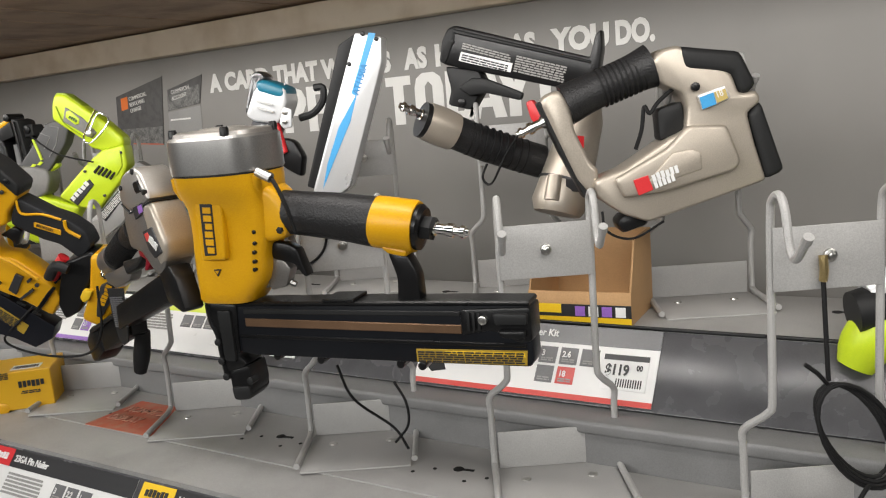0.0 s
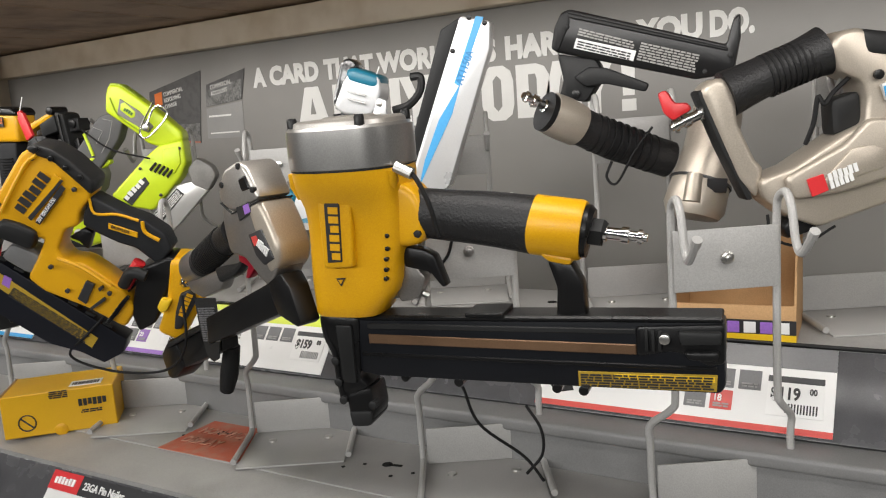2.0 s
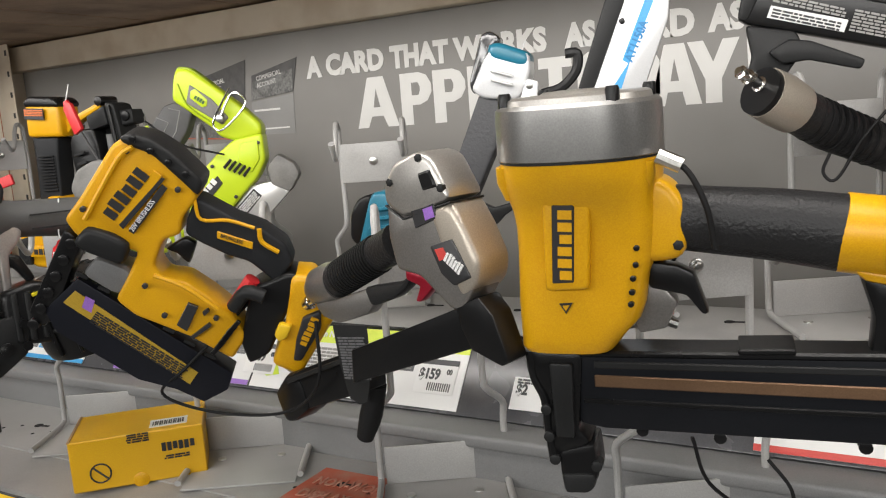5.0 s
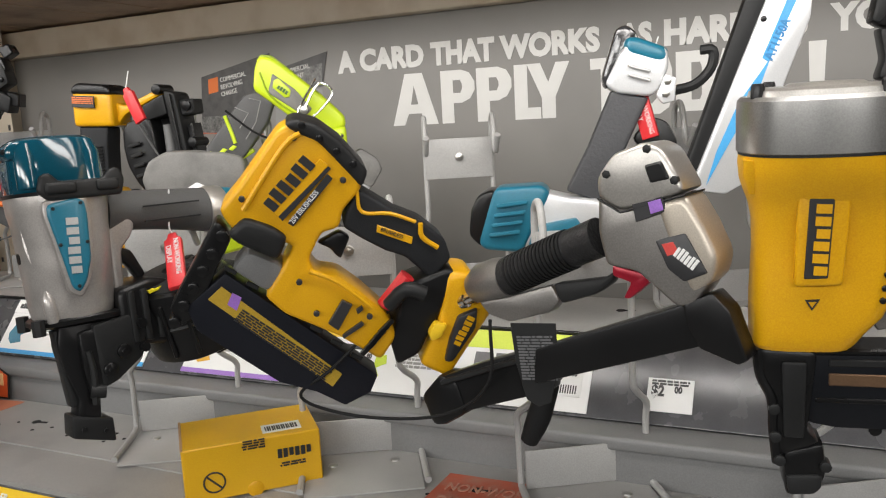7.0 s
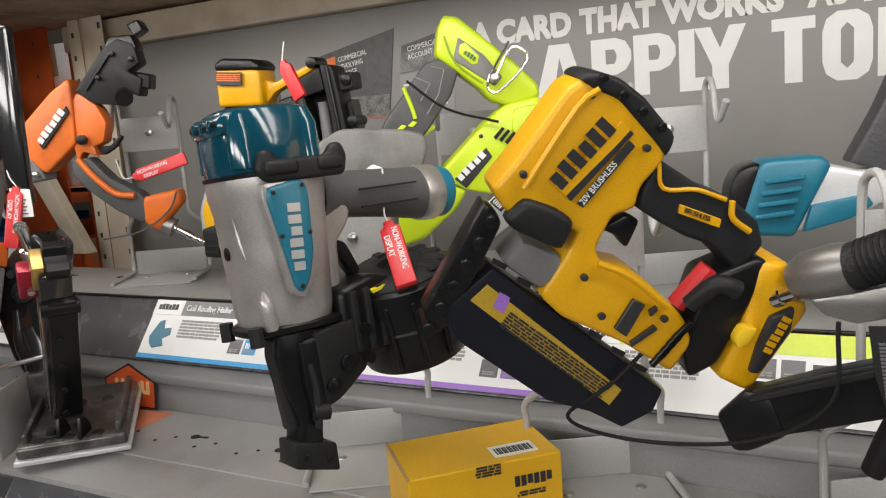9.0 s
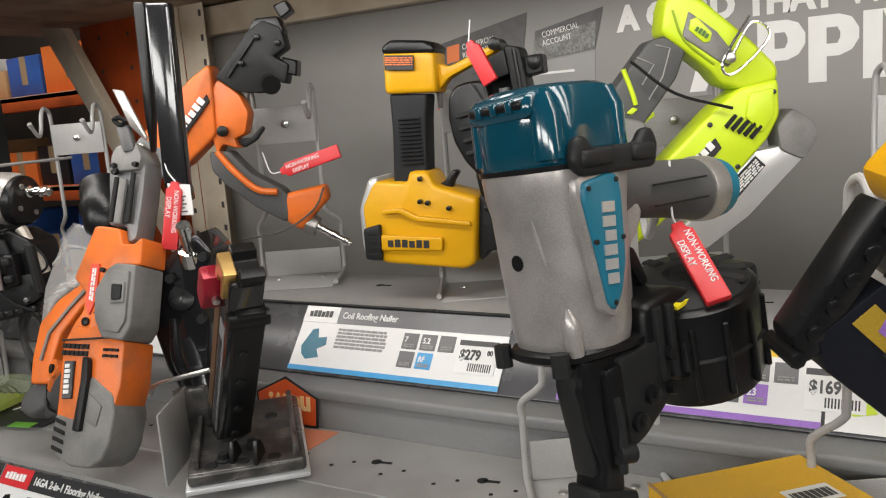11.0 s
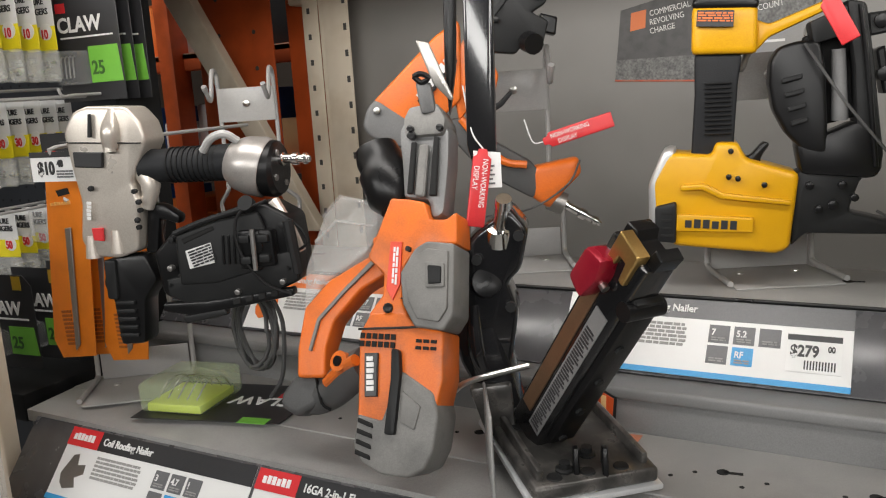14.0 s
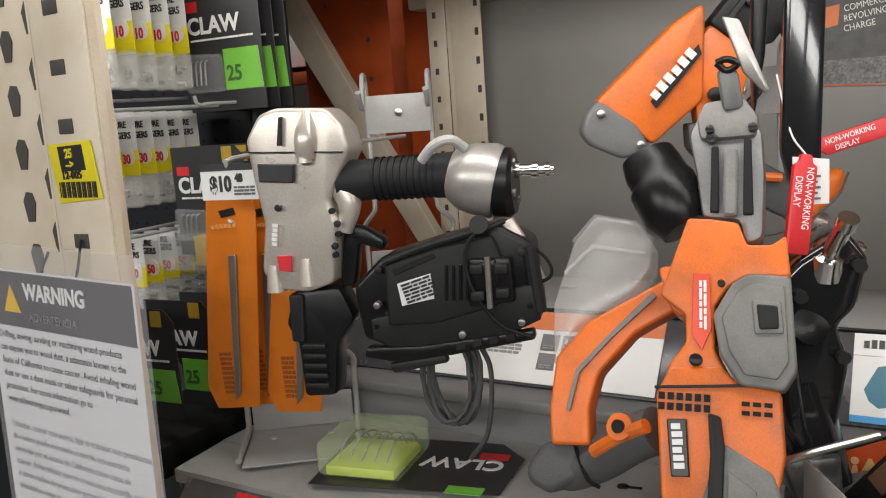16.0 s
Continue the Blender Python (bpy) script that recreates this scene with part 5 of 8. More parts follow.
# its handle comes forward from the body
body = add("handle", tube([Vector(p) for p in ((-0.058, -0.112, -0.040), (-0.02, -0.07, -0.066), (0.038, -0.035, -0.092))], 0.0205, 22, radii=[1.0, 1.0, 1.0]), M_GRIP, "black ribbed rubber grip")
for k in range(9):
    c = Vector((-0.036, -0.088, -0.055)).lerp(Vector((0.018, -0.047, -0.083)), k / 8)
    n = Vector((0.80, 0.52, -0.32)).normalized() * 0.0009
    add("grip_rib", tube([c - n, c + n], 0.0214, 20), M_RUBBER, "", body)
add("handle_end", tube([Vector(p) for p in ((-0.075, -0.127, -0.030), (-0.062, -0.115, -0.038), (-0.05, -0.103, -0.046))], 0.0225, 22, radii=[1.0, 1.05, 1.0]), M_CHAMP, "champagne handle end")
add("end_disc", tube([Vector(p) for p in ((-0.079, -0.1305, -0.028), (-0.074, -0.126, -0.031))], 0.0215, 20), M_BLACK, "")
plug(add, (-77, -128, -24), (-96, -150, -10))
brl = add("barrel", tube([Vector(p) for p in ((0.093, -0.03, -0.02), (0.090, -0.034, -0.045), (0.082, -0.05, -0.085), (0.066, -0.074, -0.142), (0.064, -0.077, -0.152))], 0.031, 24, radii=[0.7, 0.86, 0.92, 1.06, 0.9]), M_CHAMP, "champagne cylinder")
add("barrel_band", tube([Vector(p) for p in ((0.0735, -0.063, -0.116), (0.0728, -0.064, -0.1185))], 0.0328, 24), M_CARDBLK, "", brl)
add("barrel_clamp", tube([Vector(p) for p in ((0.070, -0.098, -0.104), (0.066, -0.106, -0.132))], 0.009, 14, radii=[0.9, 1]), M_CHAMP, "", brl)
add("gauge_window", box(0.006, 0.026, -0.034, -0.0315, -0.010, 0.006, 0.001, m=pose(0.074, -0.064, -0.106, 14, 5, 4)), M_CARDBLK, "", brl)
add("mark_square", box(-0.006, 0.008, -0.031, -0.029, -0.008, 0.006, m=pose(0.088, -0.050, -0.06, 14, 5, 12)), M_RED, "red square mark")
add("trigger", P([(30, -18), (39, -15), (48, -30), (61, -30), (66, -38), (46, -49), (36, -40)], -66, -52, 3, 2), M_RED, "red trigger")
add("cord", R([(26, -80, -53), (6, -80, -79), (-14, -80, -112), (-25, -80, -105), (-19, -78, -88)], 1.5, 6, soft=6), M_RUBBER)

# ---- finish nailer with white magazine and teal body ----
root, add = tool("finish_nailer", pose(-0.85, 0.815, 1.5, 0, 0, 17), "teal and silver finish nailer with tall white magazine hung nose up")
mag = add("magazine", P([(146, 108), (181, 99), (179, 68), (119, -89), (100, -100), (65, -94)], -12, 12, 2.5, 2), M_WHITEALU, "white anodised magazine")
add("magazine_back", P([(121, 95), (147, 108), (68, -90), (56, -86)], -9, 9, 2, 2), M_DGREY, "dark grey magazine spine", mag)
add("blue_stripe", P([(165, 106), (174, 104), (140, 28), (134, 32)], -12.6, -11, 0.1, 1), M_BLUE, "blue stripe", mag)
add("blue_flash", P([(142, 32), (129, -4), (99, -57), (81, -90), (91, -57), (112, -10)], -12.6, -11, 0.1, 1), M_BLUE, "", mag)
words(mag, "AT1150A", (143, 29), (173, 94), -13.0, 12, M_CARDBLUE, 0.85, 0.0004)
for q in ((135, 69), (157, 105), (175, 97)):
    add("magazine_screw", D(q[0], q[1], 3, -14, -11, 10), M_BLACK, "", mag)
head = add("handle_end", P([(-2, 45), (9, 58), (44, 47), (45, 28), (35, 7), (27, 1), (-6, 6), (-17, 15)], -20.4, 20.4, 8, 3), M_WHITEALU, "silver handle end")
add("teal_cap", P([(3, 59), (14, 60), (45, 47), (44, 33), (33, 33), (2, 44)], -21.2, 21.2, 6, 3), M_TEALP, "teal end cap", head)
for k in range(2):
    u, w = (5, 34)
    add("end_rib", P([(u, w - 9 * k), (u + 22, w - 9 * k - 7), (u + 22, w - 9 * k - 10), (u, w - 9 * k - 3)], -26.5, -23, 0.8, 1), M_SILVERP, "", head)
add("exhaust", P([(-20, 21), (-5, 69), (5, 73), (16, 64), (6, 47), (-7, 15), (-16, 10)], -15.3, 15.3, 4, 2), M_SMOKEBLK, "clear-taped black exhaust", head)
grip = add("grip", P([(-10, 10), (26, 0), (6, -42), (-24, -102), (-58, -90), (-35, -47)], -15.3, 15.3, 11, 4), M_DIMPLE, "dark grey dimpled rubber grip")
body = add("body", P([(-91, -86), (-54, -96), (-24, -99), (-20, -116), (-49, -135), (-84, -143), (-120, -148)], -23.8, 23.8, 8, 3), M_WHITEALU, "silver body")
teal = add("teal_head", P([(-134, -90), (-129, -83), (-82, -82), (-74, -90), (-92, -125), (-105, -151), (-144, -147), (-150, -139)], -27.2, 27.2, 9, 4), M_TEALP, "teal ribbed head cover")
for k in range(4):
    u, w = (-129, -99)
    add("head_rib", P([(u - 3 * k, w - 10 * k), (u + 32 - 3 * k, w - 10 * k + 3), (u + 32 - 3 * k, w - 10 * k - 1), (u - 3 * k, w - 10 * k - 4)], -34, -30, 1, 1), M_TEALP, "", teal)
add("head_end", P([(-149, -90), (-133, -84), (-129, -91), (-146, -146), (-160, -132), (-157, -105)], -24.6, 24.6, 6, 3), M_BLACK, "black ribbed end", teal)
add("body_band", P([(-92, -123), (-49, -116), (-43, -125), (-61, -136), (-99, -146)], -31, -22, 2, 2), M_TEALP, "", body)
add("trigger", P([(-21, -99), (-4, -108), (27, -101), (28, -104), (8, -116), (-2, -126), (-14, -115)], -6, 6, 2, 2), M_DGREY, "dark trigger")
plate = add("bolt_plate", P([(32, 1), (41, 22), (52, 18), (50, -5), (38, -7)], -23, -18, 2, 2), M_WHITEALU, "steel plate with two bolts")
add("plate_bolt", D(*(43, 15), 4, -26, -22, 6), M_STEEL, "", plate)
add("plate_bolt", D(*(41, 3), 4, -26, -22, 6), M_STEEL, "", plate)
add("yoke", R([(53, 0, 6), (73, 0, 11), (88, 0, 26), (90, 0, 43), (78, 0, 44)], 5, 8, soft=4), M_DGREY, "dark metal yoke")
add("lever", P([(10, -40), (27, -18), (44, -24), (55, -45), (49, -73), (27, -60)], -10, 10, 4, 2), M_BLACK, "black lever block")

# ---- lime cordless nailer ----
root, add = tool("lime_nailer", pose(-1.25, 0.853, 1.5, 0, 0, 33), "lime green and grey cordless brad nailer hung on a bracket")
base = add("battery_base", P([(-70, 38), (-66, 64), (-60, 78), (-44, 76), (-17, 54), (13, 28), (40, 0), (40, -14), (6, -20), (-14, -13), (-24, 0), (-48, 20)], -20, 20, 5, 3), M_LIME, "lime battery base")
add("base_mouth", P([(-64, 72), (-58, 80), (-44, 78), (-18, 56), (-26, 54), (-46, 68)], -16, 16, 2, 2), M_LIMEDK, "", base)
add("base_panel", P([(-45, 56), (-19, 36), (0, 11), (-9, 2), (-31, 18), (-52, 33)], -22, -18, 1.5, 2), M_GREYTOOL, "grey inset panel", base)
add("base_badge", P([(-44, 48), (-38, 50), (-24, 35), (-26, 27), (-32, 26), (-46, 39)], -23.4, -20, 1, 2), M_LIME, "", base)
brand_bars(base, (-41, 38), (-29, 29), -23.9, 5, M_CARDGREEN, 4)
add("base_line", R([(-60, -20, 58), (-50, -21, 30), (-22, -21, 6)], 1.2, 6, soft=3), M_LIMEDK, "", base)
body = add("body", P([(4, -17), (40, -12), (41, -46), (29, -68), (-17, -115), (-46, -108), (-78, -88), (-22, -36)], -21, 21, 8, 3), M_LIME)
add("body_ridge", P([(10, -24), (34, -20), (34, -46), (22, -62), (6, -46)], -24, -19, 2, 2), M_LIME, "", body)
bm = bmesh.new()
for k in range(5):
    P([(-14 + 6 * k, -52 - 3 * k), (-4 + 6 * k, -42 - 3 * k), (-2 + 6 * k, -44 - 3 * k), (-12 + 6 * k, -55 - 3 * k)], -25, -20, 0.3, 1, bm=bm)
add("vent_slot", bm, M_HOLE, "", body)
add("name_panel", P([(-60, -94), (-23, -63), (-17, -73), (-48, -105)], -22.4, -19, 0.4, 1), M_CARDBLK, "black name panel", body)
brand_bars(body, (-53, -97), (-22, -70), -22.8, 8, M_WHITE, 5)
for q in ((34, -24), (-28, -50), (-2, -92)):
    add("case_screw", D(q[0], q[1], 2.4, -23.5, -19, 8), M_CARDBLK, "", body)

grip = add("grip", P([(-82, 32), (-66, 36), (-46, 22), (-56, -4), (-80, -34), (-90, -46), (-140, -46), (-130, -26), (-113, -6)], -16, 16, 9, 4), M_GRIPG, "grey rubber grip with lime inlay")
add("grip_inlay", R([(-107, -15, 8), (-100, -17, -14), (-97, -17, -26)], 2.4, 8, soft=4), M_LIME, "", grip)
for q in ((-100, -31), (-112, -34), (-128, -37)):
    add("grip_chip", P([(q[0] - 6, q[1] - 2), (q[0], q[1] + 3), (q[0] + 5, q[1] + 1), (q[0] - 1, q[1] - 4)], -18, -14, 0.8, 1), M_LIME, "", grip)
for pts in (((-76, 28), (-62, 24), (-70, -2), (-84, -22)), ((-94, 18), (-78, 10), (-90, -8))):
    add("grip_line", R([(u, -16.4, w) for u, w in pts], 0.7, 6), M_GREYLT, "", grip)
add("trigger", P([(-104, -58), (-91, -37), (-77, -33), (-75, -38), (-91, -47), (-98, -62)], -8, 8, 2, 2), M_LIME, "lime trigger")
foot = add("motor_head", P([(-212, -64), (-202, -42), (-180, -31), (-150, -32), (-112, -36), (-90, -42), (-86, -56), (-94, -80), (-126, -94), (-170, -96), (-206, -86)], -23, 23, 8, 3), M_GREYTOOL, "grey motor head")
add("head_band", P([(-205, -86), (-182, -78), (-150, -66), (-120, -72), (-100, -88), (-84, -92), (-46, -108), (-60, -128), (-98, -158), (-124, -164), (-150, -150), (-172, -126)], -21, 21, 6, 3), M_LIME, "lime motor housing", foot)
add("silver_panel", P([(-179, -88), (-147, -70), (-122, -83), (-112, -104), (-124, -116), (-154, -112)], -24, -18, 2, 2), M_SILVERP, "silver name panel", foot)
brand_bars(foot, (-158, -106), (-128, -90), -24.6, 8, M_CARDBLK, 7)
for k in range(3):
    add("housing_rib", P([(-180 + 9 * k, -112 - 9 * k), (-150 + 9 * k, -122 - 7 * k), (-148 + 9 * k, -127 - 7 * k), (-176 + 9 * k, -118 - 9 * k)], -24, -19, 1, 1), M_LIME, "", foot)
hook = bmesh.new()
R([(-10, -30, 10), (10, -32, 41), (26, -33, 27), (-7, -32, -4), (-18, -31, 6), (7, -33, 47)], 1.5, 6, soft=4, bm=hook)
add("wire_hook", hook, M_CHROME, "bent steel wire hook")
add("hook_screw", D(*(-10, 10), 5, -32, -26, 10), M_STEEL)
mag = add("magazine", P([(16, -80), (47, -76), (68, -90), (14, -142), (-30, -172), (-58, -150), (-18, -118)], -11, 11, 2.5, 2), M_SILVERP, "silver and grey nail magazine")
add("magazine_tip", P([(40, -56), (56, -40), (77, -54), (83, -69), (68, -92), (44, -80)], -15, 15, 4, 2), M_GREYTOOL, "grey nose cover", mag)
lab = add("magazine_label", P([(-22, -124), (20, -84), (30, -94), (-10, -136)], -12, -10, 0.2, 1), M_CARDBLK, "black printed label", mag)
print_lines(mag, (-19, -124), (20, -87), -12.4, 2.4, 5, M_WHITE)
add("cord", R([(-104, -30, 14), (-64, -32, -18), (-9, -30, -36)], 1.5, 6, soft=5), M_RUBBER)

# ---- orange upper nailer ----
root, add = tool("orange_nailer", pose(-1.88, 0.815, 1.5, 0, 0, 27), "orange and grey pneumatic nailer hung upside down on a bracket")
barrel = add("barrel", P([(-112, -20), (-36, 49), (-9, 66), (-6, 59), (-9, -24), (-58, -64), (-72, -51)], -19.6, 19.6, 10, 4), M_ORANGE, "orange cylinder housing")
add("barrel_nose", P([(-127, -48), (-120, -28), (-108, -16), (-71, -43), (-59, -72), (-89, -76), (-119, -61)], -20.4, 20.4, 5, 3), M_MGREY, "grey cylinder cap", barrel)
for q in ((-108, -31), (-71, -63)):
    add("cap_bolt", D(q[0], q[1], 4, -27, -20, 10), M_STEEL, "", barrel)
add("name_panel", P([(-60, -22), (-14, 28), (-11, 19), (-55, -29)], -24, -21, 0.3, 1), M_DGREY, "", barrel)
brand_bars(barrel, (-55, -22), (-14, 21), -24.6, 10, M_WHITE, 6)
motor = add("drive_block", P([(-2, 48), (45, 102), (67, 115), (89, 105), (94, 79), (76, 69), (95, 58), (88, 33), (71, 42), (57, 24), (24, 28)], -17, 17, 3, 2), M_DGREY, "dark grey drive block")
add("block_lug", P([(45, 102), (56, 118), (86, 119), (93, 99), (84, 93), (66, 100)], -15, 15, 3, 2), M_BLACK, "", motor)
for q in ((35, 63), (59, 94), (85, 85)):
    add("block_bolt", D(q[0], q[1], 4, -23, -18, 6), M_BLACK, "", motor)
add("block_lug", P([(86, 68), (106, 62), (103, 42), (86, 47)], -12, 12, 2, 1), M_BLACK, "", motor)
add("block_lug", P([(81, 132), (98, 138), (105, 124), (90, 115)], -12, 12, 2, 1), M_BLACK, "", motor)
add("block_groove", P([(12, 50), (53, 97), (56, 93), (16, 46)], -21, -18, 0.4, 1), M_BLACK, "", motor)
add("block_knob", R([(70, -26, 36), (76, -40, 32)], 12, 14), M_BLACK, "", motor)
add("collar", P([(-15, 28), (0, 47), (26, 25), (36, 1), (28, -26), (13, -31), (18, -45), (-3, -37), (-13, -50), (-20, -5)], -15.3, 15.3, 4, 2), M_ORANGE, "orange housing")
add("housing_port", D(*(1, -20), 7, -26, -18, 14), M_BLACK)
add("trigger", P([(13, -32), (33, -31), (48, -17), (51, -21), (39, -35), (22, -44)], -6, 6, 2, 2), M_DGREY, "dark trigger")
grip = add("grip", P([(-23, -46), (4, -46), (30, -77), (69, -101), (84, -122), (69, -145), (33, -124), (-5, -91), (-22, -70)], -15.3, 15.3, 9, 4), M_GRIPG, "grey rubber grip with orange stripe")
add("grip_stripe", R([(-11, -18, -46), (8, -20, -71), (36, -20, -98), (63, -19, -104)], 4.5, 8, soft=4), M_ORANGE, "", grip)
end = add("handle_end", P([(69, -108), (125, -99), (128, -118), (108, -137), (89, -159), (69, -145)], -16.1, 16.1, 7, 3), M_ORANGE, "orange handle end")
add("end_ring", R([(90, 0, -148), (107, 0, -156)], 14, 16), M_ALUD, "", end)
plug(add, (105, 0, -154), (150, 0, -182))
add("cord", R([(10, -20, -163), (67, -24, -155), (110, -24, -129), (125, -22, -102)], 1.3, 6, soft=5), M_GRIPG)

# ---- flooring nailer with base plate ----
root, add = tool("flooring_nailer", pose(-1.7, 0.58, 1.3, 0, 0, -30), "glossy black pneumatic flooring nailer standing on its steel base")
inv = root.matrix_basis.inverted()
foot = part("base_plate", box(-0.056, 0.056, 0.0, 0.150, 0.004, 0.018, 0.004, 3, m=inv @ pose(-1.640, 0.545, SHELF_Z + 0.006, 6, 0, 43)), M_GLOSSWORN, root, "scuffed black base plate")
part("base_edge", box(-0.059, 0.059, -0.003, 0.153, 0.0, 0.006, 0.002, 2, m=inv @ pose(-1.640, 0.545, SHELF_Z + 0.004, 6, 0, 43)), M_WHITEALU, foot, "pale plastic sole")
for x, y in ((-0.022, 0.018), (0.006, 0.036)):
    part("base_bolt", lathe([(0.008, 0.0), (0.008, 0.004), (0.005, 0.005), (0.005, 0.010)], 8, m=inv @ pose(-1.640, 0.545, SHELF_Z + 0.022, 6, 0, 43) @ Matrix.Translation((x, y, 0))), M_DGREY, foot)
for x, h in ((-0.050, 0.012), (0.044, 0.012)):
    part("base_rail", box(x, x + 0.006, 0.01, 0.142, 0.014, 0.016 + h, 0.002, 2, m=inv @ pose(-1.640, 0.545, SHELF_Z + 0.006, 6, 0, 43)), M_GLOSSWORN, foot)
for k in range(6):
    part("plate_dimple", lathe([(0.007, 0.016), (0.006, 0.0172), (0.003, 0.0168)], 12, m=inv @ pose(-1.640, 0.545, SHELF_Z + 0.006, 6, 0, 43) @ Matrix.Translation((-0.034 + 0.030 * (k % 3), 0.012 + 0.09 * (k // 3), 0.002))), M_DGREY, foot)
part("end_plate", box(-0.003, 0.0, 0.0, 0.09, 0.0, 0.075, 0.002, m=inv @ pose(-1.720, 0.516, SHELF_Z + 0.001, 0, 0, 30)), M_WIRE, root, "bent grey steel stop plate")
inv2 = inv @ pose(-1.79, 0.615, 1.45, 0, 0, 22)


def up(piece, bm, mat, note="", under=None):
    """Adds a piece drawn in the plane of the handle bar."""
    bmesh.ops.transform(bm, matrix=inv2, verts=bm.verts)
    return part(piece, bm, mat, under or root, note)


bar = up("handle_bar", P([(13, 166), (40, 164), (35, -20), (37, -39), (15, -43), (8, -15)], -7, 7, 3, 2), M_GLOSSBLACK, "glossy black handle bar")
up("bar_slot", P([(-33, 83), (-21, 80), (-1, 29), (-4, 27), (-19, 43)], -10, -6, 1.5, 2), M_ALU, "", bar)
up("bar_back", P([(-6, 171), (7, 169), (0, 55), (-8, 12), (-10, 55)], 6, 20, 3, 2), M_BLACK, "", bar)
up("hang_ring", R([(-37, -8, 51), (-30, -10, 53), (-23, -10, 49), (-30, -8, 45), (-37, -8, 51)], 2.5, 8, soft=4), M_BLACK, "", bar)
up("ring_arm", P([(-36, 46), (-22, 45), (-18, 18), (-32, 16)], -9, 2, 3, 2), M_MGREY, "", bar)
tag = up("paper_tag", P([(14, -19), (39, -22), (39, -54), (15, -54)], -10, -9, 0.2, 1), M_WHITE, "white printed paper tag")
bm = bmesh.new()
for k in range(5):
    u, w = (20, -33)
    P([(u, w - 4 * k), (u + 13 - 2 * (k % 2), w - 4 * k), (u + 13 - 2 * (k % 2), w - 4 * k - 1.6), (u, w - 4 * k - 1.6)], -10.6, -9.8, 0, 1, bm=bm)
tagged(up("small_print", bm, M_CARDGREY, "", tag), kind="stuff")
head = up("head", P([(-7, -114), (14, -92), (46, -71), (62, -92), (54, -128), (41, -141), (50, -170), (40, -225), (7, -248), (-7, -218), (-17, -171)], -26, 30, 8, 4), M_GLOSSBLACK, "glossy black body casting")
up("head_neck", R([(13, -8, -190), (23, -14, -223), (32, -22, -264)], 27, 20, [1, 0.85, 0.8], soft=3, flat=0.8), M_GLOSSBLACK, "", head)
for q in ((14, -28, -117), (53, -28, -96), (43, -28, -162)):
    up("head_bolt", R([q, (q[0], q[1] - 6, q[2])], 5, 8), M_DGREY, "", head)
up("head_boss", R([(20, -18, -141), (22, -28, -139), (22, -30, -138)], 17, 18, [1, 0.8, 0.2]), M_BLACK, "", head)
up("head_rib", R([(8, -22, -162), (10, -26, -207), (21, -22, -238)], 9, 12, [0.7, 1, 0.8], soft=4), M_GLOSSBLACK, "", head)
up("air_fitting", R([(34, -14, -102), (35, -22, -88), (36, -24, -88), (40, -38, -68), (41, -39, -67), (42, -44, -60)], 13, 16, [1.2, 0.9, 0.5, 0.5, 0.6, 0.55]), M_CHROME, "steel air fitting", head)
AX = Vector((0.126, -0.076, 0.190))
up_z = AX.normalized()
side = Vector((0.84, -0.54, 0.0))
side = (side - up_z * side.dot(up_z)).normalized()
mag_m = Matrix((side, up_z.cross(side), up_z)).transposed().to_4x4()
mag_m.translation = (-1.716, 0.596, 1.174)
H = AX.length
mi = inv @ mag_m


def mag_part(piece, bm, mat, note="", under=None):
    bmesh.ops.transform(bm, matrix=mi, verts=bm.verts)
    return part(piece, bm, mat, under or root, note)


mag = mag_part("magazine", box(-0.022, 0.022, -0.015, 0.015, 0.0, H, 0.003, 2), M_GLOSSBLACK, "glossy black staple magazine")
mag_part("magazine_rib", box(0.012, 0.028, -0.010, 0.018, 0.02, H - 0.03, 0.003, 2), M_BLACK, "", mag)
lab = mag_part("magazine_label", box(0.000, 0.016, -0.0158, -0.0148, 0.02, H - 0.06), M_GREYPRINT, "grey printed warning label", mag)
bm = bmesh.new()
for k in range(38):
    box(0.002, 0.0145 - 0.002 * (k % 3), -0.0163, -0.0157, 0.024 + 0.0036 * k, 0.0258 + 0.0036 * k, bm=bm)
tagged(mag_part("small_print", bm, M_CARDBLK, "", mag), kind="stuff")
mag_part("magazine_strip", box(-0.018, -0.004, -0.0162, -0.0148, 0.03, H - 0.05), M_BRONZE, "bronze slide strip", mag)
mag_part("magazine_gold", prism([(-0.012, H - 0.022), (-0.004, H - 0.022), (-0.002, H - 0.006), (0.006, H - 0.006), (0.008, H - 0.022), (0.014, H - 0.022), (0.014, H + 0.008), (-0.012, H + 0.010)], 0.012, 0.001, 1, -0.020), M_GOLDMET, "gold end plate", mag)
mag_part("red_knob", prism([(-0.026, H - 0.05), (-0.006, H - 0.055), (0.0, H - 0.03), (-0.004, H - 0.012), (-0.024, H - 0.016)], 0.022, 0.003, 2, -0.032), M_CRIMSON, "dark red latch knob", mag)
mag_part("end_fork", prism([(-0.020, H - 0.002), (0.022, H - 0.002), (0.024, H + 0.012), (0.014, H + 0.014), (0.012, H + 0.004), (-0.004, H + 0.004), (-0.008, H + 0.012), (-0.020, H + 0.010)], 0.022, 0.001, 1, -0.008), M_BLACK, "", mag)
for k in range(4):
    mag_part("side_bolt", tube([(0.0215, 0.0, 0.03 + 0.042 * k), (0.0305, 0.0, 0.03 + 0.042 * k)], 0.004, 8), M_DGREY, "", mag)
mag_part("knob_pin", tube([(-0.03, -0.021, H - 0.034), (0.004, -0.021, H - 0.036)], 0.0035, 10), M_STEEL, "", mag)
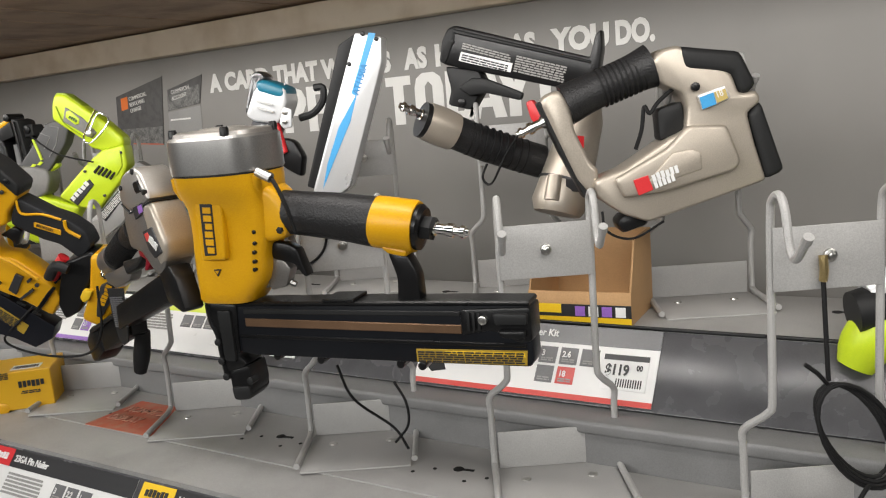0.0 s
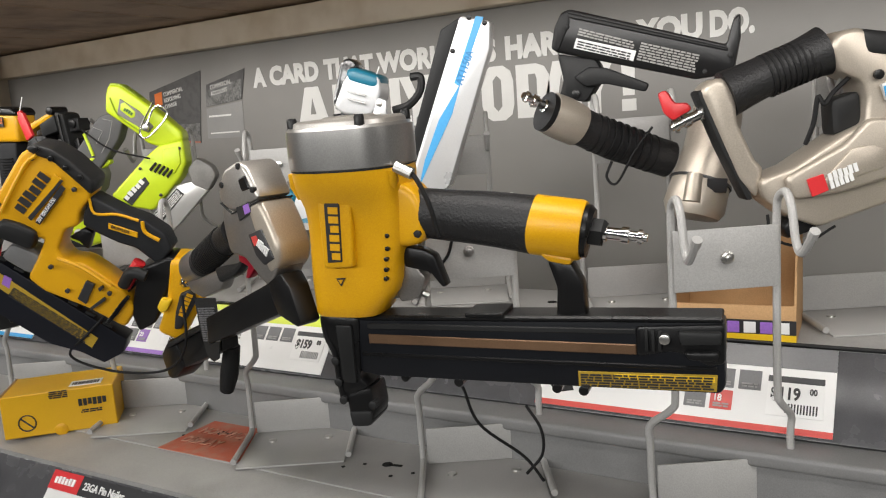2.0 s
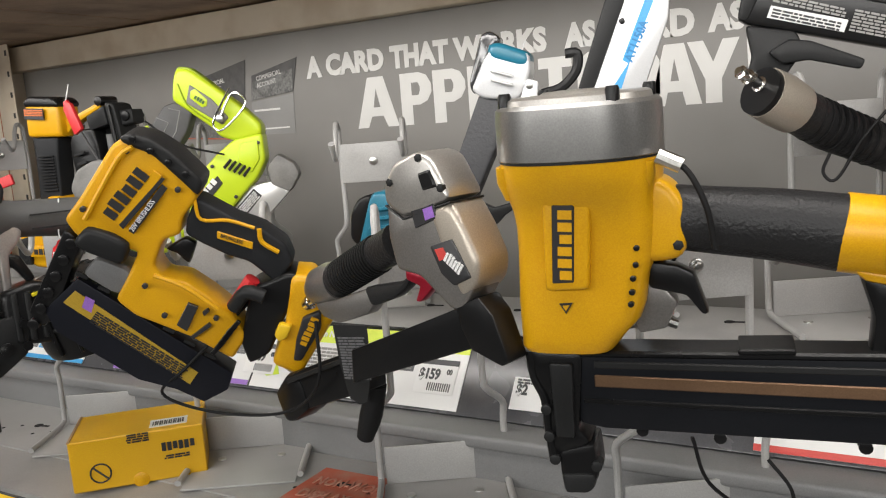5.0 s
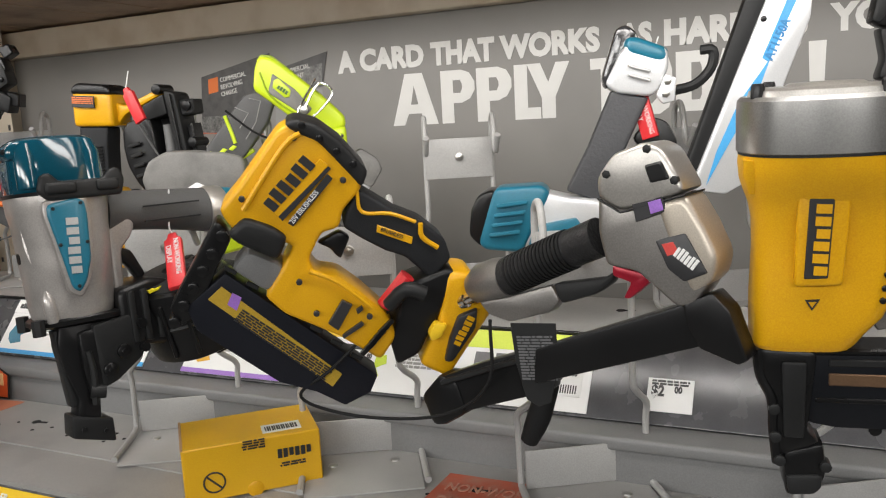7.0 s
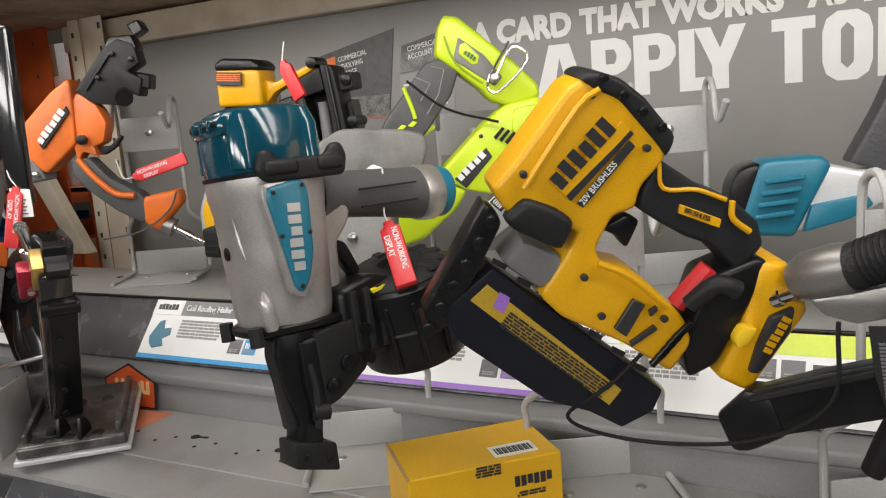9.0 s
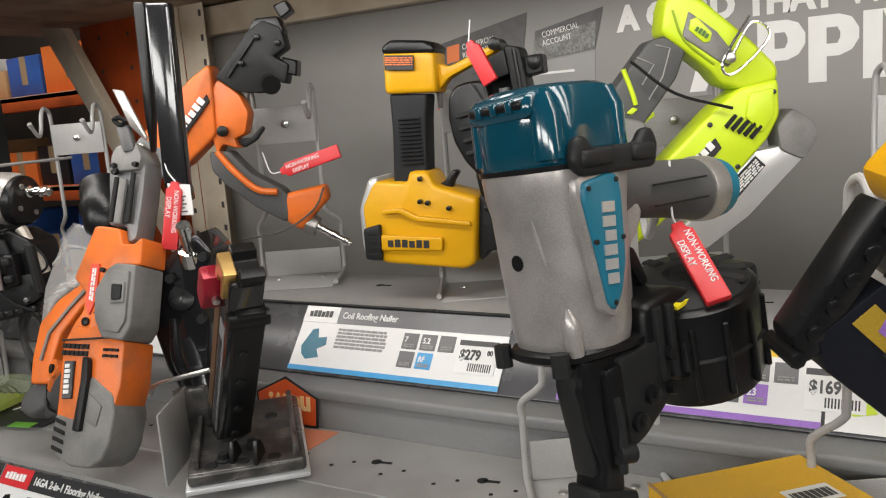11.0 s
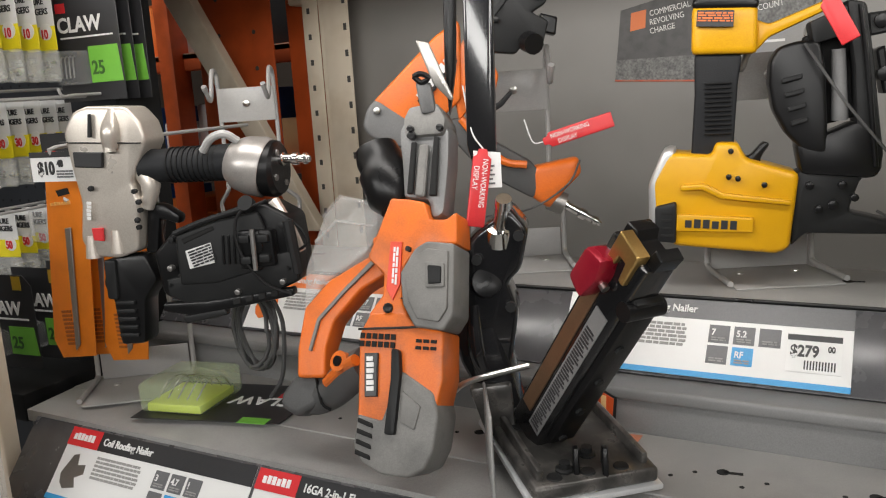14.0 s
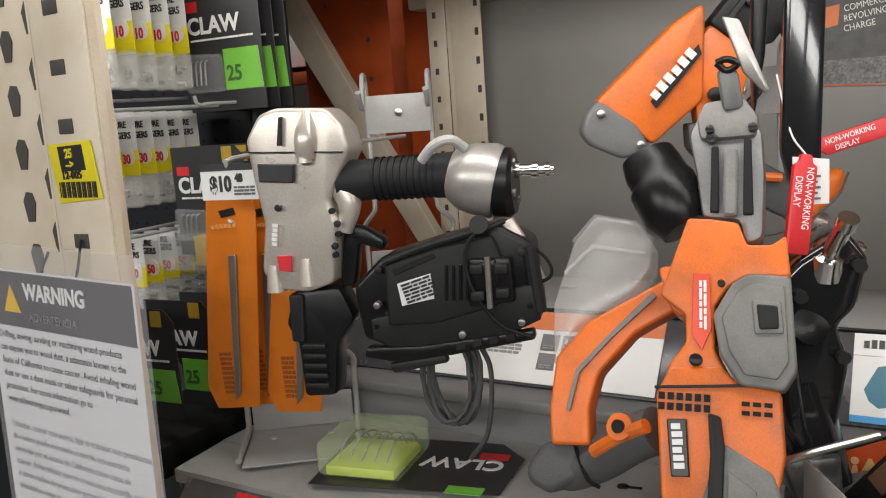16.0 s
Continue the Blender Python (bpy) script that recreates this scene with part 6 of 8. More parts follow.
mag_part("roller", tube([(0.024, -0.016, H - 0.04), (0.024, 0.02, H - 0.04)], 0.008, 14), M_BLACK, "", mag)
up("bail", R([(-10, -60, -232), (6, -70, -219), (58, -60, -209)], 2.8, 8, soft=4), M_STEEL, "bent steel rod")
for x in (-0.020, 0.004):
    part("clamp_foot", prism([(-0.012, 0), (0.016, 0), (0.010, 0.016), (0.002, 0.026), (-0.006, 0.026)], 0.005, 0.001, 1, m=inv @ pose(-1.640, 0.560, SHELF_Z + 0.020, 0, 0, 24) @ Matrix.Translation((x, 0, 0)) @ Matrix.Rotation(radians(90), 4, "Z")), M_BLACK, root)
up("hinge", P([(0, -238), (40, -233), (44, -289), (15, -286)], -40, 10, 4, 2), M_GLOSSWORN, "worn black hinge block")

# ---- orange multi tool with dust bin ----
root, add = tool("orange_multi_tool", pose(-1.83, 0.55, 1.3, -22, 0, 8), "dusty orange and grey multi tool with clear dust bin")
body = add("body", P([(-4, 92), (12, 91), (30, 88), (36, 72), (52, 72), (61, 79), (64, 50), (36, 50), (24, 42), (15, 28), (16, -2), (24, -16), (1, -24), (-16, -16), (-3, 3), (-4, 22), (-22, 36), (-14, 60)], -22, 16, 2.2, 3), M_ORANGE)
low = add("lower_body", P([(-22, -33), (-13, -14), (20, -12), (32, -24), (58, -27), (61, -68), (56, -98), (20, -110), (-16, -108)], -23, 20, 2.2, 3), M_ORANGE, "orange motor housing")
add("boot", P([(23, -63), (54, -80), (60, -98), (58, -128), (51, -144), (37, -152), (12, -152), (-8, -144), (-17, -132), (-16, -103), (8, -107), (14, -86)], -25, 22, 2.6, 3), M_GREYTOOL, "worn grey rubber boot", low)
for k in range(4):
    add("boot_vent", P([(-14, -106 - 9 * k), (0, -110 - 9 * k), (1, -114 - 9 * k), (-14, -110 - 9 * k)], -27, -22, 0.8, 1), M_HOLE, "", low)
add("boot_cut", P([(26, -80), (44, -92), (40, -112), (26, -106)], -26.6, -24, 1.2, 2), M_GREYTOOL, "", low)
block = add("grey_cover", P([(27, 44), (38, 51), (64, 49), (68, -13), (60, -27), (33, -25), (20, -6), (15, 22)], -29, 14, 2.4, 3), M_GREYTOOL, "grey gear cover")
add("cover_face", P([(31, 38), (40, 44), (60, 42), (63, -8), (56, -20), (36, -18), (26, -2), (21, 20)], -32, -26, 1.4, 2), M_GREYTOOL, "", block)
add("button_frame", P([(40, 32), (58, 31), (60, 10), (42, 9)], -34, -30, 1.5, 2), M_GREYTOOL, "", block)
add("button", P([(43, 29), (56, 28), (57, 13), (45, 12)], -36, -32, 1.5, 2), M_DGREY, "", block)
add("slide", P([(5, 94), (0, 127), (-6, 158), (3, 176), (19, 181), (35, 176), (45, 157), (47, 125), (46, 78), (34, 74), (30, 92)], -14, 14, 4, 2), M_ALUSL, "grey metal slide head")

add("slide_slot", P([(11, 145), (16, 145), (17, 96), (11, 96)], -21, -17, 1, 1), M_HOLE)
add("slide_slot", P([(33, 150), (38, 149), (40, 94), (33, 94)], -21, -17, 1, 1), M_HOLE)
add("slide_screw", D(*(11, 151), 4, -23, -18, 10), M_BLACK)
add("slide_top", P([(0, 168), (5, 180), (32, 183), (43, 166), (41, 152), (3, 151)], -19.6, 13.6, 3, 2), M_GREYTOOL, "", None)
for q in ((10, 157), (39, 157)):
    add("slide_screw", D(q[0], q[1], 3.2, -25, -20, 8), M_BLACK)
add("slide_bar", P([(20, 142), (29, 142), (29, 93), (20, 93)], -23, -17, 1.5, 1), M_GREYTOOL)
for q in ((20, 44), (54, 42), (51, -14)):
    add("cover_screw", D(q[0], q[1], 2.6, -28.2, -24, 8), M_DGREY, "", block)
add("cover_seam", P([(16, 0), (58, 6), (58, 4), (21, -2)], -27.8, -25, 0.3, 1), M_DGREY, "", block)
add("housing_seam", P([(-23, -28), (56, -22), (56, -24), (-23, -30)], -24.6, -22, 0.3, 1), M_DGREY, "", low)
add("collar", R([(-39, 8, 149), (-34, 8, 138), (-29, 8, 130), (-27, 8, 125), (-15, 8, 100), (-9, 8, 91)], 23, 20, [0.9, 1, 1, 1.12, 1.1, 0.8]), M_BLACK, "black hose collar")
vent = bmesh.new()
for k in range(6):
    for j in range(2):
        u, w = (-20, -34)
        box(0.001 * (u + 6 * k), 0.001 * (u + 6 * k + 4), -0.0248, -0.021, 0.001 * (w - 7 * j - 3), 0.001 * (w - 7 * j + 2), bm=vent)
        u, w = (34, -36)
        if k < 3:
            box(0.001 * (u + 7 * k), 0.001 * (u + 7 * k + 5), -0.0248, -0.021, 0.001 * (w - 6 * j - 2), 0.001 * (w - 6 * j + 1), bm=vent)
tagged(add("vent_slot", vent, M_HOLE, "", low), kind="stuff")
add("name_panel", P([(-14, -50), (-1, -49), (2, -87), (-10, -88)], -26, -22, 0.8, 1), M_CARDBLK, "black name panel", low)
brand_bars(low, (-11, -53), (-8, -84), -26.4, 7, M_WHITE, 6)
add("boot_stripe", P([(13, -44), (21, -46), (24, -66), (23, -118), (13, -118), (15, -71)], -30, -22, 2, 2), M_DGREY, "", low)
add("warning_sticker", P([(1, 51), (12, 51), (14, 13), (8, -2), (1, 8)], -24.4, -21, 0.3, 1), M_REDST, "curled red warning sticker", body)
print_lines(body, (10, 46), (11, 12), -24.9, 3, 2, M_WHITE)
add("switch", D(*(4, -9), 4.5, -25, -21, 12), M_BLACK, "", body)
bin_ = add("dust_bin", P([(-112, 32), (-98, 84), (-81, 106), (-48, 100), (-36, 84), (-36, 64), (-48, 46), (-92, 16), (-108, -16)], 22, 62, 3, 2), M_SMOKE, "smoky clear plastic dust bin")
add("arm", P([(-22, 56), (-10, 34), (-46, 12), (-72, -20), (-78, -46), (-76, -74), (-106, -76), (-109, -48), (-106, -8), (-82, 20)], 18, 46, 3, 3), M_ORANGE, "orange handle arm")
add("arm_root", P([(-26, 58), (0, 62), (6, 20), (-14, 24)], -12, 44, 4, 2), M_ORANGE, "")
hand = add("rear_handle", R([(-112, 52, -92), (-98, 46, -94), (-72, 36, -84), (-44, 16, -66), (-24, 4, -58)], 17, 20, [0.85, 1.0, 1.0, 1.05, 1.0], soft=4), M_GRIPG, "grey rubber rear handle")
add("handle_heel", P([(-128, -94), (-114, -74), (-84, -72), (-82, -98), (-108, -114), (-126, -106)], 26, 58, 6, 3), M_GRIPG, "", hand)
add("arm_seam", P([(-33, 44), (-30, 40), (-62, 8), (-86, -20), (-92, -50), (-95, -49), (-89, -18), (-64, 11)], 15, 20, 0.4, 1), M_GREYTOOL, "")
add("bin_rim", R([(-98, 22, 84), (-81, 22, 105), (-48, 22, 99), (-36, 22, 84)], 2.2, 8), M_CLEARS, "", bin_)
add("bin_seam", P([(-104, 60), (-82, 82), (-40, 76), (-40, 74), (-82, 79), (-103, 57)], 20, 24, 0.2, 1), M_SMOKE, "", bin_)
add("handle_trim", R([(-72, 18, -78), (-48, 0, -64), (-30, -10, -56)], 5.5, 10, soft=3), M_ORANGE, "", hand)
add("handle_knob", R([(-46, 8, -60), (-50, -6, -58)], 10, 16), M_ORANGE, "", hand)
add("knob_hole", R([(-50, -5, -58), (-51, -7.5, -58)], 5, 12), M_BLACK, "", hand)
add("handle_band", R([(-90, 27, -74), (-78, 22, -98), (-68, 24, -104)], 1.6, 8, soft=4), M_BLACK, "", hand)

# ---- coil roofing nailer, silver and black ----
root, add = tool("silver_coil_nailer", pose(-2.1, 0.552, 1.42, 0, 0, 18), "silver and black coil roofing nailer hung upright on a bracket")
body = add("body", P([(-108, 48), (-94, 69), (-78, 74), (-32, 71), (-18, 55), (-14, 35), (-24, 18), (-37, -7), (-30, -28), (-39, -79), (-63, -87), (-94, -84), (-105, -67), (-98, -25), (-104, 12)], -20.4, 20.4, 11, 4), M_PCALU)
add("head_lobe", R([(-49, -16, 69), (-51, -22, 48), (-53, -23, 30)], 10, 14, [0.5, 1, 0.8], soft=3), M_PCALU, "", body)
add("lobe_screw", R([(-53, -24, 40), (-53, -25, 26)], 6.5, 12), M_PCALU, "", body)
add("body_fillet", R([(-30, -4, 6), (-22, -8, -12), (-28, -10, -36)], 13, 14, [1, 0.8, 0.5], soft=3), M_PCALU, "", body)
for q in ((-34, -16), (-30, -36), (-34, -54)):
    add("side_hole", D(q[0], q[1], 2.6, -23, -18, 10), M_HOLE, "", body)
add("head_seam", P([(-114, 39), (-19, 34), (-19, 33), (-114, 38)], -24.5, 24.5, 1, 1), M_DGREY, "", body)
add("name_band", P([(-97, 28), (-63, 26), (-65, 10), (-97, 12)], -24.9, -20, 1, 1), M_CARDBLK, "black name band", body)
brand_bars(body, (-86, -44), (-83, -24), -24.8, 5, M_WHITE, 5)
add("mark_square", P([(-87, -53), (-74, -53), (-75, -67), (-86, -66)], -24.9, -22, 0.3, 1), M_RED, "red square mark", body)
for q in ((-94, -76), (-63, -71)):
    add("foot_lug", R([(q[0], -16, q[1] + 14), (q[0], -16, q[1] - 10)], 9, 12, [0.7, 1]), M_PCALU, "", body)
grip = add("grip", R([(-30, 0, 7), (3, 0, 8), (40, 0, 8), (72, 0, 8)], 18, 20, [1.05, 0.98, 1, 1.1], soft=3), M_GRIPD, "dark rubber grip with ribs")
for k in range(10):
    a, b = Vector((3, 0, 8)), Vector((56, 0, 8))
    c = a + (b - a) * (k / 9)
    n = (b - a).normalized() * 1.0
    add("grip_rib", R([tuple(c - n), tuple(c + n)], 19, 18), M_RUBBER, "", grip)
cap = add("handle_cap", R([(66, 0, 6), (74, 0, 5), (86, 0, 4), (104, 0, 1), (108, 0, 0)], 30, 26, [0.62, 0.86, 1, 1.05, 1.0]), M_GREYCAST, "silver handle end")
add("cap_face", R([(106, 0, 0), (118, 0, -1), (122, 0, -1)], 29, 26, [1, 1, 0.88]), M_BLACK, "black end plate", cap)
for a in range(4):
    add("face_bolt", R([(119, 18 * math.cos(a * 1.57 + 0.5), 18 * math.sin(a * 1.57 + 0.5)), (124, 18 * math.cos(a * 1.57 + 0.5), 18 * math.sin(a * 1.57 + 0.5))], 3.4, 6), M_STEELD, "", cap)
add("handle_hook", R([(48, -20, 22), (60, -24, 34), (74, -22, 38), (84, -14, 30)], 4.2, 10, soft=4), M_WIRE, "grey bracket hook", cap)
plug(add, (122, 0, 9), (154, 0, 8))
mag = add("canister", P([(-20, -82), (7, -57), (55, -44), (107, -32), (135, -48), (141, -113), (105, -129), (26, -144), (-14, -127)], -23.8, 23.8, 9, 3), M_BLACK, "black nail canister")
add("canister_lid", P([(12, -62), (59, -48), (105, -40), (113, -64), (106, -99), (54, -113), (12, -115)], -33, -26, 4, 3), M_DGREY, "", mag)
lab = add("data_label", P([(23, -78), (52, -70), (54, -91), (26, -97)], -34.2, -32, 0.2, 1), M_WHITE, "white data label", mag)
print_lines(mag, (26, -79), (51, -71), -34.6, 3, 6, M_CARDBLK)
for k in range(5):
    u, w = (63, -77)
    add("lid_rib", P([(u + 6 * k, w - 16), (u + 6 * k + 2.5, w - 16), (u + 6 * k + 4.5, w + 14), (u + 6 * k + 2, w + 14)], -34.6, -31, 0.6, 1), M_BLACK, "", mag)
for q in ((6, -67), (1, -115), (128, -55), (133, -99)):
    add("canister_screw", D(q[0], q[1], 3.4, -31, -26, 8), M_DGREY, "", mag)
add("canister_hinge", R([(134, -26, -51), (140, -26, -105)], 6, 10), M_DGREY, "", mag)
add("canister_skirt", P([(-4, -109), (110, -86), (141, -81), (141, -111), (107, -126), (28, -141), (-3, -126)], -31, -26, 1.5, 2), M_DGREY, "", mag)
add("head_groove", P([(-73, 66), (-70, 66), (-73, 42), (-77, 42)], -25, -22, 0.4, 1), M_DGREY, "", body)
for q in ((-29, -27), (-33, -46), (-82, -11)):
    add("body_bolt", D(q[0], q[1], 3.0, -25.5, -21, 6), M_DGREY, "", body)
add("canister_slot", P([(19, -66), (56, -53), (58, -57), (22, -71)], -34, -30, 1, 1), M_HOLE, "", mag)
add("latch_block", P([(84, -58), (120, -58), (122, -94), (84, -98)], -38, -22, 2.5, 2), M_BLACK, "", mag)
for q in ((92, -66), (112, -66), (92, -88), (112, -86)):
    add("latch_bar", P([(q[0] - 5, q[1] - 4), (q[0] + 6, q[1] - 4), (q[0] + 6, q[1] + 4), (q[0] - 5, q[1] + 4)], -43, -36, 1.5, 2), M_DGREY, "", mag)
add("latch_pin", R([(102, -42, -56), (102, -42, -98)], 2.6, 8), M_STEELD, "", mag)
add("lower_rail", P([(-12, -142), (24, -148), (136, -127), (135, -119), (40, -132), (-10, -134)], -33, -20, 2, 2), M_BLACK, "", mag)
add("rail_foot", P([(10, -148), (60, -140), (62, -146), (14, -156)], -34, -24, 1.5, 2), M_DGREY, "", mag)
for k in range(4):
    add("rail_notch", P([(70 + 14 * k, -136 + 2.6 * k), (78 + 14 * k, -134.5 + 2.6 * k), (78 + 14 * k, -128 + 2.6 * k), (70 + 14 * k, -129.5 + 2.6 * k)], -35, -30, 0.8, 1), M_HOLE, "", mag)
add("door_edge", R([(12, -33, -60), (46, -34, -48), (92, -34, -36)], 3.0, 8, soft=3), M_DGREY, "", mag)
add("side_window", P([(8, -104), (18, -102), (18, -122), (8, -124)], -29, -24, 1, 1), M_HOLE, "", mag)
add("adjust_knob", R([(96, -30, -34), (96, -38, -30)], 8, 14), M_DGREY, "", mag)
for q in ((126, -112), (76, -122), (4, -96)):
    add("cap_screw", D(q[0], q[1], 3.2, -36, -28, 6), M_STEELD, "", mag)
add("canister_bridge", P([(23, -137), (69, -126), (71, -137), (26, -149)], -30, -16, 3, 2), M_BLACK, "", mag)
add("latch", P([(85, -64), (108, -57), (112, -79), (89, -86)], -40, -24, 3, 2), M_BLACK, "", mag)
nose = add("nose", P([(-80, -88), (-36, -84), (-24, -112), (-42, -134), (-48, -183), (-78, -185), (-80, -133), (-90, -117)], -15.3, 15.3, 4, 2), M_BLACK, "black driver nose")
for k in range(5):
    u, w = (-62, -136)
    add("nose_rib", box(0.001 * (u - 12), 0.001 * (u + 10), -0.0205, -0.016, 0.001 * (w - 9 * k - 2), 0.001 * (w - 9 * k + 2), 0.0008), M_DGREY, "", nose)
add("nose_plate", P([(-83, -89), (-69, -89), (-72, -133), (-84, -132)], -18.7, 8.5, 2, 2), M_DGREY, "", nose)
add("trigger", P([(-29, -30), (-11, -33), (7, -45), (4, -54), (-17, -47), (-24, -84), (-38, -85)], -8, 8, 3, 2), M_BLACK, "black trigger")
add("yoke", R([(114, -10, -33), (130, -14, -57), (139, -12, -85)], 6, 10, [1.2, 0.9, 1.1], soft=3), M_PCALU, "silver yoke")
add("cord", R([(117, -34, -29), (88, -40, -42), (86, -42, -75), (107, -38, -111), (135, -34, -125)], 1.6, 6, soft=6), M_RUBBER, "thin black cord")
add("cord", R([(123, -20, -42), (146, -22, -61), (150, -22, -76), (132, -18, -86)], 1.5, 6, soft=6), M_RUBBER)


# ---- red tags ----
def red_tag(p, q, string_to=None, flip=False):
    """A red plastic tag that runs from p to q, with its two printed words."""
    a, b = Vector(p), Vector(q)
    d = (b - a)
    x = d.normalized()
    eye = Vector((-0.9, 0.0, 1.48)) if b.x > -1.45 else Vector((-1.4, 0.0, 1.48))
    y = (b - eye)
    y = (y - x * y.dot(x)).normalized()
    z = x.cross(y)
    m = Matrix((x, y, z)).transposed().to_4x4()
    m.translation = a
    root = thing("red_tag", m, "red plastic tag reading non-working display on a thin cord", "tag", "red display tags")
    ln = 1000 * d.length
    part("tag_body", P([(8, -8.5), (ln, -8.5), (ln, 8.5), (8, 8.5), (6, 5), (0, 4), (0, -4), (6, -5)], -3, 3, 1.2, 2), M_RED, root)
    if not flip:
        words(root, "NON-WORKING", (9, 1), (20, 1), -3.3, 7.2, M_WHITE, 0.82)
        words(root, "DISPLAY", (16, -6.5), (30, -6.5), -3.3, 7.2, M_WHITE, 0.82)
    if string_to:
        mid = (a + Vector(string_to)) / 2 + Vector((0, -0.004, -0.012))
        cord = tube(smooth_path([a, mid, Vector(string_to)], 6), 0.0008, 6, m=m.inverted())
        part("tag_cord", cord, M_WHITE, root)
    return root


red_tag((-1.2313, 0.569, 1.3937), (-1.1959, 0.5319, 1.3505), (-1.236, 0.575, 1.437))
red_tag((-0.835, 0.815, 1.515), (-0.820, 0.812, 1.460), (-0.815, 0.83, 1.56))
red_tag((-1.765, 0.615, 1.432), (-1.770, 0.600, 1.362), (-1.785, 0.62, 1.49))
red_tag((-1.782, 0.80, 1.424), (-1.712, 0.832, 1.445), (-1.80, 0.79, 1.45))
red_tag((-1.497, 0.790, 1.552), (-1.474, 0.788, 1.508), (-1.50, 0.80, 1.575), True)


# ---- goods at the end of the stand ----
root = thing("blister_card", pose(-2.28, 0.548, 1.3, 0, 0, 10), "orange blister card with a grey blade hanging on a hook", "blister card", "orange blade cards")
part("card", P([(-23, 112), (30, 114), (34, 98), (15, -99), (-36, -104), (-46, -82)], 0, 1.5, 0.6, 1), M_ORCARD, root)
part("blade", P([(-1, 57), (8, 58), (-4, -85), (-11, -93)], -4, -1, 0.8, 1), M_STEELD, root, "grey steel blade")
brand_bars(root, (-19, 83), (12, 85), -0.8, 4, M_ORLT, 6)
print_lines(root, (-27, -44), (-13, -43), -0.8, 5, 9, M_ORDK)
part("hang_hole", P([(-9, 101), (9, 104), (11, 97), (-6, 94)], -0.8, 0.2, 0.2, 1), M_HOLE, root)
r2 = copy_thing(root, pose(-2.262, 0.575, 1.297, 0, 0, 12))
r3 = copy_thing(root, pose(-2.222, 0.578, 1.292, 0, 2, 12))

root = thing("clam_pack", pose(-2.115, 0.606, SHELF_Z + 0.001, 0, 0, 12), "black and green blister pack of picture hangers lying on the shelf", "blister pack")
bm = prism([(-0.10, -0.06), (0.07, -0.062), (0.10, -0.03), (0.095, 0.05), (-0.09, 0.06)], 0.0012, 0.0003, 1, m=Matrix.Rotation(radians(90), 4, "X"))
part("backing_card", bm, M_CARDBLK, root)
bm = lettering("pack_word", "CLAW", 0.03, pose(0, 0, 0), M_WHITE, root, squeeze=0.95, bold=0.0006)
bm.matrix_basis = pose(0.085, 0.018, 0.0018, -90, 0, 180)
part("red_chip", box(0.055, 0.085, 0.022, 0.036, 0.0012, 0.0018), M_RED, root)
part("green_chip", box(0.045, 0.08, -0.055, -0.04, 0.0012, 0.0018), M_GREEN, root)
part("blister", box(-0.088, 0.0, -0.048, 0.04, 0.0012, 0.038, 0.008, 3), M_CLEARG, root, "clear plastic blister")
part("insert", box(-0.08, -0.008, -0.042, 0.03, 0.002, 0.012, 0.002), M_LIME_PRINT, root, "lime paper insert")
for k in range(5):
    part("wire_hanger", R([(-72 + 13 * k, -30, 14), (-68 + 13 * k, -10, 30), (-60 + 13 * k, 8, 30), (-58 + 13 * k, 20, 14)], 0.9, 6, soft=4), M_STEEL, root)

root = thing("cable_coil", pose(-2.09, 0.640, SHELF_Z + 0.085), "coil of grey cable hanging from the bracket", "cable")
for k in range(6):
    pts = [(8 * math.sin(k) + (24 + 1.5 * k) * math.cos(a * 0.42 + k), 4 * math.sin(a + k) + 3 * k - 8, (44 + 2 * k) * math.sin(a * 0.42 + k)) for a in range(16)]
    part("cable_loop", R(pts, 2.6, 8), M_GRIPG, root)
part("cable_tail", R([(30, 0, 40), (46, -4, 10), (40, -6, -50), (20, -8, -80)], 2.6, 8, soft=6), M_GRIPG, root)


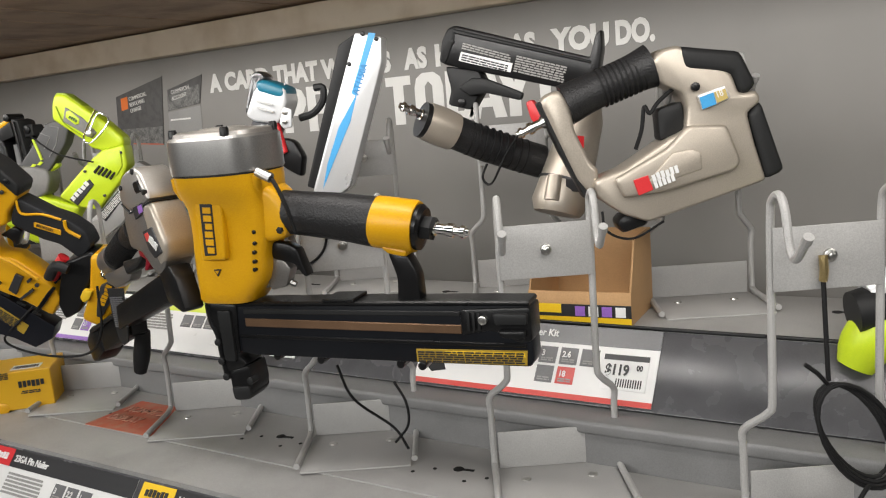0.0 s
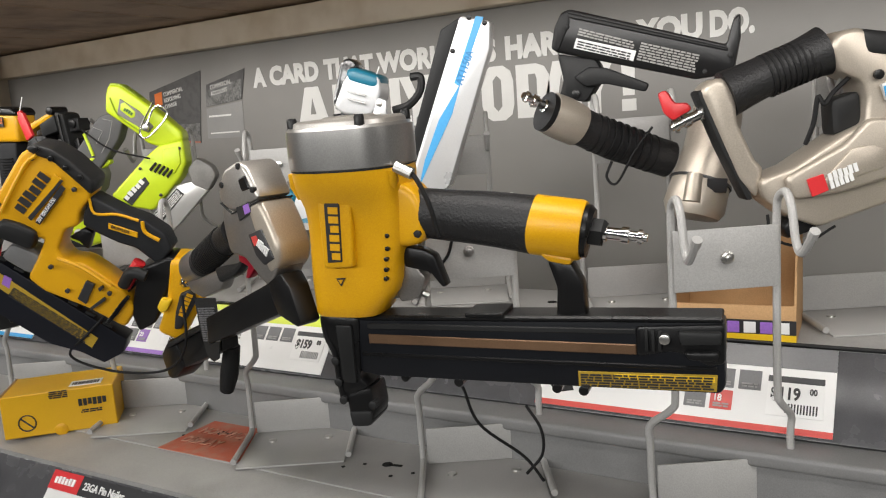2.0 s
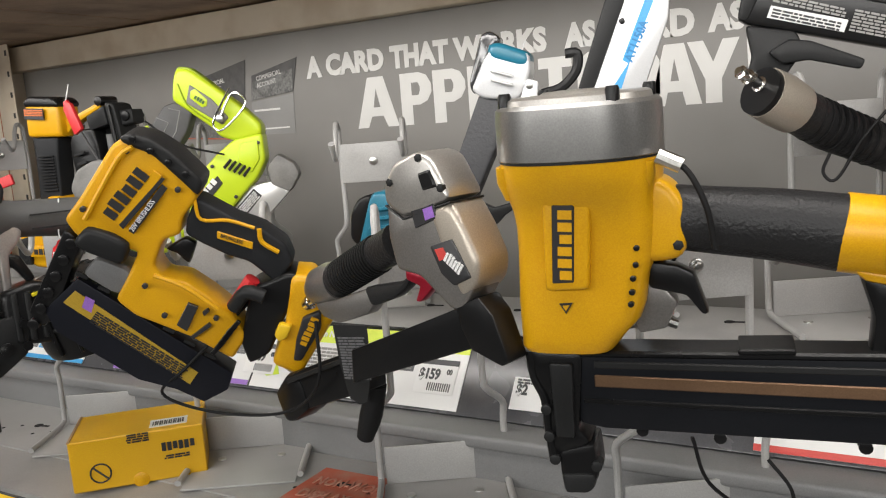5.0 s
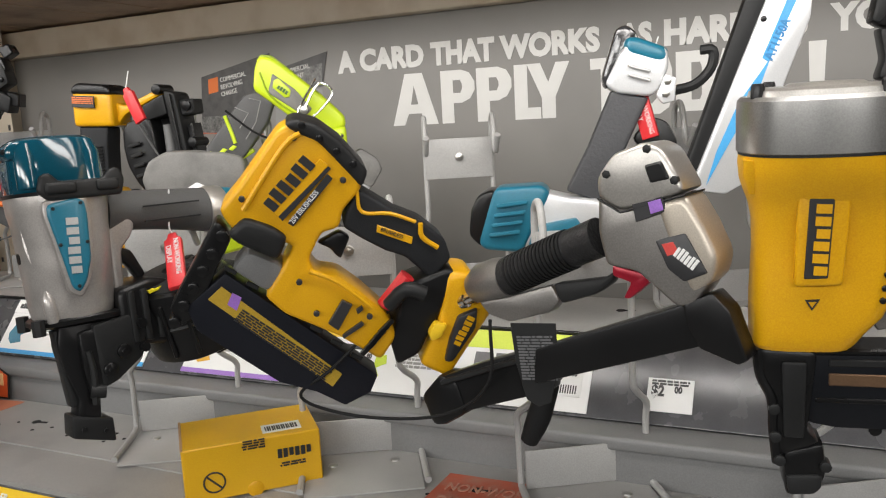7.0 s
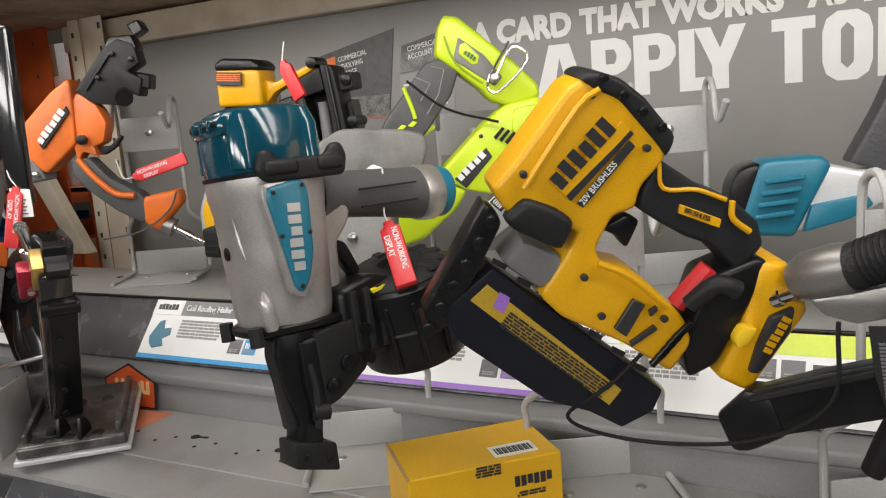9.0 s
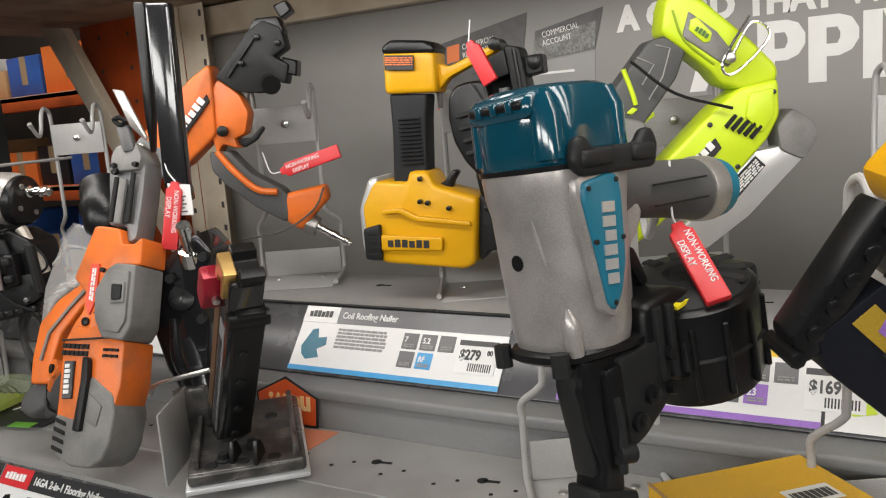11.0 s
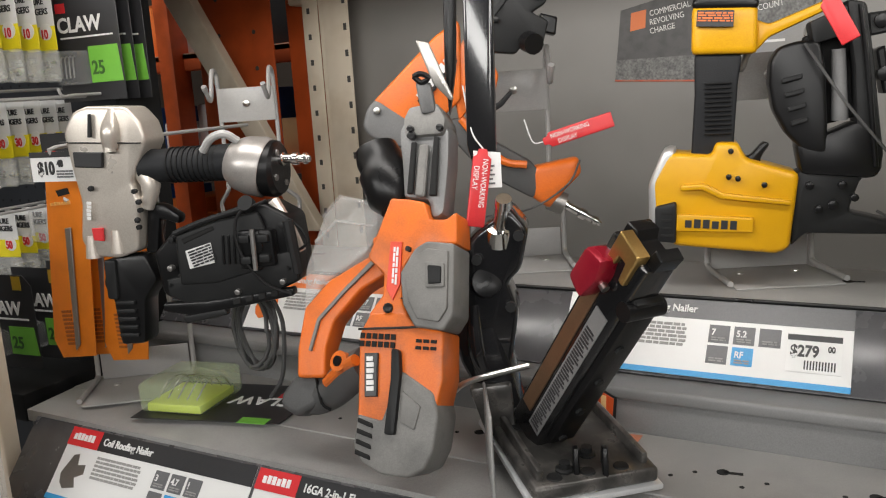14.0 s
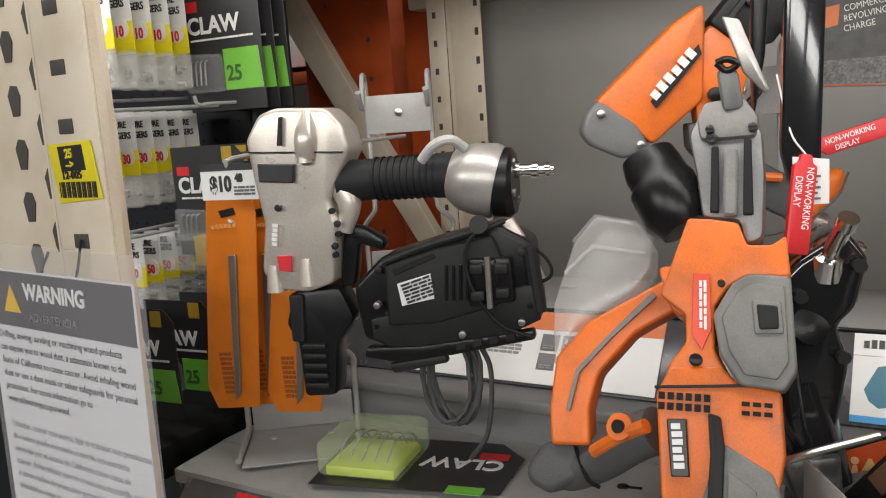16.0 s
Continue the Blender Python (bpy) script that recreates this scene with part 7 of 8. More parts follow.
# ---- price cards on the rails ----
def sign(x, title, price, stripe, chips, upper=True, width=0.283, head=M_SIGNGREY, logo=None, logo_mat=None, picture=None):
    """A printed sign card on a sloped rail: head band, logo block, spec chips, price label and stripe."""
    root = thing("sign_card", on_rail(x, upper), "printed white sign card with grey head band and price label", "sign", "sign cards on the rails")
    w = 1000 * width
    part("card", P([(0, -40), (w, -40), (w, 43), (0, 43)], -1.2, -0.2, 0.2, 1), M_CARDW, root)
    part("head_band", P([(0, 22), (w, 22), (w, 43), (0, 43)], -1.7, -1.1, 0, 1), head, root, "dark head band")
    part("logo_block", P([(0, 22), (52, 22), (52, 43), (0, 43)], -2.0, -1.4, 0, 1), logo_mat or M_CARDW, root, "plain logo block")
    brand_bars(root, (8, 29), (44, 29), -2.3, 8, logo or M_CARDBLK, 6)
    words(root, title, (58, 29), (90, 29), -2.1, 11.5, M_WHITE, 0.88, 0.0002, "title")
    if stripe:
        part("stripe", P([(0, -40), (w, -40), (w, -34), (0, -34)], -1.8, -1.2, 0, 1), stripe, root, "coloured foot stripe")
    print_lines(root, (58, 16), (130, 16), -1.5, 4.4, 6, M_GREYLT)
    for k, (word, mat) in enumerate(chips):
        u, v = 152 + 24 * (k % 3), (-2 if k < 3 else -24)
        part("spec_chip", P([(u, v), (u + 20, v), (u + 20, v + 19), (u, v + 19)], -1.8, -1.2, 0, 1), mat, root)
        if word:
            words(root, word, (u + 2.5, v + 8), (u + 10, v + 8), -2.1, 9.5, M_WHITE, 0.85, 0.0002, "chip_word")
        print_lines(root, (u + 3, v + 6), (u + 17, v + 6), -2.1, 2.4, 2, M_GREYLT)
    if picture:
        bm = P([(10, -10), (20, 12), (28, 14), (32, 2), (44, 4), (46, -6), (34, -12), (40, -22), (22, -26), (14, -20)], -1.8, -1.2, 0, 1)
        part("tool_picture", bm, picture, root, "small printed tool picture")
    if price:
        part("price_label", P([(226, -24), (274, -24), (274, 14), (226, 14)], -2.0, -1.4, 0, 1), M_WHITE, root, "white shelf price label")
        part("price_band", P([(226, 8), (274, 8), (274, 14), (226, 14)], -2.2, -1.6, 0, 1), M_CARDBLK, root)
        words(root, price[0], (229, -8), (240, -8), -2.4, 16, M_CARDBLK, 0.78, 0.0005, "price")
        words(root, price[1], (262, -2), (270, -2), -2.4, 8, M_CARDBLK, 0.8, 0.0003, "price")
        bm = bmesh.new()
        for k in range(11):
            box(0.242 + 0.0026 * k, 0.2434 + 0.0026 * k, -0.0022, -0.0016, -0.021, -0.012, bm=bm)
        tagged(part("barcode", bm, M_CARDBLK, root), kind="stuff")
    return root


G, B_ = M_CARDGREY, M_BLUE
sign(-0.584, "Narrow Crown Stapler Kit", ("$119", "00"), M_REDP, (("3", G), ("2.6", G), ("", G), ("", G), ("18", M_REDP)), logo_mat=M_RED, logo=M_WHITE, picture=M_DGREY)
sign(-1.155, "23ga Pin Nailer", ("$159", "00"), None, (("", G), ("", G), ("", G)), head=M_LIME_PRINT, picture=M_LIME)
sign(-1.398, "Pin Nailer", ("$169", "00"), M_PURPLE, (("", G), ("", G), ("", G), ("", G), ("23", M_PURPLE)), width=0.240, logo_mat=M_YEL_PRINT, picture=M_YELLOW, head=M_YEL_PRINT)
sign(-1.746, "Coil Roofing Nailer", ("$279", "00"), B_, (("7", G), ("5.2", G), ("", G), ("", G), ("RF", B_)), picture=M_TEALP)
sign(-2.20, "Framing Nailer", None, None, (("", G), ("4.7", G), ("", G), ("", G), ("RF", G)), logo_mat=M_ORPRINT, logo=M_WHITE, picture=M_ORANGE, head=M_ORPRINT)
sign(-1.088, "23GA Pin Nailer", None, M_PURPLE, (("3", G), ("2.2", G), ("!", G), ("", G), ("", G)), False, logo_mat=M_RED, logo=M_WHITE, picture=M_ALUD, head=M_CARDBLK)
sign(-0.795, "16GA Wide Crown Stapler", ("$129", "00"), M_REDP, (("7", G), ("", G), ("!", G)), False, logo_mat=M_YEL_PRINT, picture=M_YELLOW, head=M_CARDBLK)
sign(-2.266, "Coil Roofing Nailer", None, B_, (("3", G), ("4.7", G), ("!", G), ("", G), ("RF", B_)), False, logo_mat=M_RED, logo=M_WHITE, picture=M_ALUD, head=M_CARDBLK)
sign(-1.979, "16GA 2-in-1 Flooring Nailer", None, M_REDP, (("", G), ("", G), ("", G)), False, logo_mat=M_RED, logo=M_WHITE, picture=M_BLACK, head=M_CARDBLK)
sign(-1.545, "PIN NAILER", None, None, (("", G), ("", G), ("", G)), False, logo_mat=M_YEL_PRINT, logo=M_CARDBLK, picture=M_YELLOW, head=M_YEL_PRINT)

# loose price label stuck on the bare rail
root = thing("price_tag", on_rail(-0.815), "small white price label stuck on the dark rail", "label")
part("label", P([(0, -30), (44, -30), (44, 4), (0, 4)], -1.4, -0.2, 0.2, 1), M_WHITE, root)
words(root, "$2", (4, -14), (10, -14), -1.8, 15, M_CARDBLK, 0.8, 0.0005, "price")
words(root, "00", (26, -10), (30, -10), -1.8, 9, M_CARDBLK, 0.8, 0.0004, "price")
print_lines(root, (4, 2), (40, 2), -1.7, 3, 2, M_CARDBLK)

# stickers on the shelf
root = thing("shelf_sticker", pose(-0.935, 0.625, SHELF_Z + 0.0005, 0, 0, 2), "worn faded red non-working display sticker on the shelf", "sticker")
part("sticker", prism([(-0.062, -0.044), (0.060, -0.046), (0.066, 0.040), (-0.058, 0.044)], 0.0006, 0, m=Matrix.Rotation(radians(-90), 4, "X")), M_REDW, root)
for k, word in enumerate(("NON-WORKING", "DISPLAY")):
    lettering("word", word, 0.021, pose(-0.05, 0.008 - 0.028 * k, 0.0008, -90, 0, 0), M_WORNW, root, squeeze=0.72, bold=0.0004)

root = thing("new_sign", pose(-1.715, 0.690, SHELF_Z + 0.002, -4, 0, 0), "orange and black hexagonal sign printed new, upside down", "sign")
part("sign_face", P([(-44, 0), (44, 0), (46, 34), (0, 56), (-46, 34)], -1.5, 0, 0.4, 1), M_DGREY, root)
part("sign_inner", P([(-41, 2), (41, 2), (43, 33), (0, 53), (-43, 33)], -2.0, -1.2, 0.3, 1), M_NEWRED, root)
ob = lettering("word", "new!", 0.032, pose(0, 0, 0), M_YELW, root, squeeze=1.0, bold=0.0012)
ob.matrix_basis = pose(0.036, -0.0024, 0.034, 0, 180, 0)
root2 = thing("shelf_leaflet", pose(-1.70, 0.655, SHELF_Z + 0.0004, 0, 0, 6), "pale red leaflet lying on the shelf", "leaflet")
part("leaflet", prism([(-0.05, -0.05), (0.05, -0.05), (0.06, 0.03), (-0.045, 0.03)], 0.0006, 0, m=Matrix.Rotation(radians(-90), 4, "X")), M_PALERED, root2)

# open kraft carton on the upper shelf
root = thing("open_carton", pose(-0.40, 0.845, UP_Z, 0, 0, 4), "open kraft cardboard tray with a printed yellow front edge", "box")
part("carton_front", box(-0.058, 0.058, -0.055, -0.053, 0.0, 0.036, 0.0004), M_KRAFT, root)
part("carton_back", box(-0.058, 0.058, 0.038, 0.040, 0.0, 0.092, 0.0004), M_KRAFT, root)
part("carton_floor", box(-0.058, 0.058, -0.053, 0.038, 0.0, 0.002), M_KRAFT, root)
for s in (-1, 1):
    part("carton_side", prism([(-0.053, 0.002), (0.038, 0.002), (0.038, 0.092), (-0.030, 0.090), (-0.053, 0.036)], 0.002, 0, m=Matrix.Translation((s * 0.057 - 0.001, 0, 0)) @ Matrix.Rotation(radians(90), 4, "Z") @ Matrix.Diagonal((1, -1, 1, 1))), M_KRAFT, root)
part("print_band", box(-0.058, 0.058, -0.0556, -0.0551, 0.0, 0.022), M_CARDBLK, root, "black and yellow print band")
part("print_yellow", box(-0.058, -0.02, -0.0560, -0.0555, 0.012, 0.022), M_YEL_PRINT, root)
part("print_yellow", box(-0.058, 0.058, -0.0560, -0.0555, 0.0, 0.008), M_YEL_PRINT, root)
for k in range(4):
    part("print_chip", box(-0.004 + 0.015 * k, 0.007 + 0.015 * k, -0.0560, -0.0555, 0.009, 0.020), M_WHITE if k % 2 else M_PURPLE, root)

# coil of black security cable on the empty bracket
root = thing("security_cable", pose(-0.139, 0.660, 1.366, 0, 0, 31), "coil of thin black security cable hanging from a bolt", "cable")
part("cable_end", R([(0, -6, 0), (0, -8, -12), (0, -6, -20)], 3.4, 10), M_BRASS, root, "brass crimp")
part("cable_drop", R([(0, -6, -18), (1, -8, -60), (2, -10, -100)], 2.0, 8, soft=5), M_RUBBER, root)
for k in range(4):
    pts = []
    for a in range(25):
        c, e = (44 + 1.6 * k) * math.cos(a * math.pi / 12), (21 + 2.2 * k) * math.sin(a * math.pi / 12)
        pts.append((20 + 1.5 * k + 0.5 * c + 0.87 * e, -12 - 1.2 * k - 2 * math.sin(a * 0.3 + k), -142 - 1.5 * k - 0.87 * c + 0.5 * e))
    part("cable_loop", R(pts, 1.7, 8), M_RUBBER, root)
part("cable_stub", R([(2, -12, -104), (-8, -14, -92), (-18, -14, -84)], 1.8, 8), M_RUBBER, root)
part("cable_tail", R([(30, -18, -186), (0, -40, -200), (-60, -70, -215), (-110, -80, -222)], 1.8, 8, soft=6), M_RUBBER, root)

# lime tool whose nose shows beside the empty bracket
root, add = tool("lime_tool", pose(-0.075, 0.79, 1.285, 0, 0, 20), "lime green and grey power tool at the row's end")
add("body", R([(-52, 0, -44), (-40, 0, -20), (-10, 0, 4), (40, 0, 30), (90, 0, 50)], 27, 20, [0.6, 0.9, 1.05, 1.1, 1.0], soft=4), M_LIME)
add("collar", R([(-56, -6, 8), (-42, -4, 10), (-20, 0, 14)], 20, 18, [0.95, 1.05, 1.0]), M_DGREY, "dark grey collar")
add("white_cap", R([(-44, -4, 24), (-30, 0, 30), (0, 0, 36)], 16, 16, [0.7, 1, 1]), M_WHITEALU, "white end cap")


# security cords between tools and brackets
def cord(name, pts, r=0.0015, mat=M_RUBBER):
    t = thing(name, Matrix.Translation(pts[0]), "thin black security cord hanging between tool and bracket", "cord", "security cords")
    part("cord_run", tube(smooth_path([Vector(p) - Vector(pts[0]) for p in pts], 8), r, 8), mat, t)


cord("security_cable", ((-0.61, 0.63, 1.24), (-0.60, 0.64, 1.20), (-0.565, 0.66, 1.165), (-0.54, 0.65, 1.148)))
cord("security_cable", ((-0.562, 0.665, 1.215), (-0.545, 0.66, 1.195), (-0.545, 0.66, 1.17), (-0.560, 0.655, 1.150)))
cord("security_cable", ((-0.985, 0.585, 1.345), (-1.04, 0.545, 1.285), (-1.075, 0.54, 1.255), (-1.03, 0.56, 1.235), (-0.955, 0.57, 1.24), (-0.905, 0.56, 1.275), (-0.90, 0.56, 1.33)))
cord("security_cable", ((-0.62, 0.65, 1.385), (-0.63, 0.65, 1.36), (-0.65, 0.64, 1.345), (-0.70, 0.63, 1.335)))


# ---- rack end, pegboard and aisle beyond ----
# near perforated rack post
post = structure(new("rack_post"), "cream perforated steel rack post at the end of the stand", "post")
post.matrix_world = pose(-2.277, 0.425, 0, 0, 0, 0)
part("post_front", box(-0.088, -0.014, 0.0, 0.003, 0.0, 2.6, 0.001), M_CREAM, post)
part("post_side", box(-0.091, -0.088, 0.0, 0.075, 0.0, 2.6), M_CREAM, post)
part("post_lip", box(-0.017, -0.014, 0.003, 0.012, 0.0, 2.6), M_CREAM, post)
part("post_flange", box(-0.24, -0.091, 0.020, 0.023, 0.0, 2.6), M_CREAM, post)
for k in range(16):
    z = 1.03 + 0.0505 * k
    part("square_slot", box(-0.066, -0.046, -0.0012, 0.0005, z, z + 0.013, 0.001), M_SLOT, post)
    if k > 5:
        bm = prism([(-0.123, z - 0.008), (-0.113, z - 0.008), (-0.108, z + 0.010), (-0.112, z + 0.020), (-0.121, z + 0.021), (-0.127, z + 0.012)], 0.0018, 0, 1, 0.0188)
        part("keyhole_slot", bm, M_SLOT, post)
        bm = prism([(-0.163, z - 0.03), (-0.153, z - 0.03), (-0.148, z - 0.012), (-0.152, z - 0.002), (-0.161, z - 0.001), (-0.167, z - 0.010)], 0.0018, 0, 1, 0.0188)
        part("keyhole_slot", bm, M_SLOT, post)
root = thing("bin_label", pose(-2.277, 0.4235, 1.4, 0, 0, 0), "yellow bin location label with black print on the post", "label")
part("label", P([(-84, 76), (-24, 78), (-17, 28), (-76, 24)], -0.6, 0.2, 0, 1), M_YELBRIGHT, root)
part("dept_block", P([(-70, 74), (-36, 75), (-34, 53), (-68, 52)], -0.9, -0.3, 0, 1), M_CARDBLK, root)
words(root, "25", (-60, 64), (-40, 64.5), -1.2, 11, M_YELBRIGHT, 0.95, 0.0004)
words(root, "-->", (-60, 55), (-40, 55.5), -1.2, 9, M_YELBRIGHT, 0.95, 0.0004)
words(root, "12-005", (-68, 45.5), (-40, 46), -1.2, 9.5, M_CARDBLK, 1.05, 0.0003)
bm = bmesh.new()
for k in range(22):
    box(-0.074 + 0.0024 * k, -0.0728 + 0.0024 * k + 0.0006 * (k % 3), -0.0009, -0.0003, 0.029, 0.043, bm=bm)
tagged(part("barcode", bm, M_CARDBLK, root), kind="stuff")
part("post_ring", R([(-100, -4, -20), (-104, -14, -45), (-80, -18, -62), (-56, -12, -45), (-52, -2, -8)], 1.3, 8, soft=6), M_RUBBER, root, "black wire ring")

# warning notice in a clear sleeve
root = thing("warning_notice", pose(-2.224, 0.398, 1.372, 0, 2, 0), "printed warning notice in a clear plastic sleeve", "notice")
part("sleeve", P([(-232, -330), (0, -330), (0, 6), (-6, 12), (-232, 12)], 0.6, 1.4, 0.2, 1), M_CLEARS, root, "clear plastic sleeve")
part("paper", P([(-226, -330), (-13, -330), (-13, -12), (-226, -12)], 1.6, 2.0, 0, 1), M_PAPER, root)
part("head_band", P([(-226, -66), (-16, -66), (-16, -14), (-226, -14)], 1.2, 1.6, 0, 1), M_BANDGREY, root, "dark grey head band")
part("warning_triangle", P([(-200, -52), (-174, -52), (-187, -26)], 0.9, 1.3, 0, 1), M_YEL_PRINT, root)
words(root, "WARNING", (-166, -38), (-140, -38), 0.8, 21, M_WHITE, 0.86, 0.0006)
words(root, "ADVERTENCIA", (-162, -58), (-140, -58), 0.8, 11, M_CARDGREY2, 0.95)
TEXT = ("Drilling, sawing, sanding or machining wood products", "can expose you to wood dust, a substance known to the", "State of California to cause cancer. Avoid inhaling wood", "dust or use a dust mask or other safeguards for personal", "protection. For more information go to", "www.p65warnings.ca.gov/wood.", "", "Taladrar, cortar con sierra, lijar o trabajar con productos", "de madera puede exponerlo a aserrin, una sustancia", "conocida por el estado de California como causa de", "cancer. Evite inhalar aserrin o use una mascarilla antipolvo", "u otros medios de proteccion personal. Para obtener mas", "informacion visite www.p65warnings.ca.gov/wood.", "", "This product can expose you to chemicals, including", "formaldehyde, which is known to the State of California", "to cause cancer, and methanol, which is known to", "the State of California to cause birth defects or other")
for k, line in enumerate(TEXT):
    if line:
        lettering("notice_line", line, 0.0085, pose(-0.214, 0.0012, -0.080 - 0.0128 * k), M_INK if k < 6 or k > 13 else M_CARDGREY2, root, extrude=0.0001, width=0.0034 * len(line), height=0.0088)

# pegboard bay with hanging packs
structure(part("pegboard", box(-3.6, -2.475, 0.86, 0.875, 0.2, 2.4), M_PEG), "black pegboard panel with hooks", "pegboard")
structure(part("pegboard_edge", box(-2.475, -2.468, 0.80, 0.88, 0.2, 2.4), M_DGREY), "dark steel edge of the pegboard bay", "trim")
structure(part("bay_shelf", box(-3.6, -2.44, 0.56, 0.86, 1.085, 1.125, 0.004), M_DGREY), "dark grey shelf below the pegboard", "shelf")
dots = bmesh.new()
for i in range(32):
    for j in range(26):
        box(-3.3 + 0.0254 * i, -3.296 + 0.0254 * i, 0.8592, 0.8598, 1.16 + 0.0254 * j, 1.164 + 0.0254 * j, bm=dots)
tagged(part("peg_holes", dots, M_HOLE), "small dark holes of the pegboard", "holes", kind="stuff")


def peg(x, z, y=0.60):
    t = thing("peg_hook", Matrix.Translation((x, 0.86, z)), "long grey wire peg hook on the pegboard", "hook", "peg hooks")
    part("hook_wire", R([(0, 0, 0), (0, -120, -2), (0, 1000 * (y - 0.86) + 14, -4), (0, 1000 * (y - 0.86), -2), (0, 1000 * (y - 0.86) - 4, 8)], 2.4, 8, soft=3), M_WIRE, t)


def pack(x, y, z, w, h, kind, number=""):
    """A hanging pack of picture hangers, its top middle at the place."""
    if kind == "claw":
        t = thing("hanger_pack", pose(x, y, z, 0, 0, 6), "black and green blister pack of picture hangers on a hook", "blister pack", "hanging packs")
        k = w / 2
        part("pack_card", P([(-k, -h), (k, -h), (k, -14), (k - 14, 0), (-k, 0)], 0, 1, 0.4, 1), M_CARDBLK, t)
        words(t, "CLAW", (-k + 8, -0.42 * h), (0, -0.42 * h), -0.5, 0.24 * w, M_WHITE, 0.98, 0.0008)
        part("red_chip", P([(-k + 8, -0.26 * h), (-k + 28, -0.26 * h), (-k + 28, -0.18 * h), (-k + 8, -0.18 * h)], -0.6, 0, 0, 1), M_RED, t)
        print_lines(t, (-k + 12, -0.46 * h), (k - 12, -0.46 * h), -0.6, 4, 1, M_WHITE)
        part("green_panel", P([(0, -0.85 * h), (k - 2, -0.85 * h), (k - 6, -0.55 * h), (0, -0.55 * h)], -0.8, 0, 0.2, 1), M_GREEN, t)
        words(t, "25", (4, -0.78 * h), (14, -0.78 * h), -1.2, 0.22 * w, M_CARDGREEN, 0.9, 0.0006)
        part("blister", P([(-k + 4, -0.86 * h), (2, -0.86 * h), (0, -0.58 * h), (-k + 4, -0.56 * h)], -11, 0, 4, 2), M_CLEAR, t)
        for q in range(4):
            part("wire_hanger", R([(-k + 10 + 8 * q, -5, -0.8 * h), (-k + 13 + 8 * q, -6, -0.64 * h), (-k + 17 + 8 * q, -5, -0.62 * h)], 1.2, 6, soft=3), M_STEEL, t)
        part("gold_chip", P([(k - 34, -2), (k - 18, -2), (k - 18, -0.16 * h), (k - 34, -0.16 * h)], -0.7, 0, 0.2, 1), M_GREEN if number == "g" else M_YELBRN, t)
        return t
    t = thing("hanger_pack", pose(x, y, z, 0, 0, 8), "white and yellow bag of picture hangers on a hook", "bag", "hanging packs")
    k = w / 2
    part("pack_card", P([(-k, -0.40 * h), (k, -0.40 * h), (k, 0), (-k, 0)], 0, 0.8, 0.2, 1), M_CARDW, t)
    part("pack_band", P([(-k, -0.66 * h), (k, -0.66 * h), (k, -0.40 * h), (-k, -0.40 * h)], 0, 0.8, 0.2, 1), M_YELBRIGHT, t)
    part("pack_bag", P([(-k, -h), (k, -h), (k + 1, -0.66 * h), (-k - 1, -0.66 * h)], -6, 3, 3, 2), M_CLEARY, t, "clear bag of steel hangers")
    words(t, "PICTURE", (-k + 3, -0.16 * h), (0, -0.16 * h), -0.5, 0.21 * w, M_CARDBLK, 0.85, 0.0003)
    words(t, "HANGERS", (-k + 3, -0.27 * h), (0, -0.27 * h), -0.5, 0.21 * w, M_CARDBLK, 0.85, 0.0003)
    part("number_disc", D(k - 0.30 * w, -0.46 * h, 0.20 * w, -0.6, 0.2, 16), M_WHITE, t)
    words(t, number, (k - 0.47 * w, -0.53 * h), (k, -0.53 * h), -1.0, 0.30 * w, M_RED, 0.8, 0.0006)
    rnd = random.Random(int(1000 * abs(x) + 100 * z))
    for q in range(6):
        u, v = rnd.uniform(-k + 4, k - 4), rnd.uniform(-0.95, -0.75) * h
        part("steel_hanger", box(0.001 * u - 0.004, 0.001 * u + 0.004, -0.003, 0.001, 0.001 * v - 0.002, 0.001 * v + 0.002, 0.0006), M_STEEL, t)
    return t


for k in range(6):
    pack(-2.548 - 0.004 * k, 0.625 + 0.032 * k, 1.672, 60, 134, "bag", "10")
    pack(-2.600 - 0.004 * k, 0.655 + 0.030 * k, 1.512, 56, 125, "bag", "30")
    pack(-2.585 - 0.004 * k, 0.660 + 0.030 * k, 1.352, 54, 100, "bag", "50")
for k in range(3):
    pack(-2.502 + 0.004 * k, 0.785 + 0.02 * k, 1.684, 128, 178, "claw", "g")
    pack(-2.480 + 0.006 * k, 0.715 + 0.02 * k, 1.462, 118, 140, "claw", "y")
for k in range(3):
    pack(-2.462 + 0.012 * k, 0.570 + 0.045 * k, 1.286, 104, 128, "claw", "y")
for x in (-2.56, -2.61, -2.49):
    for z in (1.677, 1.517, 1.357):
        peg(x, z, 0.60 if x < -2.5 else 0.72)

peg(-2.52, 1.515, 0.52)
peg(-2.60, 1.53, 0.60)
root = thing("price_flag", pose(-2.252, 0.496, 1.4490, 0, 0, 8), "white shelf price flag hanging on a hook", "label")
part("flag", P([(0, -32), (62, -32), (62, 0), (0, 0)], -0.6, 0.4, 0.2, 1), M_WHITE, root)
part("flag_band", P([(0, -6), (62, -6), (62, 0), (0, 0)], -1.0, -0.4, 0, 1), M_CARDBLK, root)
words(root, "$10", (10, -24), (20, -24), -1.2, 19, M_CARDBLK, 0.8, 0.0007, "price")
words(root, "48", (38, -16), (50, -16), -1.2, 10, M_CARDBLK, 0.8, 0.0005, "price")
print_lines(root, (36, -20), (58, -20), -1.1, 3, 3, M_CARDGREY)
part("flag_hook", R([(30, 364, 8), (30, 120, 6), (30, 8, 4), (30, 2, -4)], 2.4, 8, soft=3), M_WIRE, root, "long grey wire hook")

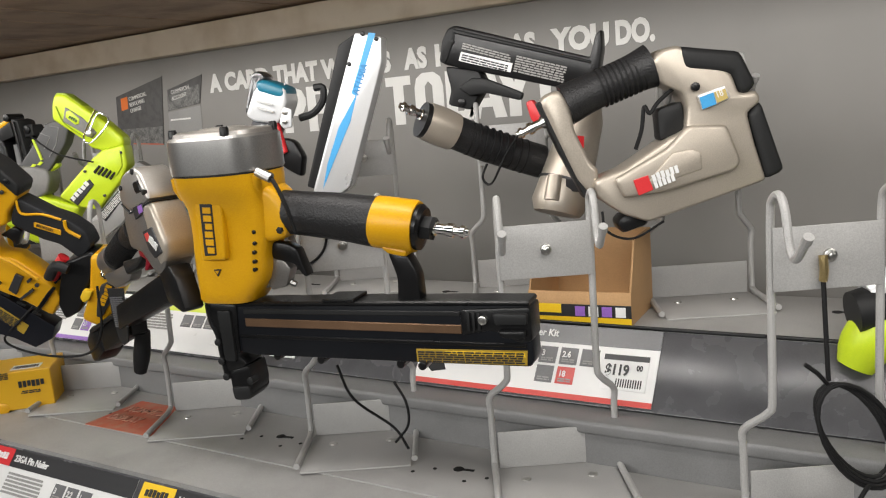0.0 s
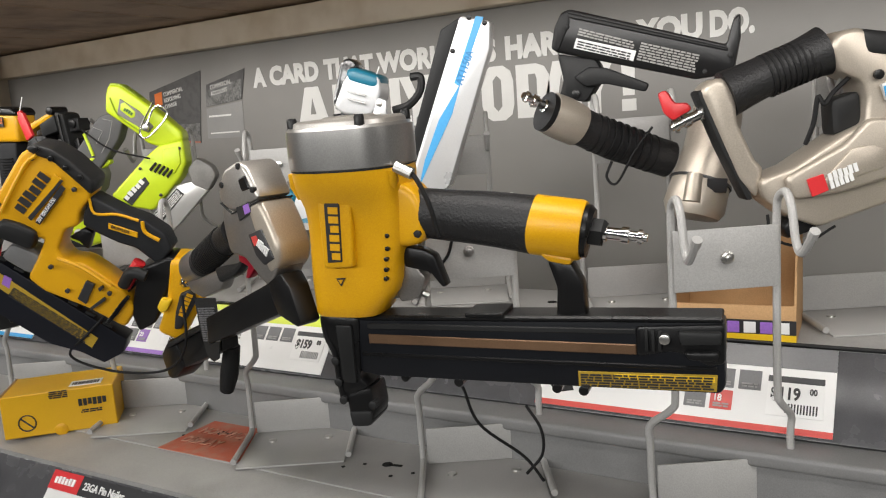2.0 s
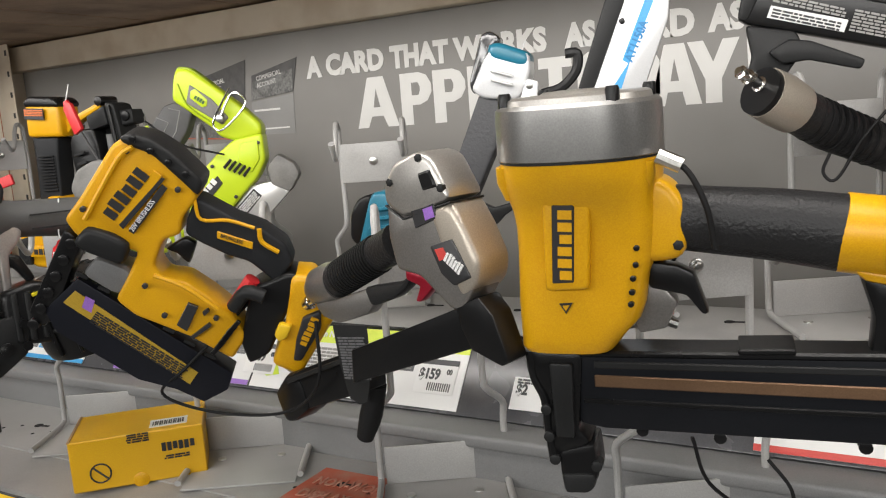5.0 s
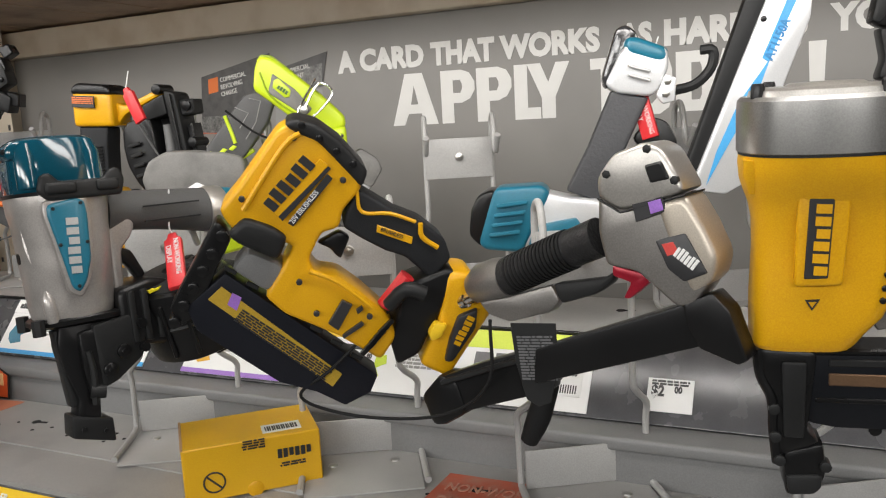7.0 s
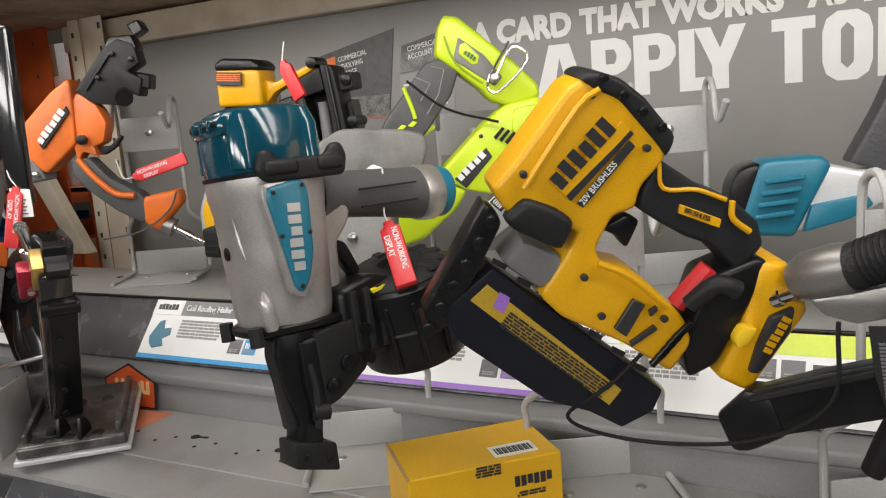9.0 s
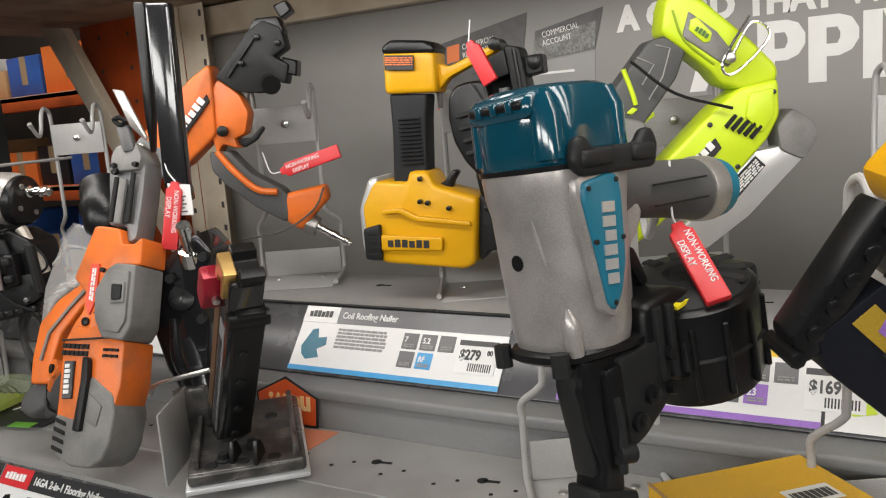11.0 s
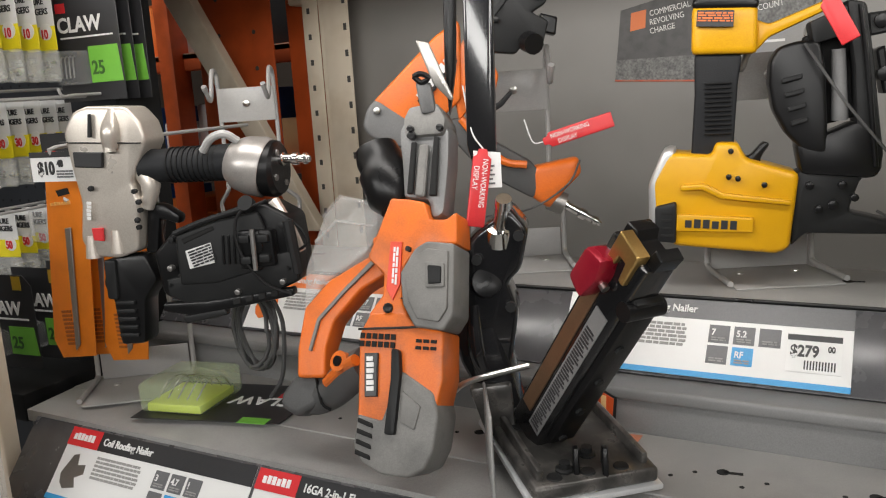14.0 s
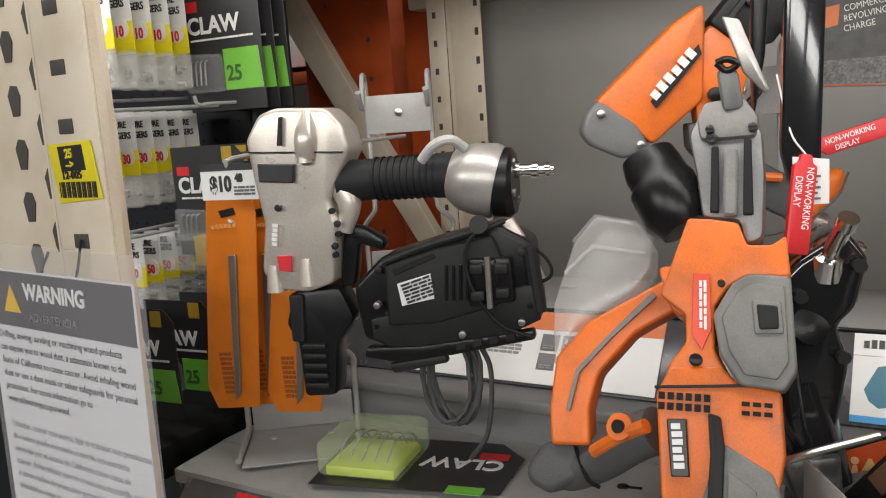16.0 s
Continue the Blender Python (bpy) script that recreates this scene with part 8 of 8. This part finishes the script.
root = thing("clip_box", pose(-2.505, 0.70, 1.355, 0, 0, 6), "clear box with an amber insert on a hook", "pack")
part("clear_box", box(-0.045, 0.055, -0.02, 0.02, -0.05, 0.0, 0.006), M_CLEAR, root)
part("amber_insert", box(0.0, 0.05, 0.0, 0.015, -0.046, -0.006, 0.003), M_YELBRN, root)

# far rack upright, brace and the aisle behind
up2 = structure(new("rack_post_far"), "cream perforated steel upright behind the display", "post")
up2.matrix_world = pose(-2.6, 1.30, 0, 0, 0, 0)
part("post_left", box(0.100, 0.138, 0.0, 0.003, 0.0, 2.6, 0.001), M_CREAM, up2)
part("post_web", box(0.138, 0.150, 0.004, 0.10, 0.0, 2.6, 0.001), M_CREAM, up2)
part("post_right", box(0.150, 0.212, 0.0, 0.003, 0.0, 2.6, 0.001), M_CREAM, up2)
for k in range(26):
    z = 0.95 + 0.0505 * k
    part("square_slot", box(0.112, 0.119, -0.001, 0.0005, z, z + 0.011), M_SLOT, up2)
    part("square_slot", box(0.199, 0.206, -0.001, 0.0005, z + 0.012, z + 0.025), M_SLOT, up2)
bm = P([(-321, 242), (-242, 232), (62, -270), (14, -271)], 0, 26, 1.5, 1)
structure(part("rack_brace", bm, M_CREAM), "cream diagonal steel brace of the rack upright", "brace").matrix_world = pose(-2.5, 1.22, 1.5, 0, 0, 0)
col = structure(new("orange_upright"), "orange perforated steel rack upright in the next bay", "post")
col.matrix_world = pose(-2.6, 1.32, 0, 0, 0, 0)
part("column_face", box(-0.215, 0.0, 0.0, 0.004, 0.0, 3.0, 0.001), M_ORANGE_RACK, col)
part("column_web", box(0.002, 0.085, 0.05, 0.054, 0.0, 3.0, 0.001), M_ORANGE_RACK, col)
for k in range(20):
    part("column_hole", D(-50, 1030 + 76 * k, 5, -0.6, 0.4, 12), M_SLOT, col)
    part("column_hole", D(-150, 1030 + 76 * k, 5, -0.6, 0.4, 12), M_SLOT, col)
# added backdrop walls; the dimness beyond is put into their dark colour
structure(part("aisle_back", box(-7, 3.5, 3.4, 3.45, 0.0, 3.2), M_DARKAISLE), "dark backdrop at the far side of the next aisle", "wall")
structure(part("aisle_left", box(-6.9, -6.85, -3, 3.4, 0.0, 3.2), M_DARKAISLE), "dark backdrop at the end of the aisle", "wall")
for z in (0.9, 1.25, 1.62, 2.0):
    structure(part("far_rack_beam", box(-6.5, -2.7, 2.10, 2.16, z, z + 0.06, 0.004), M_ORANGE_RACK), "orange rack beam across the next aisle", "beam")
for x in (-5.6, -4.6, -3.75, -3.1):
    structure(part("far_rack_leg", box(x, x + 0.07, 2.05, 2.13, 0, 2.8, 0.003), M_ORANGE_RACK), "orange rack leg across the next aisle", "post")
rnd = random.Random(4)
for z in (0.96, 1.31, 1.68):
    x = -5.8
    while x < -2.8:
        w = rnd.uniform(0.16, 0.34)
        h = rnd.uniform(0.12, 0.24)
        t = thing("stock_box", pose(x + w / 2, 2.28, z), "stacked stock carton on a far rack shelf", "box", "stock cartons")
        part("carton", box(-w / 2 + 0.01, w / 2 - 0.01, -0.12, 0.12, 0.0, h, 0.004), rnd.choice((M_KRAFT, M_CARDW, M_BLUEBOX, M_ORPRINT, M_DGREY)), t)
        part("tape", box(-0.02, 0.02, -0.1212, -0.1202, h * 0.3, h, 0.0), M_TAPE, t)
        x += w
    structure(part("far_shelf", box(-6.4, -2.75, 2.10, 2.75, z - 0.02, z - 0.001), M_WOOD), "brown wooden shelf deck in the next aisle", "shelf")
lamp("next_aisle_light", (-4.2, 1.7, 3.0), (-4.2, 2.2, 1.0), 1.6, 0.3, 30)
